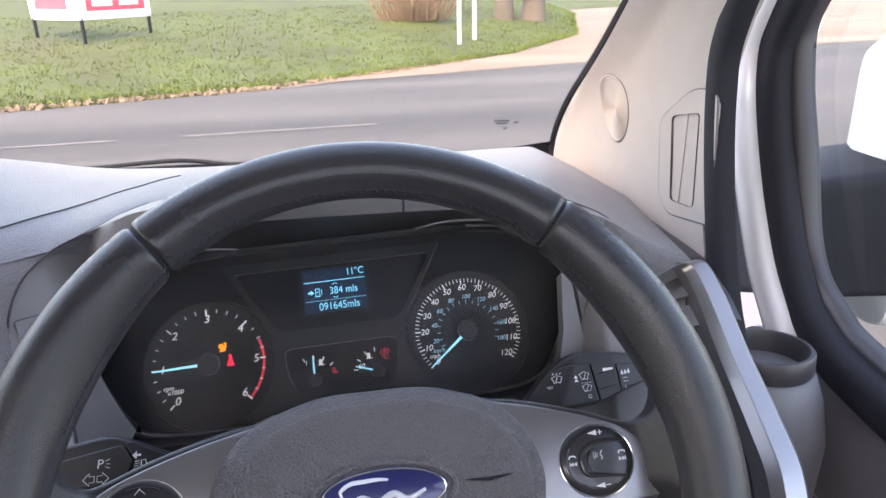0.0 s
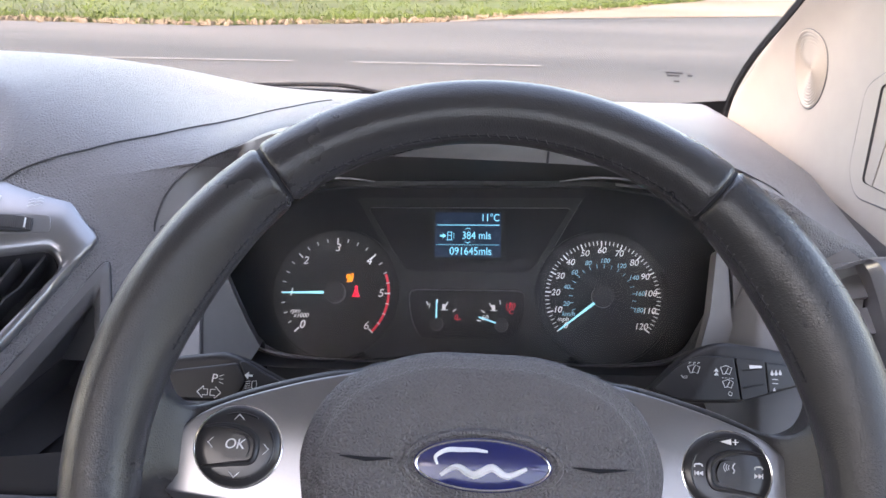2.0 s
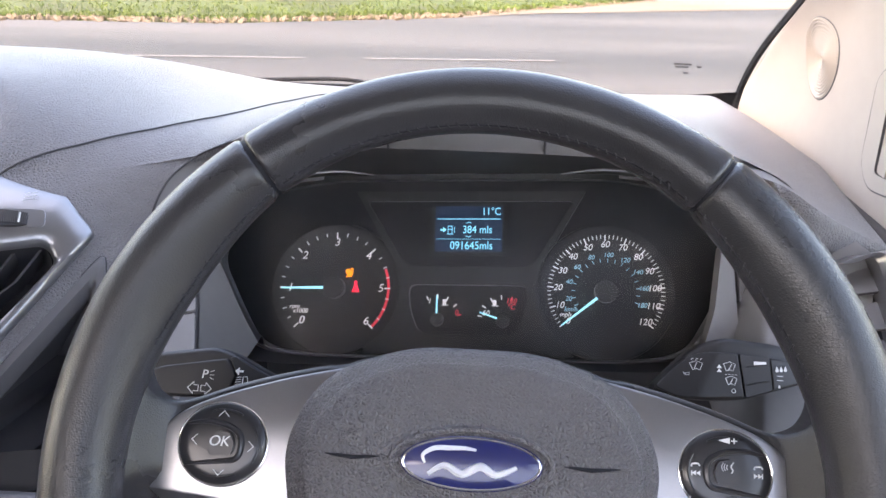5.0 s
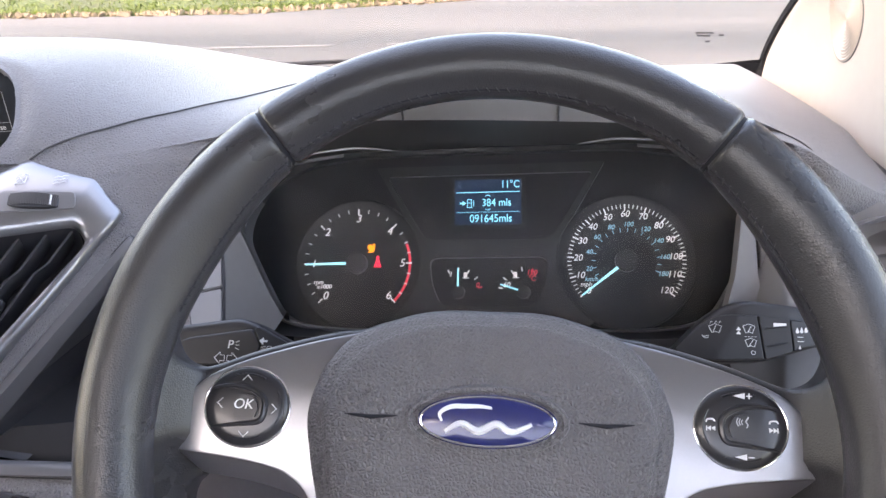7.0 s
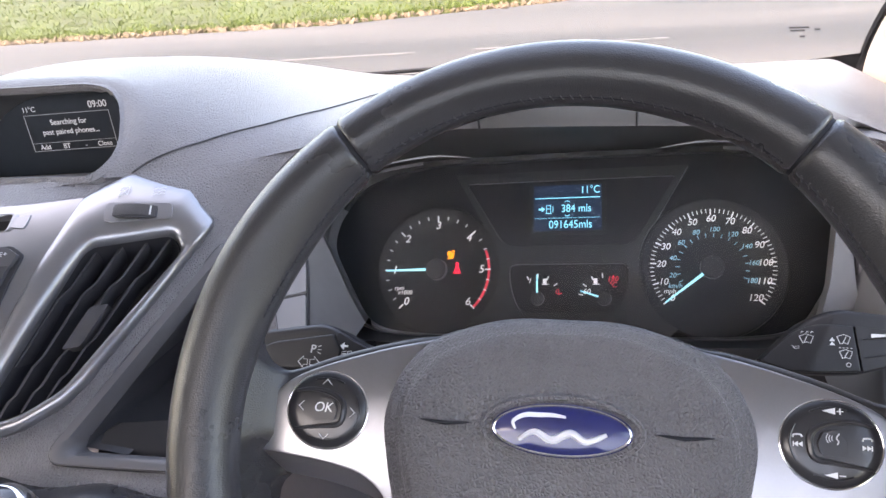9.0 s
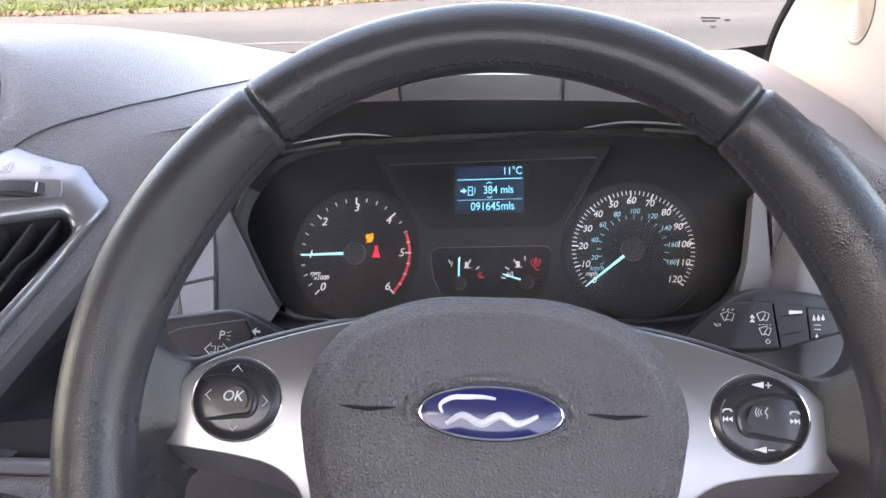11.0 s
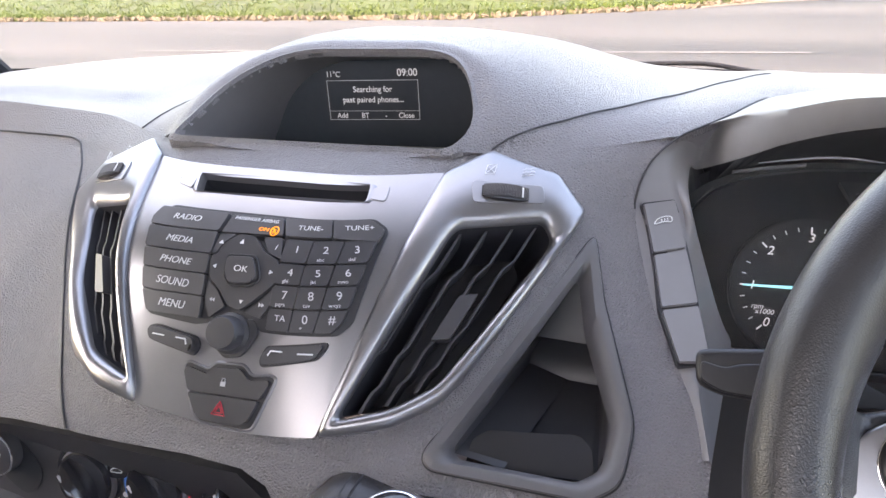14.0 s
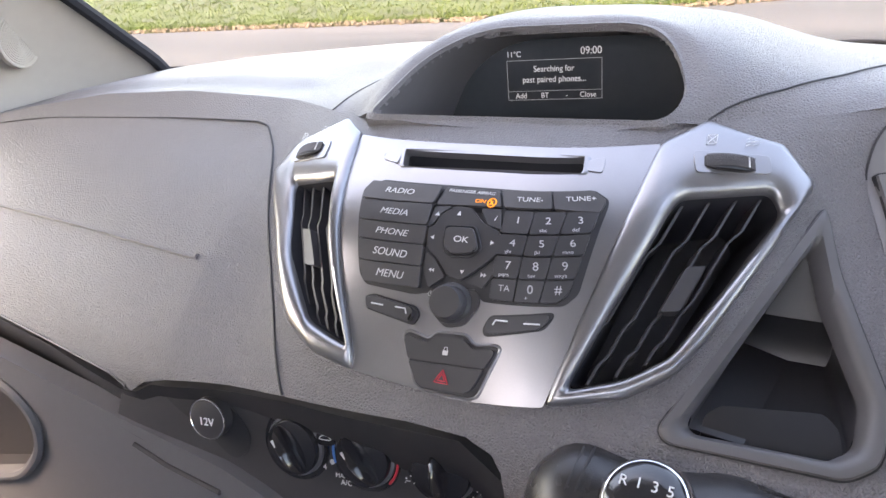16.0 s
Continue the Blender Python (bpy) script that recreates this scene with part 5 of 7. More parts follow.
        part("needle", b, NEEDLE, cl, "pale blue lit needle")
    # lit warning lamps
    u, v = tachc[0] + 0.0125, tachc[1] + 0.0140
    part("warning_lamp", join(lathe([(0.0024, 0.001), (0.0024, 0.0016)], 16, Matrix.Translation((u - 0.0012, v + 0.0005, 0))), lathe([(0.0012, 0.001), (0.0012, 0.0016)], 12, Matrix.Translation((u + 0.0022, v + 0.0026, 0))), plate([(u - 0.0035, v - 0.0045), (u + 0.002, v - 0.0040), (u + 0.0035, v + 0.001), (u + 0.001, v + 0.001)], 0.001, 0.0016)), AMBER, cl, "lit amber airbag lamp")
    u, v = tachc[0] + 0.0185, tachc[1] + 0.0010
    part("warning_lamp", join(lathe([(0.0015, 0.001), (0.0015, 0.0016)], 14, Matrix.Translation((u, v + 0.0042, 0))), plate([(u - 0.0022, v - 0.001), (u - 0.0012, v + 0.0028), (u + 0.0012, v + 0.0028), (u + 0.0022, v - 0.001), (u + 0.0036, v - 0.0045), (u - 0.0036, v - 0.0045)], 0.001, 0.0016)), RED_LAMP, cl, "lit red seat belt lamp")
    lens = part("cover_lens", plate([(p.x * 0.982, p.y * 0.982) for p in loop], 0.016, 0.017), LENS, cl, "clear cover over the dials")
    lens.visible_shadow = False
    # bright arcs at the top corners
    for s in (-1, 1):
        part("bright_arc", tube([Vector((s * p.x, p.y, 0.045)) for p in smooth_curve([(0.077, 0.0900), (0.106, 0.0932), (0.133, 0.0914), (0.160, 0.0876)], 6, False)], lambda q: 0.0004 + 0.0009 * math.sin(math.pi * min(1, max(0, q))), 8), SILVER, cl)
        strip = smooth_curve([(0.1255, 0.0935), (0.151, 0.0905), (0.178, 0.0863)], 6, False)
        part("bright_strip", ring_loft([[(s * p.x, p.y - 0.0015, 0.024), (s * p.x, p.y - 0.0011, 0.0255), (s * p.x, p.y + 0.0011, 0.0255), (s * p.x, p.y + 0.0015, 0.024)] for p in strip], True, True), SILVER, cl)


def build_hood():
    """The surround of the cluster with its visor."""
    hood = thing("cluster_hood", Matrix.Translation((-0.016, 0.25, 1.3)), "grey plastic visor and surround over the dials", "cluster hood")
    inv = hood.matrix_world.inverted()
    # stations from the foot of the switch column over the top: outer gap, ridge, lip
    side = [((-0.195, None, 1.150), None, (-0.184, 0.225, 1.150)),
            ((-0.206, None, 1.168), None, (-0.195, 0.230, 1.171)),
            ((-0.2365, None, 1.199), None, (-0.2065, 0.235, 1.201)),
            ((-0.2585, None, 1.239), None, (-0.2195, 0.241, 1.238)),
            ((-0.2610, None, 1.257), None, (-0.2268, 0.262, 1.254)),
            ((-0.2545, None, 1.275), (-0.238, 0.278, 1.274), (-0.2285, 0.293, 1.262)),
            ((-0.238, 0.281, 1.289), (-0.2185, 0.309, 1.288), (-0.2235, 0.311, 1.255)),
            ((-0.220, 0.293, 1.296), (-0.200, 0.283, 1.303), (-0.204, 0.284, 1.271)),
            ((-0.205, 0.308, 1.300), (-0.182, 0.250, 1.318), (-0.187, 0.258, 1.287)),
            ((-0.185, 0.347, 1.302), (-0.166, 0.225, 1.330), (-0.168, 0.233, 1.304)),
            ((-0.165, 0.380, 1.300), (-0.140, 0.200, 1.343), (-0.139, 0.202, 1.323)),
            ((-0.120, 0.420, 1.297), (-0.100, 0.186, 1.349), (-0.100, 0.187, 1.333)),
            ((-0.016, 0.440, 1.296), (-0.016, 0.179, 1.352), (-0.016, 0.179, 1.337))]
    rows = []
    for o, r, c in side:
        o = Vector((o[0], face_y(o[0], o[2]) if o[1] is None else o[1], o[2]))
        c = Vector(c)
        rows.append([o, Vector(r) if r else Vector((c.x - 0.006, min(face_y(c.x - 0.006, c.z), c.y + 0.004) - 0.003, c.z)), c])
    flip = lambda p: Vector((-0.018 - p.x, p.y, p.z))
    for k in range(len(side) - 2, -1, -1):
        o, r, c = (flip(p) for p in rows[k])
        if k < 5:
            o += Vector((0.03, -0.012, -0.004))
        rows.append([o, r, c])
    lanes = [smooth_curve([row[j] for row in rows], 6, False) for j in range(3)]
    to_local = CLUSTER.inverted()
    loop = CLUSTER_LOOP
    skin, wall = [], []
    for o, r, c in zip(*lanes):
        flat = (r - c).length
        skin.append([o + Vector((0, 0.018, -0.022)), o + Vector((0, 0.003, -0.003)), o, o.lerp(r, 0.35) + Vector((0, 0, 0.0015)), o.lerp(r, 0.75) + Vector((0, 0, 0.0022)), o.lerp(r, 0.93) + Vector((0, 0, 0.0012)), r, r.lerp(c, 0.18) + Vector((0, -0.0012, 0)), r.lerp(c, 0.55) + Vector((0, -0.002, 0)), r.lerp(c, 0.88) + Vector((0, -0.001, 0)), c, c + Vector((0, 0.006, -0.0005))])
        q = to_local @ c
        way = Vector((q.x, q.y - 0.02))
        edge = max(loop, key=lambda p: (Vector((p.x, p.y)) - Vector((0, 0.02))).normalized().dot(way.normalized()))
        e = CLUSTER @ Vector((edge.x * 1.025, edge.y * 1.025, 0.006))
        b = c + Vector((0, 0.006, -0.0005))
        mid = b.lerp(e, 0.5) + Vector((0, 0.006, 0.004))
        wall.append([b, b.lerp(mid, 0.5) + Vector((0, 0.002, 0.002)), mid, mid.lerp(e, 0.5), e])
    bm = ring_loft(skin, closed=False)
    bm.transform(inv)
    part("visor", bm, SATIN, hood, sharp=50)
    bm = ring_loft(wall, closed=False)
    bm.transform(inv)
    part("inner_wall", bm, STALK, hood, "dark wall between visor and dials", sharp=50)
    rim_line = [p + Vector((0, -0.0004, 0.0006)) for p in lanes[0][20:58]]
    bm = tube(rim_line, 0.0009, 6)
    bm.transform(inv)
    part("outer_seam", bm, BLACK, hood)
    for u in (-0.061, 0.042):
        row = min(skin, key=lambda s: abs(s[6].x - u))
        bm = tube([p + Vector((0, -0.0003, 0.0003)) for p in row[3:11]], 0.0008, 6)
        bm.transform(inv)
        part("visor_seam", bm, BLACK, hood)

    # lower wall from the dial frame out over the column
    def outward(p, k):
        k *= 1.0 if p.y < -0.02 else 0.25
        return CLUSTER @ Vector((p.x * (1.03 + 0.10 * k), p.y * (1.03 + 0.12 * k), 0.007 + 0.05 * k))
    bm = ring_loft([[CLUSTER @ Vector((p.x * 1.028, p.y * 1.028, 0.007)) for p in loop]] + [[outward(p, k) for p in loop] for k in (0.3, 0.6, 0.9, 1.0)])
    bm.transform(inv)
    part("surround", bm, STALK, hood, sharp=50)
    # facing column beyond the speedometer, with two blank switches
    kf = frame_at((0.21, 0.235, 1.21), 36)
    colm = [(-0.033, 0.045), (-0.0255, 0.045), (-0.0238, 0.0138), (-0.0220, -0.012), (-0.0175, -0.0210), (0.02, -0.0265), (0.06, -0.030), (0.06, -0.060), (-0.03, -0.060), (-0.046, -0.034), (-0.0385, -0.006)]
    bm = plate(round_poly(colm, 0.004), -0.016, 0.0)
    bm.transform(inv @ kf)
    part("side_column", bm, SATIN, hood, bevel=0.0015, segments=3)
    bm = plate([(-0.030, 0.05), (0.06, 0.05), (0.06, -0.030), (-0.024, -0.024)], -0.014, -0.010)
    bm.transform(inv @ kf)
    part("switch_well", bm, BLACK, hood)
    for q in ([(-0.0205, 0.045), (0.05, 0.045), (0.05, -0.0085), (-0.0190, -0.0058)], [(-0.0186, -0.0076), (0.05, -0.0105), (0.05, -0.0270), (0.0, -0.0218), (-0.0130, -0.0190)]):
        bm = plate(round_poly(q, 0.0012), -0.013, -0.004)
        bm.transform(inv @ kf)
        part("switch", bm, SATIN, hood, "flush grey switch", bevel=0.0008)
    # column of blank switches beside the dials
    fn = face
    field = round_poly([(-0.2585, 1.2495), (-0.2365, 1.2490), (-0.2085, 1.1975), (-0.1960, 1.1780), (-0.2170, 1.1775), (-0.2345, 1.1975)], 0.002)
    bm = plate(field, -0.002, 0.0042, fn=fn, step=0.012)
    bm.transform(inv)
    part("switch_well", bm, BLACK, hood)
    for k, q in enumerate([[(-0.2578, 1.2480), (-0.2372, 1.2478), (-0.2242, 1.2222), (-0.2452, 1.2218)], [(-0.2445, 1.2203), (-0.2234, 1.2207), (-0.2105, 1.1990), (-0.2330, 1.1980)], [(-0.2322, 1.1966), (-0.2098, 1.1976), (-0.1975, 1.1790), (-0.2165, 1.1785)]]):
        bm = plate(round_poly(q, 0.0012), 0.0, 0.0072, fn=fn, step=0.02)
        bm.transform(inv)
        sw = part("switch", bm, SATIN, hood, "flush grey switch", bevel=0.0008)
        if k == 0:
            bm = bent(join(tube(smooth_curve([(-0.0055, -0.0015, 0), (-0.0045, 0.0018, 0), (0, 0.003, 0), (0.0045, 0.0018, 0), (0.0055, -0.0015, 0), (0, -0.0008, 0)], 4), 0.0004, 5, True), *[tube([(u, -0.0015, 0), (u + 0.0006, 0, 0), (u, 0.0015, 0)], 0.0003, 4) for u in (-0.002, 0, 0.002)]), lambda u, v, w: face(-0.2425 + u, 1.2365 + v * 0.8, 0.0076 + w))
            bm.transform(inv)
            part("heat_symbol", bm, PRINT, sw)


# ---- centre console ----
def vent(name, hole, top_pts, bot_pts, wing, wing_label, tab_t, tab_k, wheel_at, marks):
    """A silver wing with its air outlet: frame, dark shaft, kinked vanes, slider tab and thumb wheel."""
    c = face(*[sum(p[k] for p in wing) / len(wing) for k in (0, 1)])
    v = thing(name, Matrix.Translation(c), wing_label, "air vent", group="dashboard air vents")
    inv = v.matrix_world.inverted()

    def add(nm, bm, m, label="", parent=None, **kw):
        bm.transform(inv)
        return part(nm, bm, m, parent or v, label, **kw)
    outer = round_poly(wing, 0.004, 3)

    def domed(u, w, d):
        return face(u, w, d)
    inner = [Vector((p[0], p[1])) for p in hole]
    mid = sum(inner, Vector((0, 0))) / len(inner)

    def reach(loop, ang):
        """How far a loop lies from the vent's middle in one direction."""
        d, best = Vector((math.cos(ang), math.sin(ang))), 0.0
        for i in range(len(loop)):
            a, b = Vector(loop[i]) - mid, Vector(loop[(i + 1) % len(loop)]) - mid
            det = d.x * (a.y - b.y) - d.y * (a.x - b.x)
            if abs(det) > 1e-12:
                r = (a.x * (a.y - b.y) - a.y * (a.x - b.x)) / det
                s = (d.x * a.y - d.y * a.x) / det
                if -1e-6 <= s <= 1 + 1e-6 and r > best:
                    best = r
        return best
    angs = sorted({2 * math.pi * i / 150 for i in range(150)} | {math.atan2(p[1] - mid.y, p[0] - mid.x) % (2 * math.pi) for p in list(outer) + list(hole)})
    ro, ri = [reach(outer, a) for a in angs], [reach(hole, a) for a in angs]
    loops = [[face(mid.x + math.cos(a) * (o + (h - o) * k), mid.y + math.sin(a) * (o + (h - o) * k), d) for a, o, h in zip(angs, ro, ri)] for k, d in ((0.0, -0.004), (0.0, 0.0030), (0.05, 0.0048), (0.15, 0.0062), (0.4, 0.0078), (0.7, 0.0076), (0.88, 0.0060), (0.97, 0.0035), (1.0, 0.0), (1.0, -0.006))]
    add("frame", ring_loft(loops), SILVER, "satin silver vent frame", sharp=42)
    inner = [Vector((p[0], p[1])) for p in hole]
    add("shaft", ring_loft([[face(p.x, p.y, d) for p in shrunk(inner, k)] for k, d in ((0.985, 0.001), (0.96, -0.02), (0.85, -0.055))], True), BLACK, sharp=50)
    n = len(top_pts)
    for i, (a, b) in enumerate(zip(top_pts, bot_pts)):
        a, b = Vector(a), Vector(b)
        side = (Vector(top_pts[-1]) - Vector(top_pts[0])).normalized()
        path = [a, a.lerp(b, 0.20), a.lerp(b, 0.26) - side * 0.004, a.lerp(b, 0.62) - side * 0.004, a.lerp(b, 0.68) - side * 0.0065, a.lerp(b, 0.84) - side * 0.0065, a.lerp(b, 0.88) - side * 0.009, b - side * 0.009]
        loops = []
        for p in path:
            q0, q1 = face(p.x, p.y, -0.004), face(p.x, p.y, -0.026)
            t = (face(p.x + side.x * 0.002, p.y + side.y * 0.002, -0.004) - q0).normalized() * 0.0011
            loops.append([q0 - t, q0 + t, q1 + t, q1 - t])
        add("vane", ring_loft(loops, True, True), DARK)
    k = tab_k
    a, b = Vector(top_pts[k]), Vector(bot_pts[k])
    p0, p1 = a.lerp(b, tab_t), a.lerp(b, tab_t + 0.25)
    side = (Vector(top_pts[-1]) - Vector(top_pts[0])).normalized() * 0.0048
    add("slider_tab", plate(round_poly([p0 - side - Vector((0.002, 0)), p0 + side, p1 + side, p1 - side - Vector((0.002, 0))], 0.0015), -0.012, 0.0005, fn=face), KEY, "dark grey slider tab", bevel=0.0012)
    # thumb wheel in a recess
    (x0, z0), (x1, z1) = wheel_at
    rec = round_poly([(x0 - 0.008, z0 + 0.0055), (x1 + 0.007, z1 + 0.0050), (x1 + 0.010, z1 - 0.0045), (x0 - 0.004, z0 - 0.0050)], 0.003)
    add("wheel_recess", plate(rec, 0.002, 0.0088, fn=face), SILVER, bevel=0.001)
    P0, P1 = face(x0, z0, 0.0), face(x1, z1, 0.0)
    ax, L = (P1 - P0).normalized(), (P1 - P0).length
    nrm = (face(x0, z0, 0.01) - P0).normalized()
    up = nrm.cross(ax)
    loops = []
    for j in range(25):
        t = -1 + 2 * j / 24
        d = 0.0130 - 0.0035 * t * t
        loops.append([P0.lerp(P1, (t + 1) / 2) + up * (0.0058 * (1 - 0.30 * t ** 4) * math.cos(q) - 0.0012 * (1 - t * t)) + nrm * (d if math.sin(q) > 0 else 0.002) for q in [2 * math.pi * i / 12 for i in range(12)]])
    wheel = add("thumb_wheel", ring_loft(loops, True, True), STALK, "ribbed black thumb wheel", bevel=0.0)
    ribs = []
    for j in range(1, 30):
        t = -1 + 2 * j / 30
        c0 = P0.lerp(P1, (t + 1) / 2) + nrm * (0.0132 - 0.0035 * t * t)
        ribs.append(tube([c0 - up * 0.0048 + ax * 0.0006, c0, c0 + up * 0.0048 + ax * 0.0006], 0.0006, 4))
    bm = join(*ribs)
    add("rib", bm, KEY, parent=wheel)
    c0 = P0.lerp(P1, 0.86) + nrm * 0.0118
    add("index_line", tube([c0 - up * 0.004, c0 + up * 0.004], 0.0007, 5), PRINT, parent=wheel)
    (ax0, az0), (bx0, bz0) = marks
    add("airflow_mark", join(*[tube([face(bx0 - 0.004 + 0.002 * i, bz0 + 0.0016 * (j - 1) + 0.0005 * (i % 2), 0.0084) for i in range(5)], 0.00028, 4) for j in range(3)]), GREY_PRINT)
    add("closed_mark", join(*[tube([face(ax0 + a * 0.003, az0 + b * 0.002, 0.0084), face(ax0 + c2 * 0.003, az0 + d * 0.002, 0.0084)], 0.00025, 4) for a, b, c2, d in ((-1, -1, 1, 1), (-1, 1, 1, -1), (-1, -1, 1, -1), (-1, 1, 1, 1), (-1, -1, -1, 1), (1, -1, 1, 1))]), GREY_PRINT)
    return v


def key_plate(add, name, pts, w0, w1, material, parent=None, r=0.0015, bevel=0.0007, label=""):
    return add(name, plate(round_poly(pts, r, 3), w0, w1, fn=face, step=0.02), material, label, parent, bevel=bevel)


def face_text(body, size, x, z, w, squash=1.0, shear=0.0, align="CENTER", width=1.0):
    """Writing laid on the dashboard's face."""
    c = face(x, z, w)
    h = 0.004
    ux = (face(x + h, z, w) - c).normalized()
    n = (face(x, z, w + h) - c).normalized()
    uy = n.cross(ux)
    m = Matrix((ux, uy, n)).transposed().to_4x4()
    m.translation = c
    return text_bm(body, size, m, align, shear, width, 0.0001)


def build_console():
    # silver centre panel with the disc slot
    con = thing("console_panel", Matrix.Translation((-0.51, 0.08, 1.21)), "satin silver centre console panel with a disc slot", "console panel")
    inv = con.matrix_world.inverted()

    def addc(nm, bm, m, label="", parent=None, **kw):
        bm.transform(inv)
        return part(nm, bm, m, parent or con, label, **kw)
    centre = [(-0.637, 1.278), (-0.391, 1.2785), (-0.4235, 1.162), (-0.4265, 1.1512), (-0.489, 1.147), (-0.571, 1.1502), (-0.5725, 1.162)]
    slot = round_poly([(-0.583, 1.2735), (-0.438, 1.2740), (-0.436, 1.2665), (-0.577, 1.2655)], 0.002)
    addc("panel", plate(round_poly(centre, 0.002, 2), -0.004, 0.0025, (slot,), face, 0.012), SILVER, bevel=0.001, sharp=60)
    addc("slot_edge", ring_loft([[face(p.x, p.y, d) for p in shrunk(slot, k)] for k, d in ((1.06, 0.0025), (1.03, 0.0038), (1.0, 0.0035), (0.985, -0.004))]), SILVER, sharp=60)
    addc("slot_shaft", ring_loft([[face(p.x, p.y, d) for p in shrunk(slot, k)] for k, d in ((1.0, 0.0), (0.99, -0.03))], True), BLACK, "dark disc slot")
    for x0, x1 in ((-0.600, -0.584), (-0.437, -0.424)):
        addc("slot_end", plate(round_poly([(x0, 1.272), (x1, 1.2735), (x1 + 0.001, 1.2665), (x0 + 0.001, 1.2680)], 0.002), 0.002, 0.0036, fn=face), SILVER, bevel=0.0008)

    # radio
    rad = thing("radio_keypad", Matrix.Translation((-0.505, 0.10, 1.23)), "dark grey radio keypad with white lettering", "radio")
    rinv = rad.matrix_world.inverted()

    ROWS = [(1.180, 1.180), (1.200, 1.1995), (1.211, 1.2095), (1.223, 1.2210), (1.235, 1.2328), (1.246, 1.2424), (1.262, 1.2570), (1.270, 1.264)]

    def add(nm, bm, m, label="", parent=None, **kw):
        for v in bm.verts:
            z1 = lerp(v.co.z, ROWS)
            v.co += face(v.co.x, z1) - face(v.co.x, v.co.z)
        bm.transform(rinv)
        return part(nm, bm, m, parent or rad, label, **kw)
    base = [(-0.600, 1.256), (-0.586, 1.2635), (-0.424, 1.2640), (-0.4125, 1.2580), (-0.4185, 1.2100), (-0.4260, 1.2035), (-0.4790, 1.2035), (-0.4855, 1.2105), (-0.5180, 1.2045), (-0.5310, 1.2015), (-0.5720, 1.2030), (-0.5790, 1.2090)]
    add("keypad_base", plate(round_poly(base, 0.003), 0.001, 0.0045, fn=face, step=0.012), BLACK, "black gap between the keys", bevel=0.001)
    names = ["RADIO", "MEDIA", "PHONE", "SOUND", "MENU"]
    zt = [1.2615, 1.2510, 1.2398, 1.2285, 1.2168]
    zb = [1.2520, 1.2408, 1.2295, 1.2178, 1.2050]
    L = lambda z: -0.5755 - 0.0235 * (z - 1.206) / 0.0555
    R = lambda z: -0.5265 - 0.0080 * (z - 1.206) / 0.0555
    for i, body in enumerate(names):
        q = [(L(zt[i]) + (0.007 if i == 0 else 0), zt[i]), (R(zt[i]) + (0.003 if i == 0 else 0), zt[i] + (0.0005 if i == 0 else 0.0012)), (R(zb[i]), zb[i] + 0.0008), (L(zb[i]) + (0.003 if i == 4 else 0), zb[i])]
        if i == 0:
            q.append((L(1.2555), 1.2555))
        k = key_plate(add, "key", q, 0.003, 0.0082, KEY)
        zc = (zt[i] + zb[i]) / 2
        add("key_text", face_text(body, 0.0082, (L(zc) + R(zc)) / 2 + 0.001, zc + 0.0006, 0.0084, shear=0.15), GREY_PRINT, parent=k)
    k = key_plate(add, "airbag_sign", [(-0.5275, 1.2618), (-0.4862, 1.2622), (-0.4805, 1.2540), (-0.5305, 1.2525)], 0.003, 0.0078, DARK, label="small airbag sign with an amber lamp")
    add("sign_text", face_text("PASSENGER AIRBAG", 0.0046, -0.5065, 1.2600, 0.0080, shear=0.1, width=0.88), PRINT, parent=k)
    add("sign_text", face_text("ON", 0.0052, -0.4975, 1.2558, 0.0080, shear=0.1), AMBER, parent=k)
    c = face(-0.4885, 1.2555, 0.0080)
    add("sign_lamp", join(tube([face(-0.4885 + 0.0030 * math.cos(q), 1.2555 + 0.0022 * math.sin(q), 0.0080) for q in [2 * math.pi * i / 16 for i in range(16)]], 0.00045, 5, True), tube([face(-0.4907, 1.2571, 0.0080), face(-0.4863, 1.2539, 0.0080)], 0.0004, 5), tube([face(-0.4895, 1.2545, 0.0080), face(-0.4880, 1.2563, 0.0080)], 0.0005, 5)), AMBER, parent=k)
    for body, q in (("TUNE-", [(-0.4845, 1.2622), (-0.4505, 1.2628), (-0.4460, 1.2540), (-0.4785, 1.2540)]), ("TUNE+", [(-0.4493, 1.2628), (-0.4245, 1.2625), (-0.4145, 1.2575), (-0.4160, 1.2515), (-0.4448, 1.2540)])):
        k = key_plate(add, "key", q, 0.003, 0.0082, KEY)
        xc, zc = (sum(p[j] for p in q[:4]) / 4 for j in (0, 1))
        add("key_text", face_text(body, 0.0064, xc + (0.0025 if body == "TUNE-" else -0.0040), zc, 0.0084), GREY_PRINT, parent=k)
    # number keys
    rows = [(1.2525, 1.2418), (1.2408, 1.2300), (1.2290, 1.2182), (1.2172, 1.2055)]
    KL = lambda z: -0.4730 - 0.0035 * (z - 1.206) / 0.046
    KR = lambda z: -0.4245 + 0.0080 * (z - 1.206) / 0.046
    sub = ["", "abc", "def", "ghi", "jkl", "mno", "pqrs", "tuv", "wxyz", "", "+", ""]
    main = ["1", "2", "3", "4", "5", "6", "7", "8", "9", "TA", "0", "#"]
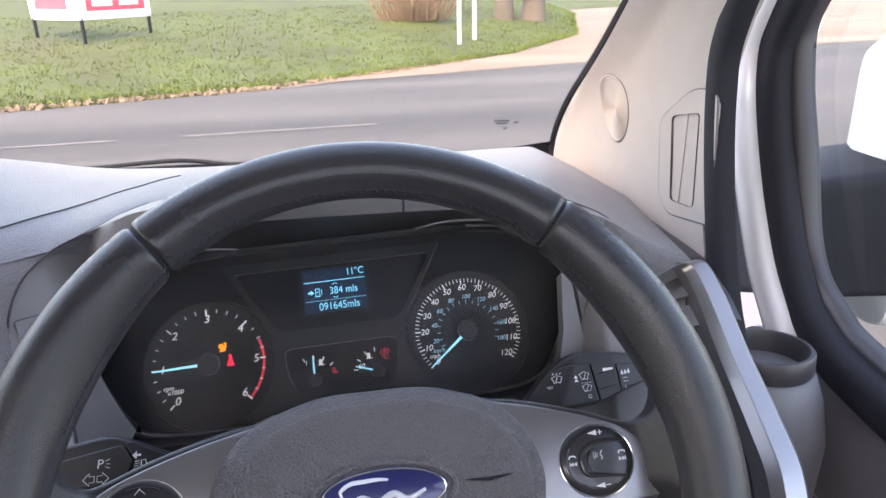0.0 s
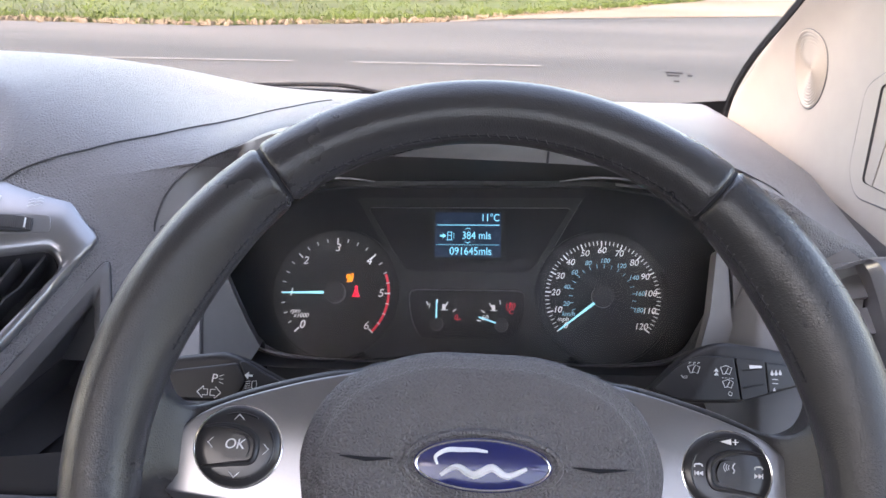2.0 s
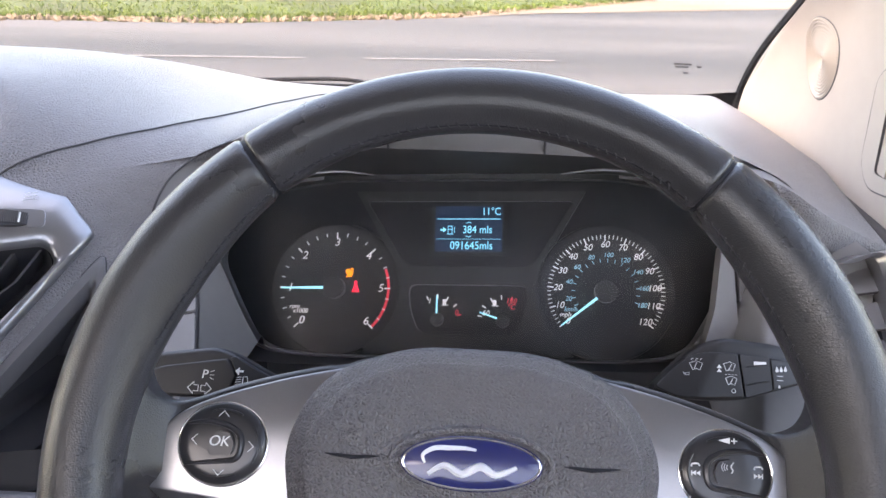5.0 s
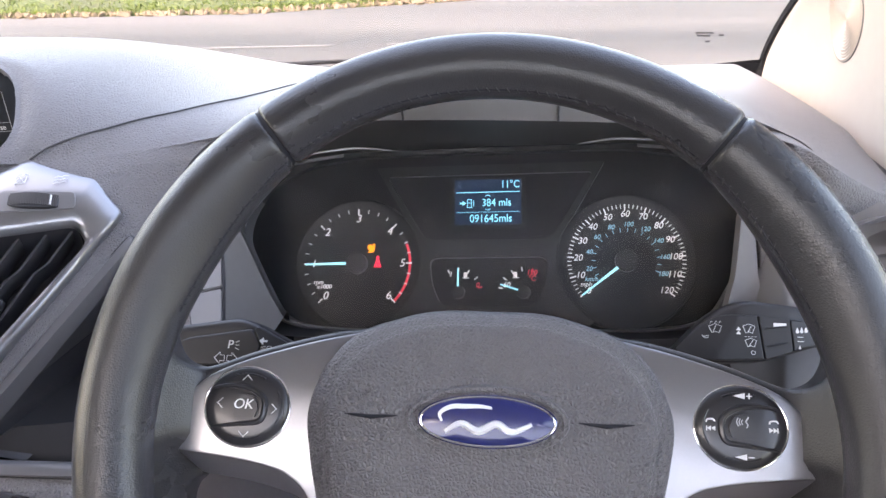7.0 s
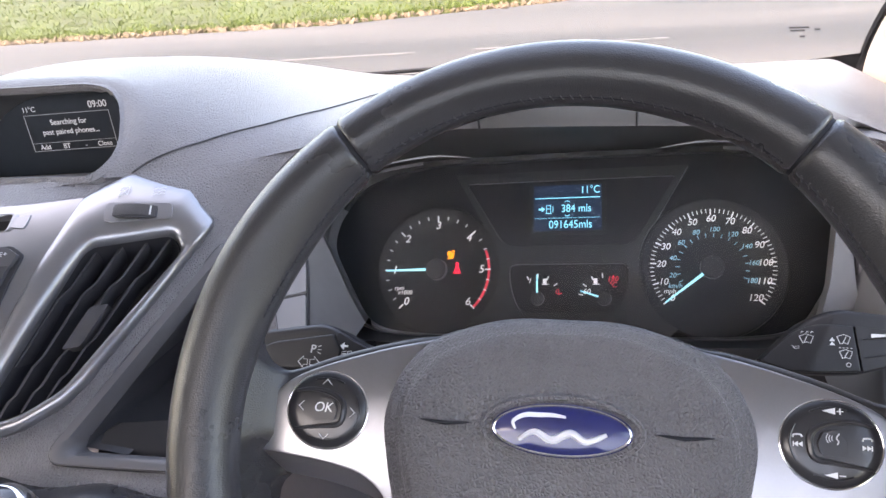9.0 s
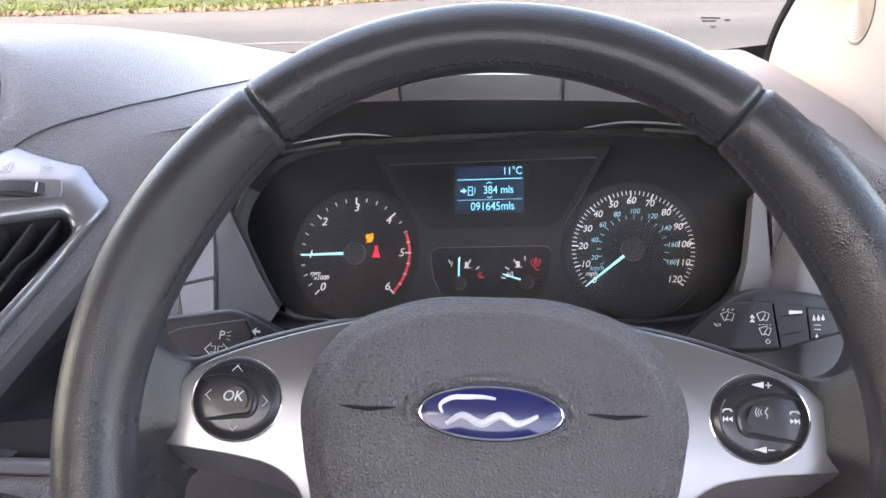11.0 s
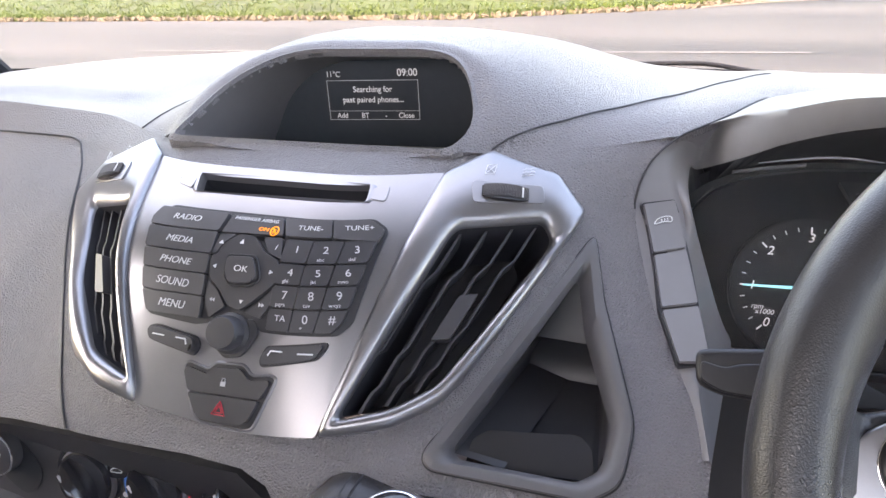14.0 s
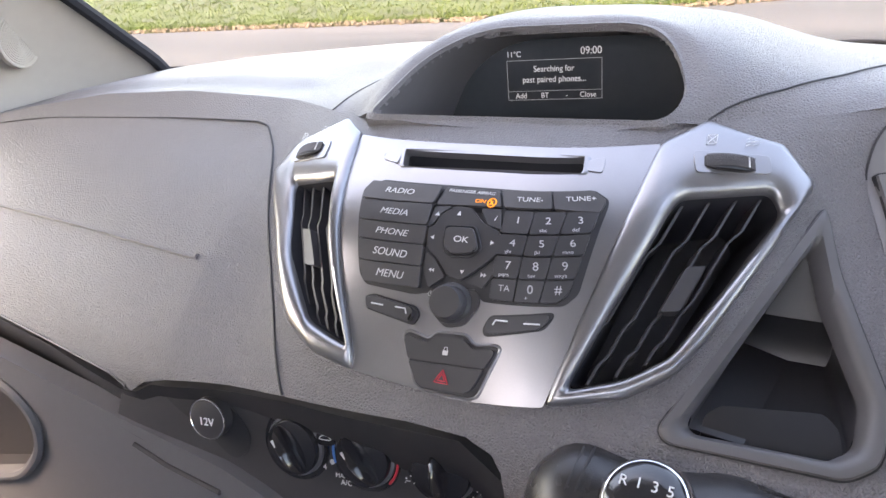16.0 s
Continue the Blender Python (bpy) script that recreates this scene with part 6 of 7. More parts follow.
    for r, (a, b) in enumerate(rows):
        for c in range(3):
            f0, f1 = c / 3 + 0.006, (c + 1) / 3 - 0.006
            q = [(KL(a) + (KR(a) - KL(a)) * f0, a), (KL(a) + (KR(a) - KL(a)) * f1, a), (KL(b) + (KR(b) - KL(b)) * f1, b), (KL(b) + (KR(b) - KL(b)) * f0, b)]
            if r == 3 and c == 2:
                q[2] = (q[2][0] - 0.005, q[2][1])
                q.insert(2, (KR(b) - 0.0004, b + 0.004))
            k = key_plate(add, "number_key", q, 0.003, 0.0078, DARK)
            xc, zc = sum(p[0] for p in q) / len(q), (a + b) / 2
            i = 3 * r + c
            add("key_number", face_text(main[i], 0.0085 if len(main[i]) == 1 else 0.0062, xc + 0.0006, zc + 0.0010, 0.0080), GREY_PRINT, parent=k)
            if sub[i]:
                add("key_letters", face_text(sub[i], 0.0040, xc - 0.001, zc - 0.0036, 0.0080), GREY_PRINT, parent=k)
    # cursor pad
    nav = [(-0.5235, 1.2478), (-0.5140, 1.2525), (-0.5010, 1.2520), (-0.4895, 1.2455), (-0.4760, 1.2420), (-0.4715, 1.2350), (-0.4745, 1.2290), (-0.4860, 1.2205), (-0.4960, 1.2135), (-0.5060, 1.2150), (-0.5160, 1.2240), (-0.5262, 1.2285), (-0.5305, 1.2400), (-0.5255, 1.2415)]
    pad = key_plate(add, "cursor_pad", nav, 0.003, 0.0078, DARK, r=0.003, bevel=0.0012)
    okk = key_plate(add, "ok_key", [(-0.5150, 1.2410), (-0.4945, 1.2420), (-0.4870, 1.2310), (-0.4925, 1.2280), (-0.5070, 1.2270), (-0.5125, 1.2300)], 0.005, 0.0105, KEY, parent=pad, r=0.003, bevel=0.0015)
    add("ok_edge", tube([face(p.x, p.y, 0.0082) for p in round_poly([(-0.5165, 1.2420), (-0.4935, 1.2430), (-0.4850, 1.2308), (-0.4915, 1.2268), (-0.5080, 1.2258), (-0.5145, 1.2296)], 0.003)], 0.0008, 6, True), BLACK, parent=pad)
    add("key_text", face_text("OK", 0.0078, -0.5010, 1.2350, 0.0108), PRINT, parent=okk)
    for x, z, d in ((-0.5095, 1.2490, 0), (-0.4960, 1.2185, 180), (-0.5245, 1.2350, 90), (-0.4790, 1.2355, -90)):
        tri = [Matrix.Rotation(radians(d), 2) @ Vector(p) for p in ((-0.0016, -0.0012), (0.0016, -0.0012), (0, 0.0016))]
        add("arrow", plate([(x + p.x, z + p.y * 0.75) for p in tri], 0.0076, 0.0081, fn=face), PRINT, parent=pad)
    for q, body in (([(-0.5305, 1.2515), (-0.5175, 1.2525), (-0.5245, 1.2480), (-0.5275, 1.2425), (-0.5315, 1.2412)], "eject"), ([(-0.4950, 1.2525), (-0.4800, 1.2530), (-0.4750, 1.2430), (-0.4860, 1.2450)], "i"), ([(-0.5265, 1.2272), (-0.5175, 1.2232), (-0.5085, 1.2145), (-0.5190, 1.2070), (-0.5250, 1.2150)], "<<"), ([(-0.4738, 1.2278), (-0.4835, 1.2188), (-0.4925, 1.2130), (-0.4790, 1.2108), (-0.4728, 1.2210)], ">>")):
        k = key_plate(add, "corner_key", q, 0.003, 0.0072, DARK)
        xc, zc = sum(p[0] for p in q) / len(q), sum(p[1] for p in q) / len(q)
        if body == "i":
            add("key_text", face_text("i", 0.0068, xc + 0.002, zc, 0.0075, shear=0.2), PRINT, parent=k)
        elif body == "eject":
            add("key_text", plate([(xc - 0.002, zc), (xc + 0.002, zc), (xc, zc + 0.0018)], 0.007, 0.0075, fn=face), GREY_PRINT, parent=k)
        else:
            sg = -1 if body == "<<" else 1
            add("skip_mark", join(*[plate([(xc + sg * (0.0002 + d), zc - 0.0012), (xc + sg * (0.0022 + d), zc), (xc + sg * (0.0002 + d), zc + 0.0012)], 0.007, 0.0075, fn=face) for d in (-0.002, 0.0002)]), GREY_PRINT, parent=k)
    # volume knob in its dark skirt
    key_plate(add, "knob_skirt", [(-0.5205, 1.2060), (-0.4830, 1.2100), (-0.4795, 1.2010), (-0.4885, 1.1880), (-0.5020, 1.1850), (-0.5150, 1.1930)], 0.001, 0.0050, DARK, r=0.004, bevel=0.0012)
    m = face_frame(-0.5005, 1.2000)
    knob = add("volume_knob", lathe([(0.0155, 0.003), (0.0150, 0.006), (0.0128, 0.0075), (0.0124, 0.0150), (0.0112, 0.0168), (0.001, 0.0172)], 40, m), DARK, "round black volume knob", sharp=30)
    add("power_mark", join(tube([face(-0.5175 + 0.0018 * math.cos(q), 1.2035 + 0.0014 * math.sin(q), 0.0052) for q in [2.2 + 4.9 * i / 12 for i in range(13)]], 0.0003, 4), tube([face(-0.5175, 1.2030, 0.0052), face(-0.5175, 1.2055, 0.0052)], 0.0003, 4)), PRINT)
    # call keys
    for q, left in (([(-0.5705, 1.1955), (-0.5625, 1.1980), (-0.5270, 1.1945), (-0.5230, 1.1895), (-0.5265, 1.1830), (-0.5670, 1.1880)], True), ([(-0.4710, 1.1965), (-0.4315, 1.2005), (-0.4300, 1.1975), (-0.4350, 1.1905), (-0.4725, 1.1840), (-0.4750, 1.1880)], False)):
        key_plate(add, "call_surround", [(p[0], p[1]) for p in q], 0.001, 0.0045, BLACK, r=0.003)
        c0 = [sum(p[j] for p in q) / len(q) for j in (0, 1)]
        inner = [Vector((c0[0] + (p[0] - c0[0]) * 0.88, c0[1] + (p[1] - c0[1]) * 0.80)) for p in q]
        k = key_plate(add, "call_keys", inner, 0.003, 0.0085, DARK, r=0.003, bevel=0.0014)
        for e in (-1, 1):
            x0 = c0[0] + e * 0.010
            hooked = (e > 0) == left
            p = [face(x0 - 0.005, c0[1] + 0.0006 - (0 if not (hooked and not left) else 0.002), 0.0087), face(x0 + (0.003 if hooked else 0.005), c0[1] + 0.0006, 0.0087)]
            if hooked:
                p = [face(x0 - 0.005, c0[1] + 0.0008, 0.0087), face(x0 + 0.003, c0[1] + 0.0008, 0.0087), face(x0 + 0.0045, c0[1] - 0.0022, 0.0087)] if left else [face(x0 - 0.0045, c0[1] - 0.0016, 0.0087), face(x0 - 0.003, c0[1] + 0.0012, 0.0087), face(x0 + 0.005, c0[1] + 0.0012, 0.0087)]
            add("call_bar", tube(p, 0.0006, 5), PRINT, parent=k)
    # lock and hazard switches
    hz = thing("hazard_switches", Matrix.Translation((-0.497, 0.04, 1.165)), "black lock and hazard switches in a silver cup", "switch")
    hinv = hz.matrix_world.inverted()

    def addh(nm, bm, m, label="", parent=None, **kw):
        bm.transform(hinv)
        return part(nm, bm, m, parent or hz, label, **kw)
    rim = [(-0.5335, 1.1775), (-0.5290, 1.1800), (-0.5130, 1.1775), (-0.5085, 1.1820), (-0.4860, 1.1835), (-0.4785, 1.1785), (-0.4650, 1.1805), (-0.4600, 1.1790), (-0.4705, 1.1510), (-0.4760, 1.1490), (-0.5130, 1.1485), (-0.5190, 1.1520)]
    addh("cup_rim", tube([face(p.x, p.y, 0.0026) for p in round_poly(rim, 0.003)], 0.0012, 7, True), SILVER)
    addh("cup", plate(round_poly(rim, 0.003), 0.001, 0.0032, fn=face, step=0.02), BLACK)
    k = key_plate(addh, "lock_switch", [(-0.5310, 1.1750), (-0.5285, 1.1772), (-0.5120, 1.1750), (-0.5075, 1.1795), (-0.4868, 1.1810), (-0.4785, 1.1760), (-0.4650, 1.1778), (-0.4632, 1.1760), (-0.4680, 1.1672), (-0.5250, 1.1645)], 0.002, 0.0060, DARK, r=0.002, bevel=0.001)
    addh("lock_mark", join(plate([(-0.4995, 1.1700), (-0.4955, 1.1702), (-0.4955, 1.1728), (-0.4995, 1.1726)], 0.0058, 0.0063, fn=face), tube([face(-0.4988, 1.1727, 0.0062), face(-0.4985, 1.1745, 0.0062), face(-0.4965, 1.1746, 0.0062), face(-0.4962, 1.1728, 0.0062)], 0.0003, 4)), GREY_PRINT, parent=k)
    k = key_plate(addh, "hazard_switch", [(-0.5245, 1.1635), (-0.4684, 1.1662), (-0.4740, 1.1545), (-0.4790, 1.1520), (-0.5110, 1.1505), (-0.5160, 1.1530)], 0.002, 0.0062, DARK, r=0.002, bevel=0.001)
    for sc in (1.0, 0.55):
        tri = [face(-0.4965 + sc * a, 1.1575 + sc * b, 0.0065) for a, b in ((-0.0052, -0.0028), (0.0052, -0.0026), (0.0, 0.0046))]
        addh("hazard_triangle", tube([tri[0].lerp(tri[1], t) for t in (0, 0.5)] + [tri[1].lerp(tri[2], t) for t in (0, 0.5)] + [tri[2].lerp(tri[0], t) for t in (0, 0.5)], 0.0005, 5, True), RED_PRINT, parent=k)

    vent("air_vent", HOLE_R, [(-0.368, 1.250), (-0.352, 1.250), (-0.336, 1.249), (-0.321, 1.248)], [(-0.409, 1.163), (-0.394, 1.164), (-0.378, 1.168), (-0.362, 1.174)], WING_R, "satin silver air vent with slanted dark vanes", 0.38, 2, ((-0.362, 1.2665), (-0.331, 1.2610)), ((-0.360, 1.2765), (-0.335, 1.2735)))
    vent("air_vent", HOLE_L, [(-0.688, 1.241), (-0.674, 1.244), (-0.659, 1.248), (-0.645, 1.251)], [(-0.612, 1.172), (-0.602, 1.170), (-0.592, 1.168), (-0.582, 1.165)], WING_L, "satin silver air vent with slanted dark vanes", 0.30, 1, ((-0.701, 1.2545), (-0.669, 1.2645)), ((-0.705, 1.2655), (-0.680, 1.2730)))


def face_frame(x, z):
    """A frame on the dashboard's face with z out of it."""
    c = face(x, z)
    ux = (face(x + 0.004, z) - c).normalized()
    n = (face(x, z, 0.01) - c).normalized()
    m = Matrix((ux, n.cross(ux), n)).transposed().to_4x4()
    m.translation = c
    return m


def build_pocket():
    pk = thing("storage_pocket", Matrix.Translation((-0.29, 0.09, 1.17)), "triangular grey plastic storage pocket beside the console", "storage pocket")
    inv = pk.matrix_world.inverted()

    def add(nm, bm, m, label="", **kw):
        bm.transform(inv)
        return part(nm, bm, m, pk, label, **kw)
    outer = [Vector(p) for p in POCKET]
    c = Vector((-0.288, 1.160))
    ins = lambda kx, kz, cz=c: [Vector((cz.x + (p.x - cz.x) * kx, cz.y + (p.y - cz.y) * kz)) for p in outer]
    ring = lambda k, d, c0=Vector((-0.290, 1.165)): [face(c0.x + (p.x - c0.x) * k, c0.y + (p.y - c0.y) * k, d) for p in outer]
    add("frame", ring_loft([ring(1.0, -0.004), ring(1.0, 0.0015), ring(0.985, 0.0028), ring(0.92, 0.0028), ring(0.85, 0.0020), ring(0.79, -0.004), ring(0.75, -0.014)]), PLASTIC, "smooth grey pocket frame", sharp=50)
    front = ring(0.755, -0.013)
    # inside: a shallow slope from the apex, then a dark bin behind a straight edge
    zs = [p.z for p in front]
    z_low, z_top, z_edge = min(zs) + 0.004, max(zs) - 0.001, 1.167

    def span(z):
        hits = []
        for p, q in zip(front, front[1:] + front[:1]):
            if (p.z - z) * (q.z - z) <= 0 and abs(p.z - q.z) > 1e-7:
                hits.append(p.lerp(q, (z - p.z) / (q.z - p.z)))
        return min(hits, key=lambda h: h.x), max(hits, key=lambda h: h.x)

    def row(z, depth, drop=0.0):
        l, r = span(z)
        y = (l.y + r.y) / 2 + depth
        inset = min(0.35 * (r.x - l.x), 0.15 * depth)
        deep = [Vector((l.x + inset + (r.x - l.x - 2 * inset) * i / 8, y, z - drop)) for i in range(9)]
        return [l, l.lerp(deep[0], 0.6), *deep, r.lerp(deep[-1], 0.6), r]
    slope = [row(z_top + (z_edge - z_top) * i / 12, 0.003 + 0.047 * i / 12) for i in range(13)]
    # same plastic as the frame; the charcoal puts the pocket's shade into its colour
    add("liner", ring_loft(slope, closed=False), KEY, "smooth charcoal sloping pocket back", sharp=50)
    inner = [row(z_edge, 0.050), row(z_edge, 0.056, 0.0015)] + [row(z_edge + (z_low - z_edge) * i / 6, 0.105, 0.008 * i / 6) for i in range(7)]
    floor_row = [Vector((-0.345 + 0.105 * i / 12, inner[-1][0].y - 0.004, min(zs) - 0.004)) for i in range(13)]
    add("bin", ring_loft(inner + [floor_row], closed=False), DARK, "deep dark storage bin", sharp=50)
    lip = round_poly([(-0.332, 1.1445), (-0.2535, 1.1420), (-0.2575, 1.1530), (-0.266, 1.1580), (-0.322, 1.1600), (-0.331, 1.1560)], 0.003)
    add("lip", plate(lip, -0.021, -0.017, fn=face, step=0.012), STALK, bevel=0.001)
    add("groove", tube([face(p.x, p.y, 0.0) for p in outer], 0.0012, 6, True), BLACK)


HVAC = frame_at((-0.585, 0.032, 1.073), 15, 6, 3)


def build_hvac():
    hv = thing("heater_panel", HVAC, "dark heater control panel with three rotary knobs", "heater panel")
    pts = [(-0.255, -0.014), (-0.240, 0.022), (-0.2136, 0.0362), (-0.191, 0.0351), (-0.1295, 0.0334), (-0.0457, 0.027), (0.0303, 0.0225), (0.0861, 0.0200), (0.1085, 0.0150), (0.120, 0.0), (0.126, -0.09), (-0.03, -0.09), (-0.13, -0.055), (-0.177, -0.038)]
    part("panel", plate(round_poly(pts, 0.008), -0.01, 0.0, step=0.03, fn=lambda u, v, w: Vector((u, v, w - 0.9 * max(0, -0.21 - u) ** 2))), DARK, hv, bevel=0.002)
    part("panel_edge", tube([Vector((p.x, p.y, 0.0005)) for p in smooth_curve([(-0.2136, 0.0362), (-0.191, 0.0351), (-0.1295, 0.0334), (-0.0457, 0.027), (0.0303, 0.0225)], 8, False)], 0.0011, 6), PALE_TRIM, hv)
    for k, (u, v) in enumerate(((-0.053, -0.004), (0.011, -0.004), (0.077, -0.005))):
        part("dial_dish", lathe([(0.031, 0.0), (0.030, 0.0012), (0.0265, 0.0008), (0.026, -0.003)], 40, Matrix.Translation((u, v, 0))), GLOSS, hv)
        knob = part("knob", join(lathe([(0.0235, 0.0), (0.0235, 0.007), (0.0225, 0.0088), (0.018, 0.0098), (0.001, 0.0102)], 40, Matrix.Translation((u, v, 0))),), GLOSS, hv, "glossy black rotary knob", sharp=30)
        part("knob_base", lathe([(0.0262, 0.0004), (0.0258, 0.003), (0.0238, 0.0036)], 40, Matrix.Translation((u, v, 0))), SILVER, knob)
        ang = (32, 38, 6)[k]
        fin = []
        for t in range(13):
            a = -1 + 2 * t / 12
            h = 0.0225 * math.sqrt(max(0.02, 1 - a * a * 0.92))
            fin.append([(0.021 * a, 0.0062 * math.cos(q) * math.sqrt(max(0.05, 1 - a * a)), 0.006 + max(0.0, math.sin(q)) * 0.0185 * math.sqrt(max(0.05, 1 - 0.8 * a * a))) for q in [2 * math.pi * i / 12 for i in range(12)]])
        b = ring_loft(fin, True, True)
        b.transform(at(u, v, 0, 90 + ang))
        part("grip", b, GLOSS, knob, sharp=50)
        b = box(-0.0004, 0.0004, 0.008, 0.014, 0.0215, 0.0235)
        b.transform(at(u, v, 0, ang))
        part("index_line", b, PRINT, knob)
    for i, body in enumerate(("0", "1", "2", "3", "4")):
        a = radians(130 - 40 * i)
        part("fan_number", text_bm(body, 0.0062, at(-0.053 + 0.0305 * math.cos(a), -0.004 + 0.0305 * math.sin(a), 0.0018)), PRINT, hv)
    part("fan_mark", lathe([(0.0022, 0.0012), (0.0022, 0.0018), (0.0012, 0.0018)], 12, at(-0.0195, -0.014, 0)), PRINT, hv)
    for a0, a1, m in ((95, 200, BLUE_PRINT), (-45, 25, RED_PRINT)):
        part("temperature_arc", tube([Vector((0.011 + 0.0285 * math.cos(radians(a0 + (a1 - a0) * i / 14)), -0.004 + 0.0285 * math.sin(radians(a0 + (a1 - a0) * i / 14)), 0.002)) for i in range(15)], 0.0011, 6), m, hv)
    part("panel_text", text_bm("MAX", 0.0052, at(-0.0115, -0.0245, 0.002)), PRINT, hv)
    part("panel_text", text_bm("A/C", 0.0062, at(-0.0075, -0.0300, 0.002)), PRINT, hv)
    part("airflow_dots", join(*[lathe([(0.0006, 0.0012), (0.0006, 0.0018)], 6, at(0.077 + 0.0295 * math.cos(radians(a)), -0.005 + 0.0295 * math.sin(radians(a)), 0)) for a in range(-40, 221, 12)]), PRINT, hv)
    for a in (90, 35, 150, 205, -25):
        u, v = 0.077 + 0.0335 * math.cos(radians(a)), -0.005 + 0.0335 * math.sin(radians(a))
        part("airflow_mark", join(tube([(u - 0.002, v - 0.002, 0.002), (u - 0.001, v, 0.002), (u + 0.0025, v, 0.002)], 0.0004, 4), lathe([(0.0008, 0.0012), (0.0008, 0.002)], 8, at(u - 0.001, v + 0.0018, 0))), PRINT, hv)
    for u, v, lit in ((-0.0225, 0.0120, False), (0.0430, 0.0095, True)):
        k = part("push_button", plate(round_poly([(u - 0.0085, v - 0.012), (u + 0.0085, v - 0.011), (u + 0.0090, v + 0.011), (u - 0.0080, v + 0.011)], 0.005), 0.0, 0.0045), GLOSS, hv, "small black push button", bevel=0.0014)
        part("button_lamp", box(u - 0.0058, u + 0.0062, v + 0.0025, v + 0.0065, 0.004, 0.0050), AMBER if lit else DARK, k)
        if lit:
            part("button_text", text_bm("A/C", 0.0066, at(u + 0.0005, v - 0.0045, 0.0048)), PRINT, k)
        else:
            part("button_mark", tube(smooth_curve([(u - 0.005, v - 0.006, 0.0048), (u - 0.0025, v - 0.003, 0.0048), (u + 0.0025, v - 0.003, 0.0048), (u + 0.005, v - 0.006, 0.0048)], 4), 0.0004, 4, True), PRINT, k)
    # 12 volt socket with its hinged cap; the hollow's shade is a flat black plate
    part("socket_hollow", plate(smooth_curve([(-0.186, 0.024), (-0.128, 0.026), (-0.099, -0.003), (-0.116, -0.025), (-0.146, -0.005)], 8), 0.0, 0.0012), BLACK, hv)
    cap = part("socket_cap", lathe([(0.0180, 0.0), (0.0180, 0.010), (0.0172, 0.0120), (0.0160, 0.0125), (0.001, 0.0128)], 40, at(-0.133, 0.012, 0)), DARK, hv, "round socket cap marked twelve volts", sharp=30)
    part("cap_ring", tube([Vector((-0.133 + 0.0176 * math.cos(q), 0.012 + 0.0176 * math.sin(q), 0.0118)) for q in [2 * math.pi * i / 40 for i in range(40)]], 0.0008, 6, True), CHROME, cap)
    part("cap_text", text_bm("12V", 0.0098, at(-0.133, 0.010, 0.0130)), PRINT, cap)

    # pale lower panel with an open tray
    lp = thing("lower_panel", Matrix.Translation((-1.0, 0.0, 0.95)), "pale grey lower dashboard panel with an open tray", "panel")
    edge = [(-0.40, 0.205), (0.005, 0.136), (0.077, 0.123), (0.125, 0.115), (0.184, 0.105), (0.294, 0.088), (0.335, 0.073), (0.40, 0.04), (0.40, -0.35), (-0.40, -0.35)]
    hole = round_poly([(-0.36, 0.150), (-0.015, 0.102), (0.018, 0.081), (0.024, 0.052), (0.006, 0.013), (-0.054, -0.04), (-0.36, -0.15)], 0.03)
    rot = lambda u, v, w: Vector((u, -w, v))
    part("panel", plate(round_poly(edge, 0.01), -0.02, 0.0, (hole,), rot, 0.05), PALE_TRIM, lp, bevel=0.006, segments=3)
    part("tray", ring_loft([[Vector((p.x, 0.004, p.y)) for p in hole], [Vector((p.x, 0.12, p.y - 0.02)) for p in hole]], True), BLACK, lp, "dark open tray", sharp=50)
    part("tray_edge", tube([Vector((p.x, -0.001, p.y)) for p in hole], 0.006, 8, True), PALE_TRIM, lp)
    part("panel_line", tube([Vector((0.183, -0.001, 0.080)), Vector((0.223, -0.001, 0.067)), Vector((0.284, -0.001, 0.058))], 0.003, 6), DARK, lp)


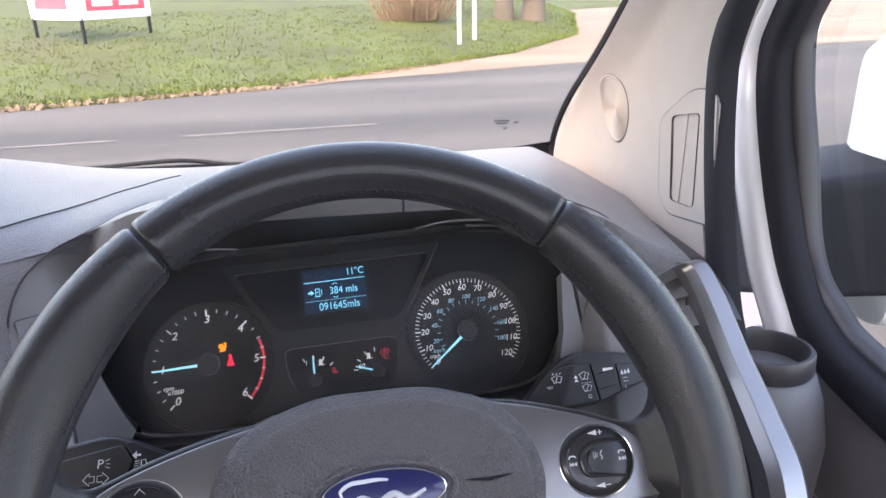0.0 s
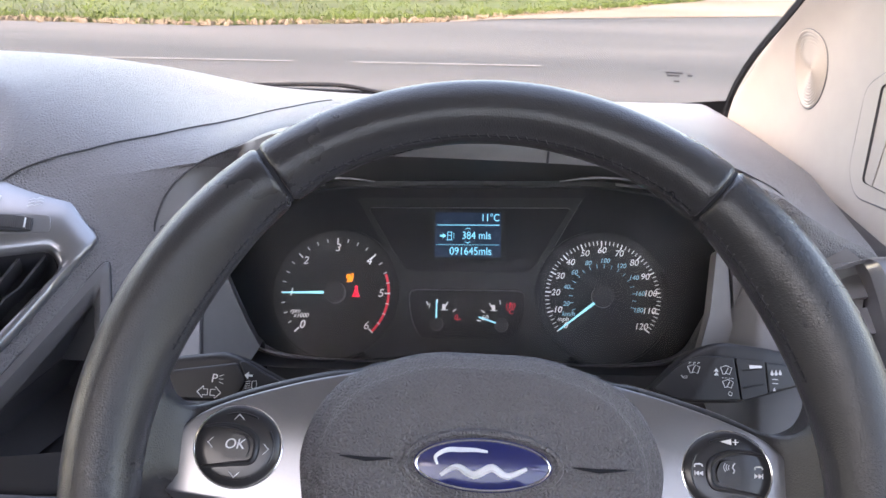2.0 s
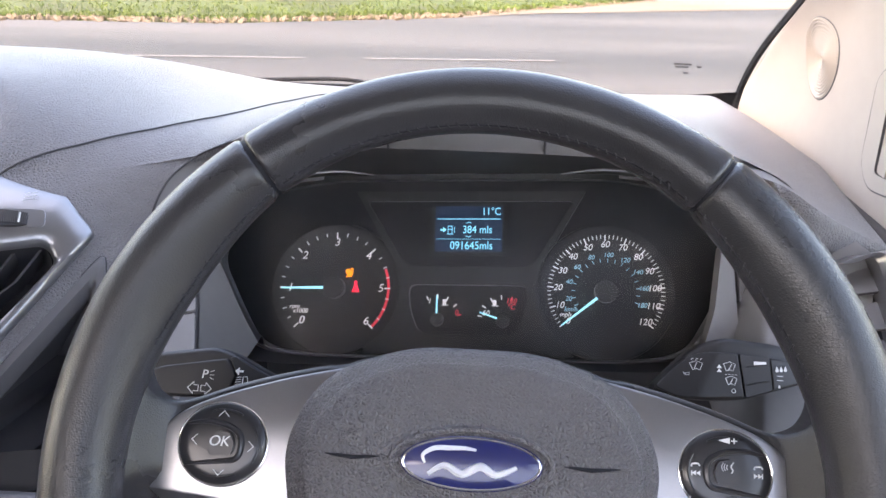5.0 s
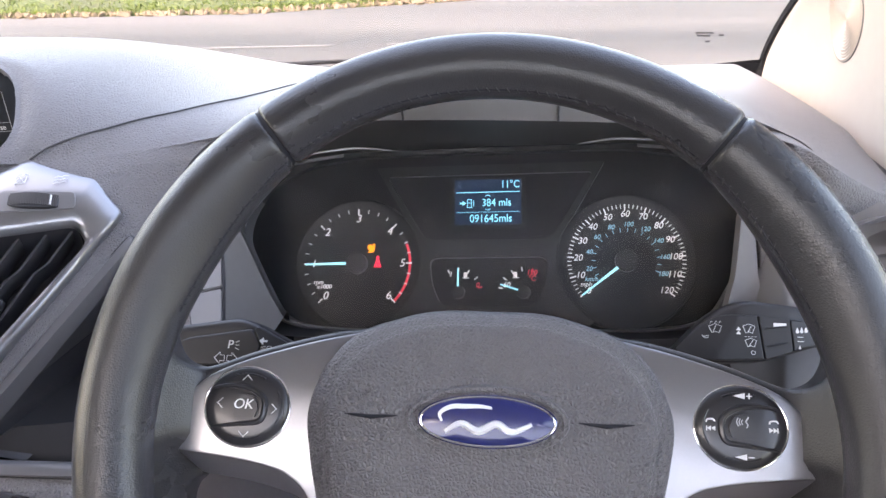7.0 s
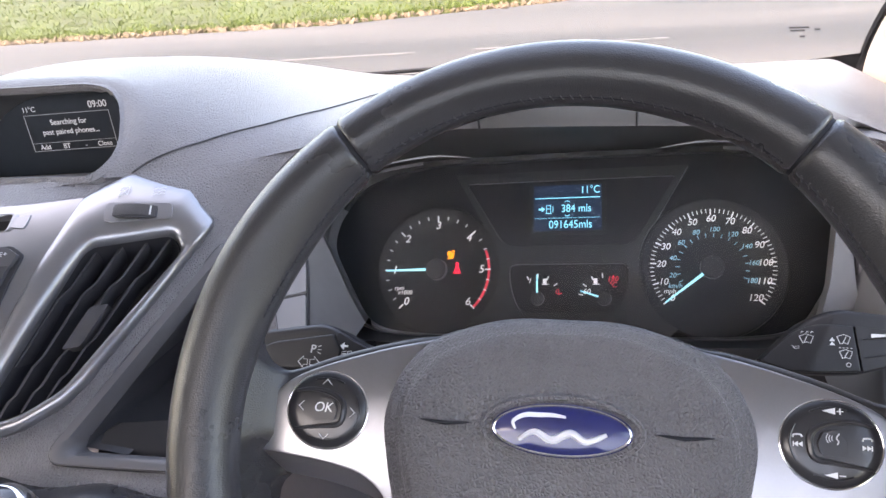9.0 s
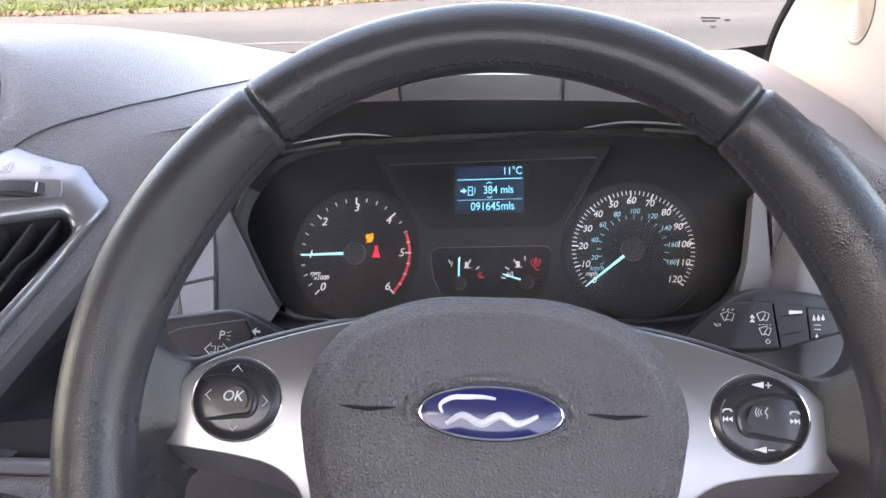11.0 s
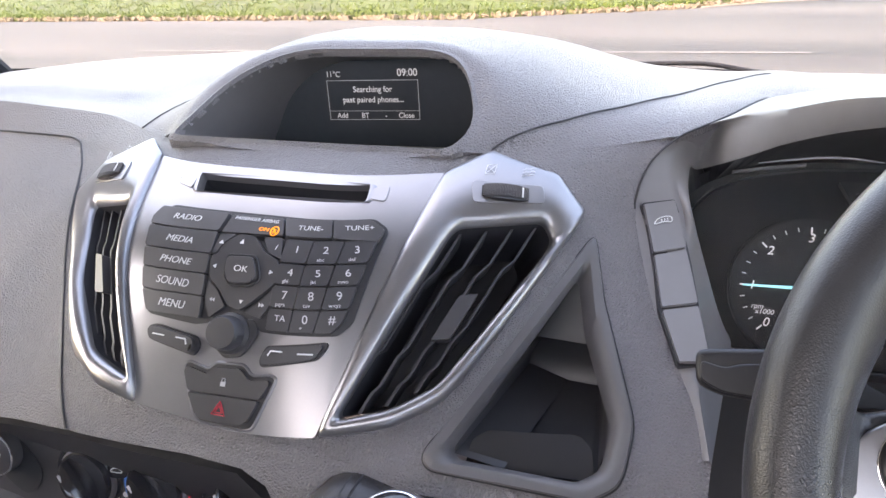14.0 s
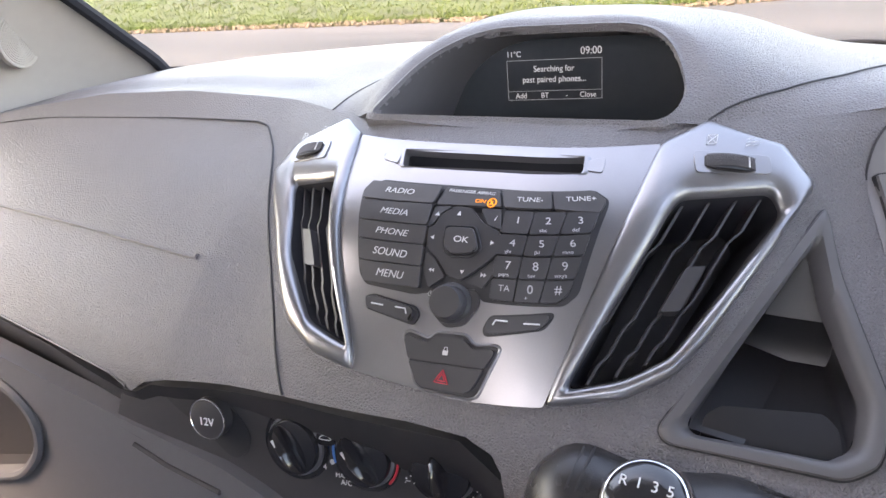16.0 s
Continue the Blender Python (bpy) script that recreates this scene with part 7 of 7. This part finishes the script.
def build_lever():
    lv = thing("gear_lever", Matrix.Translation((-0.349, -0.004, 1.128)), "gear lever with chrome-ringed black knob", "gear lever")
    tip = Matrix.Rotation(radians(24), 4, "X")
    part("knob", lathe([(0.010, -0.045), (0.014, -0.03), (0.021, -0.012), (0.0255, 0.006), (0.0262, 0.014)], 40, tip), SILVER, lv, "bright silver knob body", sharp=40)
    part("knob_ring", lathe([(0.0262, 0.012), (0.0262, 0.019), (0.0235, 0.0245), (0.0215, 0.0262)], 40, tip), CHROME, lv, sharp=60)
    capk = part("knob_cap", lathe([(0.0218, 0.0258), (0.018, 0.0292), (0.010, 0.0312), (0.001, 0.0316)], 40, tip), GLOSS, lv, "domed gloss black cap", sharp=60)
    for i, body in enumerate(("R", "1", "3", "5", "2", "4", "6")):
        u = (-0.0125, -0.004, 0.0045, 0.0125)[i] if i < 4 else (-0.004, 0.0045, 0.0125)[i - 4]
        v = 0.005 if i < 4 else -0.008
        m = tip @ Matrix.Translation((u, v, 0.0322 - 7.5 * (u * u + v * v)))
        part("gear_number", text_bm(body, 0.0085, m), PRINT, capk)
    for u in (-0.0125, -0.004, 0.0045, 0.0125):
        b = box(u - 0.0005, u + 0.0005, -0.005, 0.0015, 0.0290, 0.0309 - 12 * u * u * 0.9)
        b.transform(tip)
        part("gate_line", b, PRINT, capk)
    part("shaft", tube([(0, 0.0, -0.03), (0, 0.012, -0.07), (0.0, 0.03, -0.12)], 0.008, 12), DARK, lv)
    g = thing("gear_gaiter", Matrix.Translation((-0.33, 0.02, 1.10)), "black stitched leather gear gaiter below the dash", "gaiter")
    loops = []
    for i in range(31):
        t = i / 30
        x = -0.105 + 0.24 * t
        r = 0.046 * min(1, math.sqrt(max(0.02, 1 - (1 - min(1, t * 5)) ** 2))) * (1 - 0.10 * t)
        loops.append([(x, r * 0.9 * math.cos(q) + 0.004 * noise.noise((x * 30, math.cos(q) * 2, 0)), r * math.sin(q) * (1 + 0.08 * math.sin(x * 60)) - 0.008) for q in [2 * math.pi * j / 28 for j in range(28)]])
    part("leather_boot", ring_loft(loops, True, True), LEATHER, g, sharp=60)
    for dx in (-0.078, -0.072):
        part("stitching", tube([Vector((dx + 0.012 * math.sin(q), 0.042 * 0.92 * math.cos(q), 0.0445 * math.sin(q) - 0.0065)) for q in [0.9 + 2.0 * i / 16 for i in range(17)]], 0.0011, 6), THREAD, g)


# ---- pillars, door, mirror ----
def build_right_side():
    pil = thing("pillar_trim", Matrix.Translation((0.31, 0.5, 1.35)), "pale beige windscreen pillar trim with a round speaker grille", "pillar trim", group="windscreen pillars")
    inv = pil.matrix_world.inverted()
    EY = [(1.05, 0.70), (1.274, 0.667), (1.33, 0.612), (1.405, 0.502), (1.461, 0.431), (1.9, -0.12)]
    SY = [(1.05, 0.27), (1.216, 0.303), (1.294, 0.329), (1.388, 0.345), (1.463, 0.317), (1.9, -0.25)]
    XA = [(0.0, 0.284), (0.12, 0.296), (0.35, 0.312), (0.7, 0.3235), (0.88, 0.329), (1.0, 0.336)]

    def surf(a, z, w=0.0):
        y = soft(z, EY, 0.02) + (soft(z, SY, 0.02) - soft(z, EY, 0.02)) * a
        x = soft(a, XA, 0.06) - 0.02 * max(0, z - 1.45) + (0.012 * max(0.0, (0.06 - a) / 0.06) ** 2)
        return Vector((x - w, y, z))

    def add(nm, bm, m, label="", parent=None, **kw):
        bm.transform(inv)
        return part(nm, bm, m, parent or pil, label, **kw)
    trim = add("trim", thicken(grid(lambda a, b: surf(a, 1.05 + 0.86 * b), 40, 50), (0.03, 0.0, 0.0)), BEIGE, sharp=50)
    add("glass_seal", tube([surf(0.0, 1.24 + 0.66 * i / 40) + Vector((-0.004, 0.004, 0.0)) for i in range(41)], 0.0065, 8), RUBBER, "black glass edge seal")
    # speaker grille: disc with rings of small domes
    c = (0.314, 0.506, 1.341)
    a_of = lambda y, z: (soft(z, EY, 0.02) - y) / (soft(z, EY, 0.02) - soft(z, SY, 0.02))
    on = lambda y, z, w=0.0: surf(a_of(y, z), z, w)
    c0, tu, tv = on(0.506, 1.341), (on(0.476, 1.341) - on(0.536, 1.341)).normalized(), (on(0.506, 1.371) - on(0.506, 1.311)).normalized()
    nn = tu.cross(tv).normalized()
    nn = nn if nn.x < 0 else -nn
    tv = nn.cross(tu)
    sf = Matrix((tu, tv, nn)).transposed().to_4x4()
    sf.translation = c0 - nn * 0.0012
    disc = lambda r, w, n=48: [on(0.497 + 0.70 * r * math.cos(q), 1.341 + r * math.sin(q), w) for q in [2 * math.pi * i / n for i in range(n)]]
    gr = add("speaker_grille", ring_loft([disc(0.0385, -0.004), disc(0.0385, 0.0012), disc(0.037, 0.0020), disc(0.036, 0.0014), disc(0.0355, 0.0006), disc(0.001, 0.0008)], True), BEIGE, "round beige speaker grille", sharp=40)
    add("grille_rings", join(*[ring_loft([disc(r2, h, 44) for r2, h in ((r + 0.0010, 0.0006), (r, 0.0018), (r - 0.0010, 0.0006))]) for r in [0.003 + 0.0031 * k for k in range(11)]]), BEIGE, parent=gr)
    add("grille_gap", tube(disc(0.0390, 0.0002), 0.0009, 5, True), PLASTIC, parent=gr)
    # demister outlet
    ov = thing("pillar_vent", Matrix.Translation((0.322, 0.36, 1.31)), "narrow pale demister vent in the pillar", "vent")
    oinv = ov.matrix_world.inverted()
    pt = lambda y, z, w=0.0: on(y, z, w)

    def addv(nm, bm, m, label="", **kw):
        bm.transform(oinv)
        return part(nm, bm, m, ov, label, **kw)
    out = round_poly([(0.405, 1.345), (0.398, 1.270), (0.378, 1.252), (0.302, 1.262), (0.318, 1.385), (0.355, 1.383)], 0.012, 4)
    slot = round_poly([(0.383, 1.352), (0.373, 1.268), (0.335, 1.270), (0.343, 1.362)], 0.006, 4)
    fn = lambda u, v, w: pt(u, v, w)
    hole = plate([tuple(p) for p in slot], -0.028, 0.012, fn=fn)
    hole.transform(inv)
    cut(trim, hole)
    addv("frame", plate(out, -0.003, 0.0012, (slot,), fn, 0.02), BEIGE, bevel=0.0015)
    addv("outline", tube([pt(p.x, p.y, 0.0) for p in out], 0.0012, 5, True), PLASTIC)
    # dark plastic puts the recess's shade into the slot's colour
    addv("slot", ring_loft([[pt(p.x, p.y, 0.002) for p in slot], [pt(0.358 + (p.x - 0.358) * 0.8, p.y, -0.020) for p in slot]], True), DARK, "shaded slot", sharp=50)
    addv("louvre", ring_loft([[pt(0.361 + d, z, w) for d, w in ((-0.0015, 0.001), (0.0015, 0.001), (0.006, -0.018), (0.003, -0.018))] for z in (1.268, 1.30, 1.33, 1.358)], True, True), BEIGE)

    # door aperture: black seal, white body flange, second seal, door frame and glass
    seat_eye = Vector((0.0, -0.28, 1.485))
    far = Matrix.Translation(seat_eye) @ Matrix.Scale(1.10, 4) @ Matrix.Translation(-seat_eye)

    def ribbon(name, x, pts, width, depth, material, label, cat, n=10):
        path = smooth_curve(pts, n, False)
        loops = []
        for i, p in enumerate(path):
            a, b = path[max(i - 1, 0)], path[min(i + 1, len(path) - 1)]
            t = (b - a).normalized()
            nn = Vector((t.y, -t.x))
            e = [(nn * (width / 2 * c2), s2) for c2, s2 in ((-1, 0), (-0.85, 0.7), (-0.4, 1), (0.4, 1), (0.85, 0.7), (1, 0), (1, -1), (-1, -1))]
            loops.append([(Matrix() if name == "trim_seal" else far) @ Vector((x - depth * s2, p.x + o.x, p.y + o.y)) for o, s2 in e])
        return tagged(finish(name, ring_loft(loops, True, True), material, sharp=50), label, cat, kind="structure")
    ribbon("trim_seal", 0.343, [(-0.25, 1.9), (0.10, 1.72), (0.27, 1.53), (0.325, 1.44), (0.33, 1.38), (0.312, 1.29), (0.285, 1.21), (0.255, 1.16), (0.20, 1.12)], 0.028, 0.010, RUBBER, "black rubber door aperture seal", "seal")
    ribbon("door_frame_flange", 0.354, [(-0.29, 1.9), (0.06, 1.72), (0.25, 1.53), (0.308, 1.45), (0.316, 1.40), (0.294, 1.33), (0.252, 1.25), (0.215, 1.205), (0.195, 1.18), (0.185, 1.14)], 0.030, 0.006, WHITE_PAINT, "white painted door aperture flange", "trim")
    ribbon("door_seal", 0.368, [(-0.335, 1.9), (0.025, 1.71), (0.222, 1.53), (0.285, 1.45), (0.292, 1.40), (0.269, 1.33), (0.229, 1.252), (0.183, 1.208), (0.085, 1.188), (-0.3, 1.17)], 0.034, 0.009, RUBBER, "black rubber door seal", "seal")
    ribbon("door_window_seal", 0.385, [(-0.35, 1.88), (-0.01, 1.71), (0.207, 1.54), (0.278, 1.46), (0.280, 1.405), (0.256, 1.335), (0.229, 1.26), (0.188, 1.224), (0.10, 1.203), (-0.3, 1.185)], 0.022, 0.008, DARK, "grey window channel of the door", "trim")
    # door body below the glass and the header above
    door = thing("door_2", Matrix.Translation(far @ Vector((0.40, 0.0, 0.9))), "grey plastic driver's door lining", "door", kind="structure")
    dl = round_poly([(0.30, 0.30), (0.19, 0.315), (0.10, 0.297), (-0.7, 0.26), (-0.7, -0.55), (0.5, -0.55), (0.46, 0.10)], 0.02)
    part("lining", bent(plate(dl, -0.03, 0.03, step=0.06), lambda u, v, w: Vector((-w - 0.012 * math.sin(max(0, min(1, (0.30 - v) / 0.25)) * 3.1), u, v))), GREY_TRIM, door, bevel=0.012, segments=3)
    part("lining_step", tube(smooth_curve([(-0.035, 0.25, 0.20), (-0.045, 0.15, 0.18), (-0.05, 0.0, 0.16), (-0.05, -0.5, 0.15)], 8, False), 0.02, 12), GREY_TRIM, door)
    g = finish("window_3", plate([(-0.7, 1.17), (0.20, 1.20), (0.28, 1.40), (0.24, 1.54), (-0.02, 1.74), (-0.30, 1.90), (-0.7, 1.90)], -0.002, 0.002, fn=lambda u, v, w: far @ Vector((0.392 - w, u, v))), GLASS)
    g.visible_shadow = False
    tagged(g, "clear glass of the driver's door", "window", kind="structure")
    # driver's air vent with its silver frame
    dv = thing("air_vent", Matrix.Translation((0.30, 0.2, 1.18)), "satin silver upright air vent beside the wheel", "air vent", group="dashboard air vents")
    dinv = dv.matrix_world.inverted()
    eye = Vector((0.0, -0.28, 1.485))
    nearer = Matrix.Translation(eye) @ Matrix.Scale(0.93, 4) @ Matrix.Translation(-eye)

    def addd(nm, bm, m, label="", **kw):
        bm.transform(dinv @ nearer)
        return part(nm, bm, m, dv, label, **kw)
    spine = smooth_curve([(0.266, 0.262, 1.232), (0.296, 0.262, 1.243), (0.303, 0.238, 1.228), (0.305, 0.19, 1.192), (0.306, 0.14, 1.16), (0.306, 0.105, 1.135), (0.302, 0.085, 1.10), (0.285, 0.088, 1.06)], 8, False)
    lo = []
    for i, p in enumerate(spine):
        k = i / (len(spine) - 1)
        wd = 0.011 + 0.006 * k
        lo.append([p + Vector((-wd, 0.0, -0.002)), p + Vector((-wd * 0.5, -0.006, 0.004)), p + Vector((wd * 0.6, -0.004, 0.005)), p + Vector((wd, 0.004, 0.002)), p + Vector((wd, 0.02, -0.006)), p + Vector((-wd, 0.02, -0.012))])
    addd("frame", ring_loft(lo, True, True), SILVER, "satin silver frame", bevel=0.002, segments=2, sharp=40)
    lo = [[p + Vector(o) for o in ((-0.010, 0.012, -0.006), (-0.0085, 0.006, -0.002), (-0.0085, 0.03, -0.016), (-0.012, 0.03, -0.02))] for p in spine[10:]]
    addd("frame_inner", ring_loft(lo, True, True), DARK)
    for k in range(3):
        y, z = 0.252 - 0.022 * k, 1.218 - 0.0185 * k
        b = box(-0.024, 0.008, -0.003, 0.02, -0.0014, 0.0014)
        b.transform(Matrix.Translation((0.285, y, z)) @ Matrix.Rotation(radians(25), 4, "X") @ Matrix.Rotation(radians(-18), 4, "Y"))
        addd("vane", b, PLASTIC)
    addd("shaft", bent(box(0.245, 0.30, 0.06, 0.30, -0.02, 0.02), lambda x, y, z: (x, y + 0.03, 1.20 + (y - 0.26) * 0.80 + z - 0.03)), BLACK)
    leg = plate(round_poly([(-0.034, -0.026), (-0.0175, 0.006), (0.0015, 0.047), (0.0150, 0.047), (0.0040, 0.010), (-0.010, -0.026)], 0.003), -0.014, 0.0)
    leg.transform(dinv @ frame_at((0.23, 0.17, 1.14), 36))
    part("inner_leg", leg, SILVER, dv, "satin silver inner edge", bevel=0.003, segments=3)
    addd("side_strip", tube(smooth_curve([(0.256, 0.23, 1.20), (0.262, 0.15, 1.14), (0.266, 0.09, 1.08)], 6, False), 0.006, 10), DARK)
    # cup holder
    cup = thing("cup_holder", Matrix.Translation((0.339, 0.200, 1.190)) @ Matrix.Rotation(radians(-4), 4, "X"), "round dark plastic cup holder at the door end", "cup holder")
    part("cup", lathe([(0.028, -0.085), (0.031, -0.02), (0.0335, -0.003), (0.0345, 0.0), (0.0375, 0.0), (0.0388, -0.002), (0.0392, -0.016), (0.0380, -0.019)], 44), DARK, cup, sharp=40)
    part("cup_floor", lathe([(0.031, -0.08), (0.001, -0.082)], 32), BLACK, cup)
    part("mount", lathe([(0.037, -0.0185), (0.0415, -0.022), (0.049, -0.045), (0.054, -0.08), (0.050, -0.13), (0.040, -0.19), (0.036, -0.26)], 36), GREY_TRIM, cup, sharp=60)
    # dashboard end beyond the vent
    en = thing("dashboard_end", Matrix.Translation((0.31, 0.25, 1.15)), "dark dashboard end rising behind the cup holder", "dashboard end")
    def endf(a, b):
        y = 0.42 - 0.19 * a
        z = lerp(y, [(0.12, 1.155), (0.19, 1.178), (0.25, 1.215), (0.30, 1.232), (0.42, 1.235)])
        return Vector((0.296 + 0.05 * b, y, z - 0.012 * (2 * b - 1) ** 2 - 0.18 * max(0, b - 0.8)))
    part("end_cap", bent(thicken(grid(endf, 24, 12), (0, 0.0, -0.12)), lambda x, y, z: Vector((x - 0.31, y - 0.25, z - 1.15))), DARK, en, sharp=50)
    # knee panel right of the column
    kp = finish("knee_panel_right", bent(grid(lambda a, b: Vector((-0.2 + 0.53 * a, 0.20 + 0.10 * (1 - b), 1.17 - 0.5 * b)), 20, 14), lambda x, y, z: Vector((x, y, z))), PLASTIC)
    tagged(kp, "grey panel below the dials", "panel", kind="structure")
    # door mirror outside
    mi = thing("door_mirror", Matrix.Translation((0.62, 0.46, 1.25)), "white door mirror on a dark arm", "door mirror")
    sec = lambda x, y0, y1, z0, z1: [(x - 0.62, p.x - 0.46, p.y - 1.25) for p in round_poly([(y0, z0), (y1, z0), (y1, z1), (y0, z1)], 0.03, 5)]
    part("shell", ring_loft([sec(0.625, 0.43, 0.50, 1.10, 1.37), sec(0.64, 0.41, 0.53, 1.065, 1.40), sec(0.72, 0.40, 0.55, 1.05, 1.45), sec(0.82, 0.40, 0.55, 1.05, 1.46), sec(0.84, 0.42, 0.53, 1.08, 1.43)], True, True), WHITE_PAINT, mi, "white painted mirror shell", sharp=45)
    part("arm", ring_loft([[(x - 0.62, p.x - 0.46, p.y - 1.25) for p in round_poly([(0.40, z0), (0.54, z0), (0.54, z1), (0.40, z1)], 0.015)] for x, z0, z1 in ((0.42, 1.14, 1.26), (0.55, 1.12, 1.27), (0.70, 1.11, 1.28))], True, True), RUBBER, mi, "black mirror arm", sharp=45)
    part("mirror_glass", plate(round_poly([(0.665, 1.08), (0.83, 1.08), (0.83, 1.43), (0.68, 1.43)], 0.02), 0, 0.004, fn=lambda u, v, w: Vector((u - 0.62, 0.397 - 0.46 - w, v - 1.25))), CHROME, mi, "mirror glass")


def build_left_side():
    pil = thing("pillar_trim", Matrix.Translation((-1.38, 0.45, 1.3)), "pale grey windscreen pillar trim with a speaker grille", "pillar trim", group="windscreen pillars")
    inv = pil.matrix_world.inverted()
    EY = [(1.05, 0.64), (1.255, 0.566), (1.32, 0.496), (1.382, 0.43), (1.9, -0.15)]

    def surf(a, b):
        z = 1.05 + 0.86 * b
        y0 = soft(z, EY, 0.02)
        y = y0 - (0.30 + 0.04 * b) * a
        x = -1.335 - 0.085 * a - 0.02 * math.sin(a * 3.1) + 0.02 * max(0, z - 1.45)
        return Vector((x, y, z))
    bm = thicken(grid(surf, 30, 50), (-0.03, 0, 0))
    bm.transform(inv)
    part("trim", bm, BEIGE, pil, sharp=50)
    bm = tube([surf(0.0, b) + Vector((0.006, 0.002, 0.0)) for b in [0.16 + 0.72 * i / 40 for i in range(41)]], 0.011, 8)
    bm.transform(inv)
    part("glass_seal", bm, RUBBER, pil, "black glass edge seal")
    sf = inv @ Matrix.Translation((-1.383, 0.362, 1.334)) @ Matrix.Rotation(radians(16), 4, "Z") @ Matrix.Rotation(radians(90), 4, "Y")
    part("speaker_grille", lathe([(0.040, -0.006), (0.040, 0.002), (0.038, 0.003), (0.036, 0.0015), (0.001, 0.002)], 48, sf), BEIGE, pil, sharp=40)
    part("grille_rings", join(*[ring_loft([[sf @ Vector((r2 * math.cos(q), r2 * math.sin(q), h)) for q in [2 * math.pi * i / 40 for i in range(40)]] for r2, h in ((r + 0.0009, 0.0012), (r, 0.0028), (r - 0.0009, 0.0012))]) for r in [0.003 + 0.0034 * k for k in range(10)]]), BEIGE, pil)


def build_wiper():
    wi = thing("wiper_arm", Matrix.Translation((-0.3, 0.82, 1.22)), "black wiper arm lying below the windscreen", "wiper")
    part("arm", tube(smooth_curve([(-0.16, 0.03, 0.001), (-0.07, 0.03, 0.003), (-0.02, 0.03, 0.0055), (0.04, 0.03, 0.007), (0.075, 0.03, 0.004), (0.12, 0.03, -0.003), (0.20, 0.03, -0.008)], 8, False), 0.0034, 8), RUBBER, wi)
    part("blade", tube([(-0.35, 0.035, -0.010), (-0.05, 0.035, -0.0045), (0.1, 0.035, -0.005), (0.45, 0.035, -0.018)], 0.0032, 8), RUBBER, wi)
    cow = finish("cowl", grid(lambda a, b: Vector((-1.4 + 1.8 * a, soft(-1.4 + 1.8 * a, GLASS_Y, 0.05) + 0.01 + 0.25 * b, 1.198 - 0.05 * b - 0.25 * b * b)), 40, 8), RUBBER)
    tagged(cow, "black plastic cowl below the windscreen", "cowl", kind="structure")
    # small printed marks in the corner of the windscreen
    wm = thing("windscreen_mark", frame_at((0.231, 0.692, 1.290), 42, -6), "small dark printed approval marks on glass", "glass mark")
    for u, v, w in ((-0.018, 0.004, 0.022), (-0.016, 0.0, 0.016), (0.010, 0.001, 0.006), (-0.006, -0.008, 0.006)):
        part("mark_bar", box(u, u + w, v, v + 0.0022, 0, 0.0004), RUBBER, wm)


# ---- the place ----
build_outdoors()
outdoor_things()
build_shell()
build_dash()
build_display()
build_hood()
build_cluster()
build_console()
build_pocket()
build_hvac()
build_lever()
build_wheel()
build_stalks()
build_right_side()
build_left_side()
build_wiper()
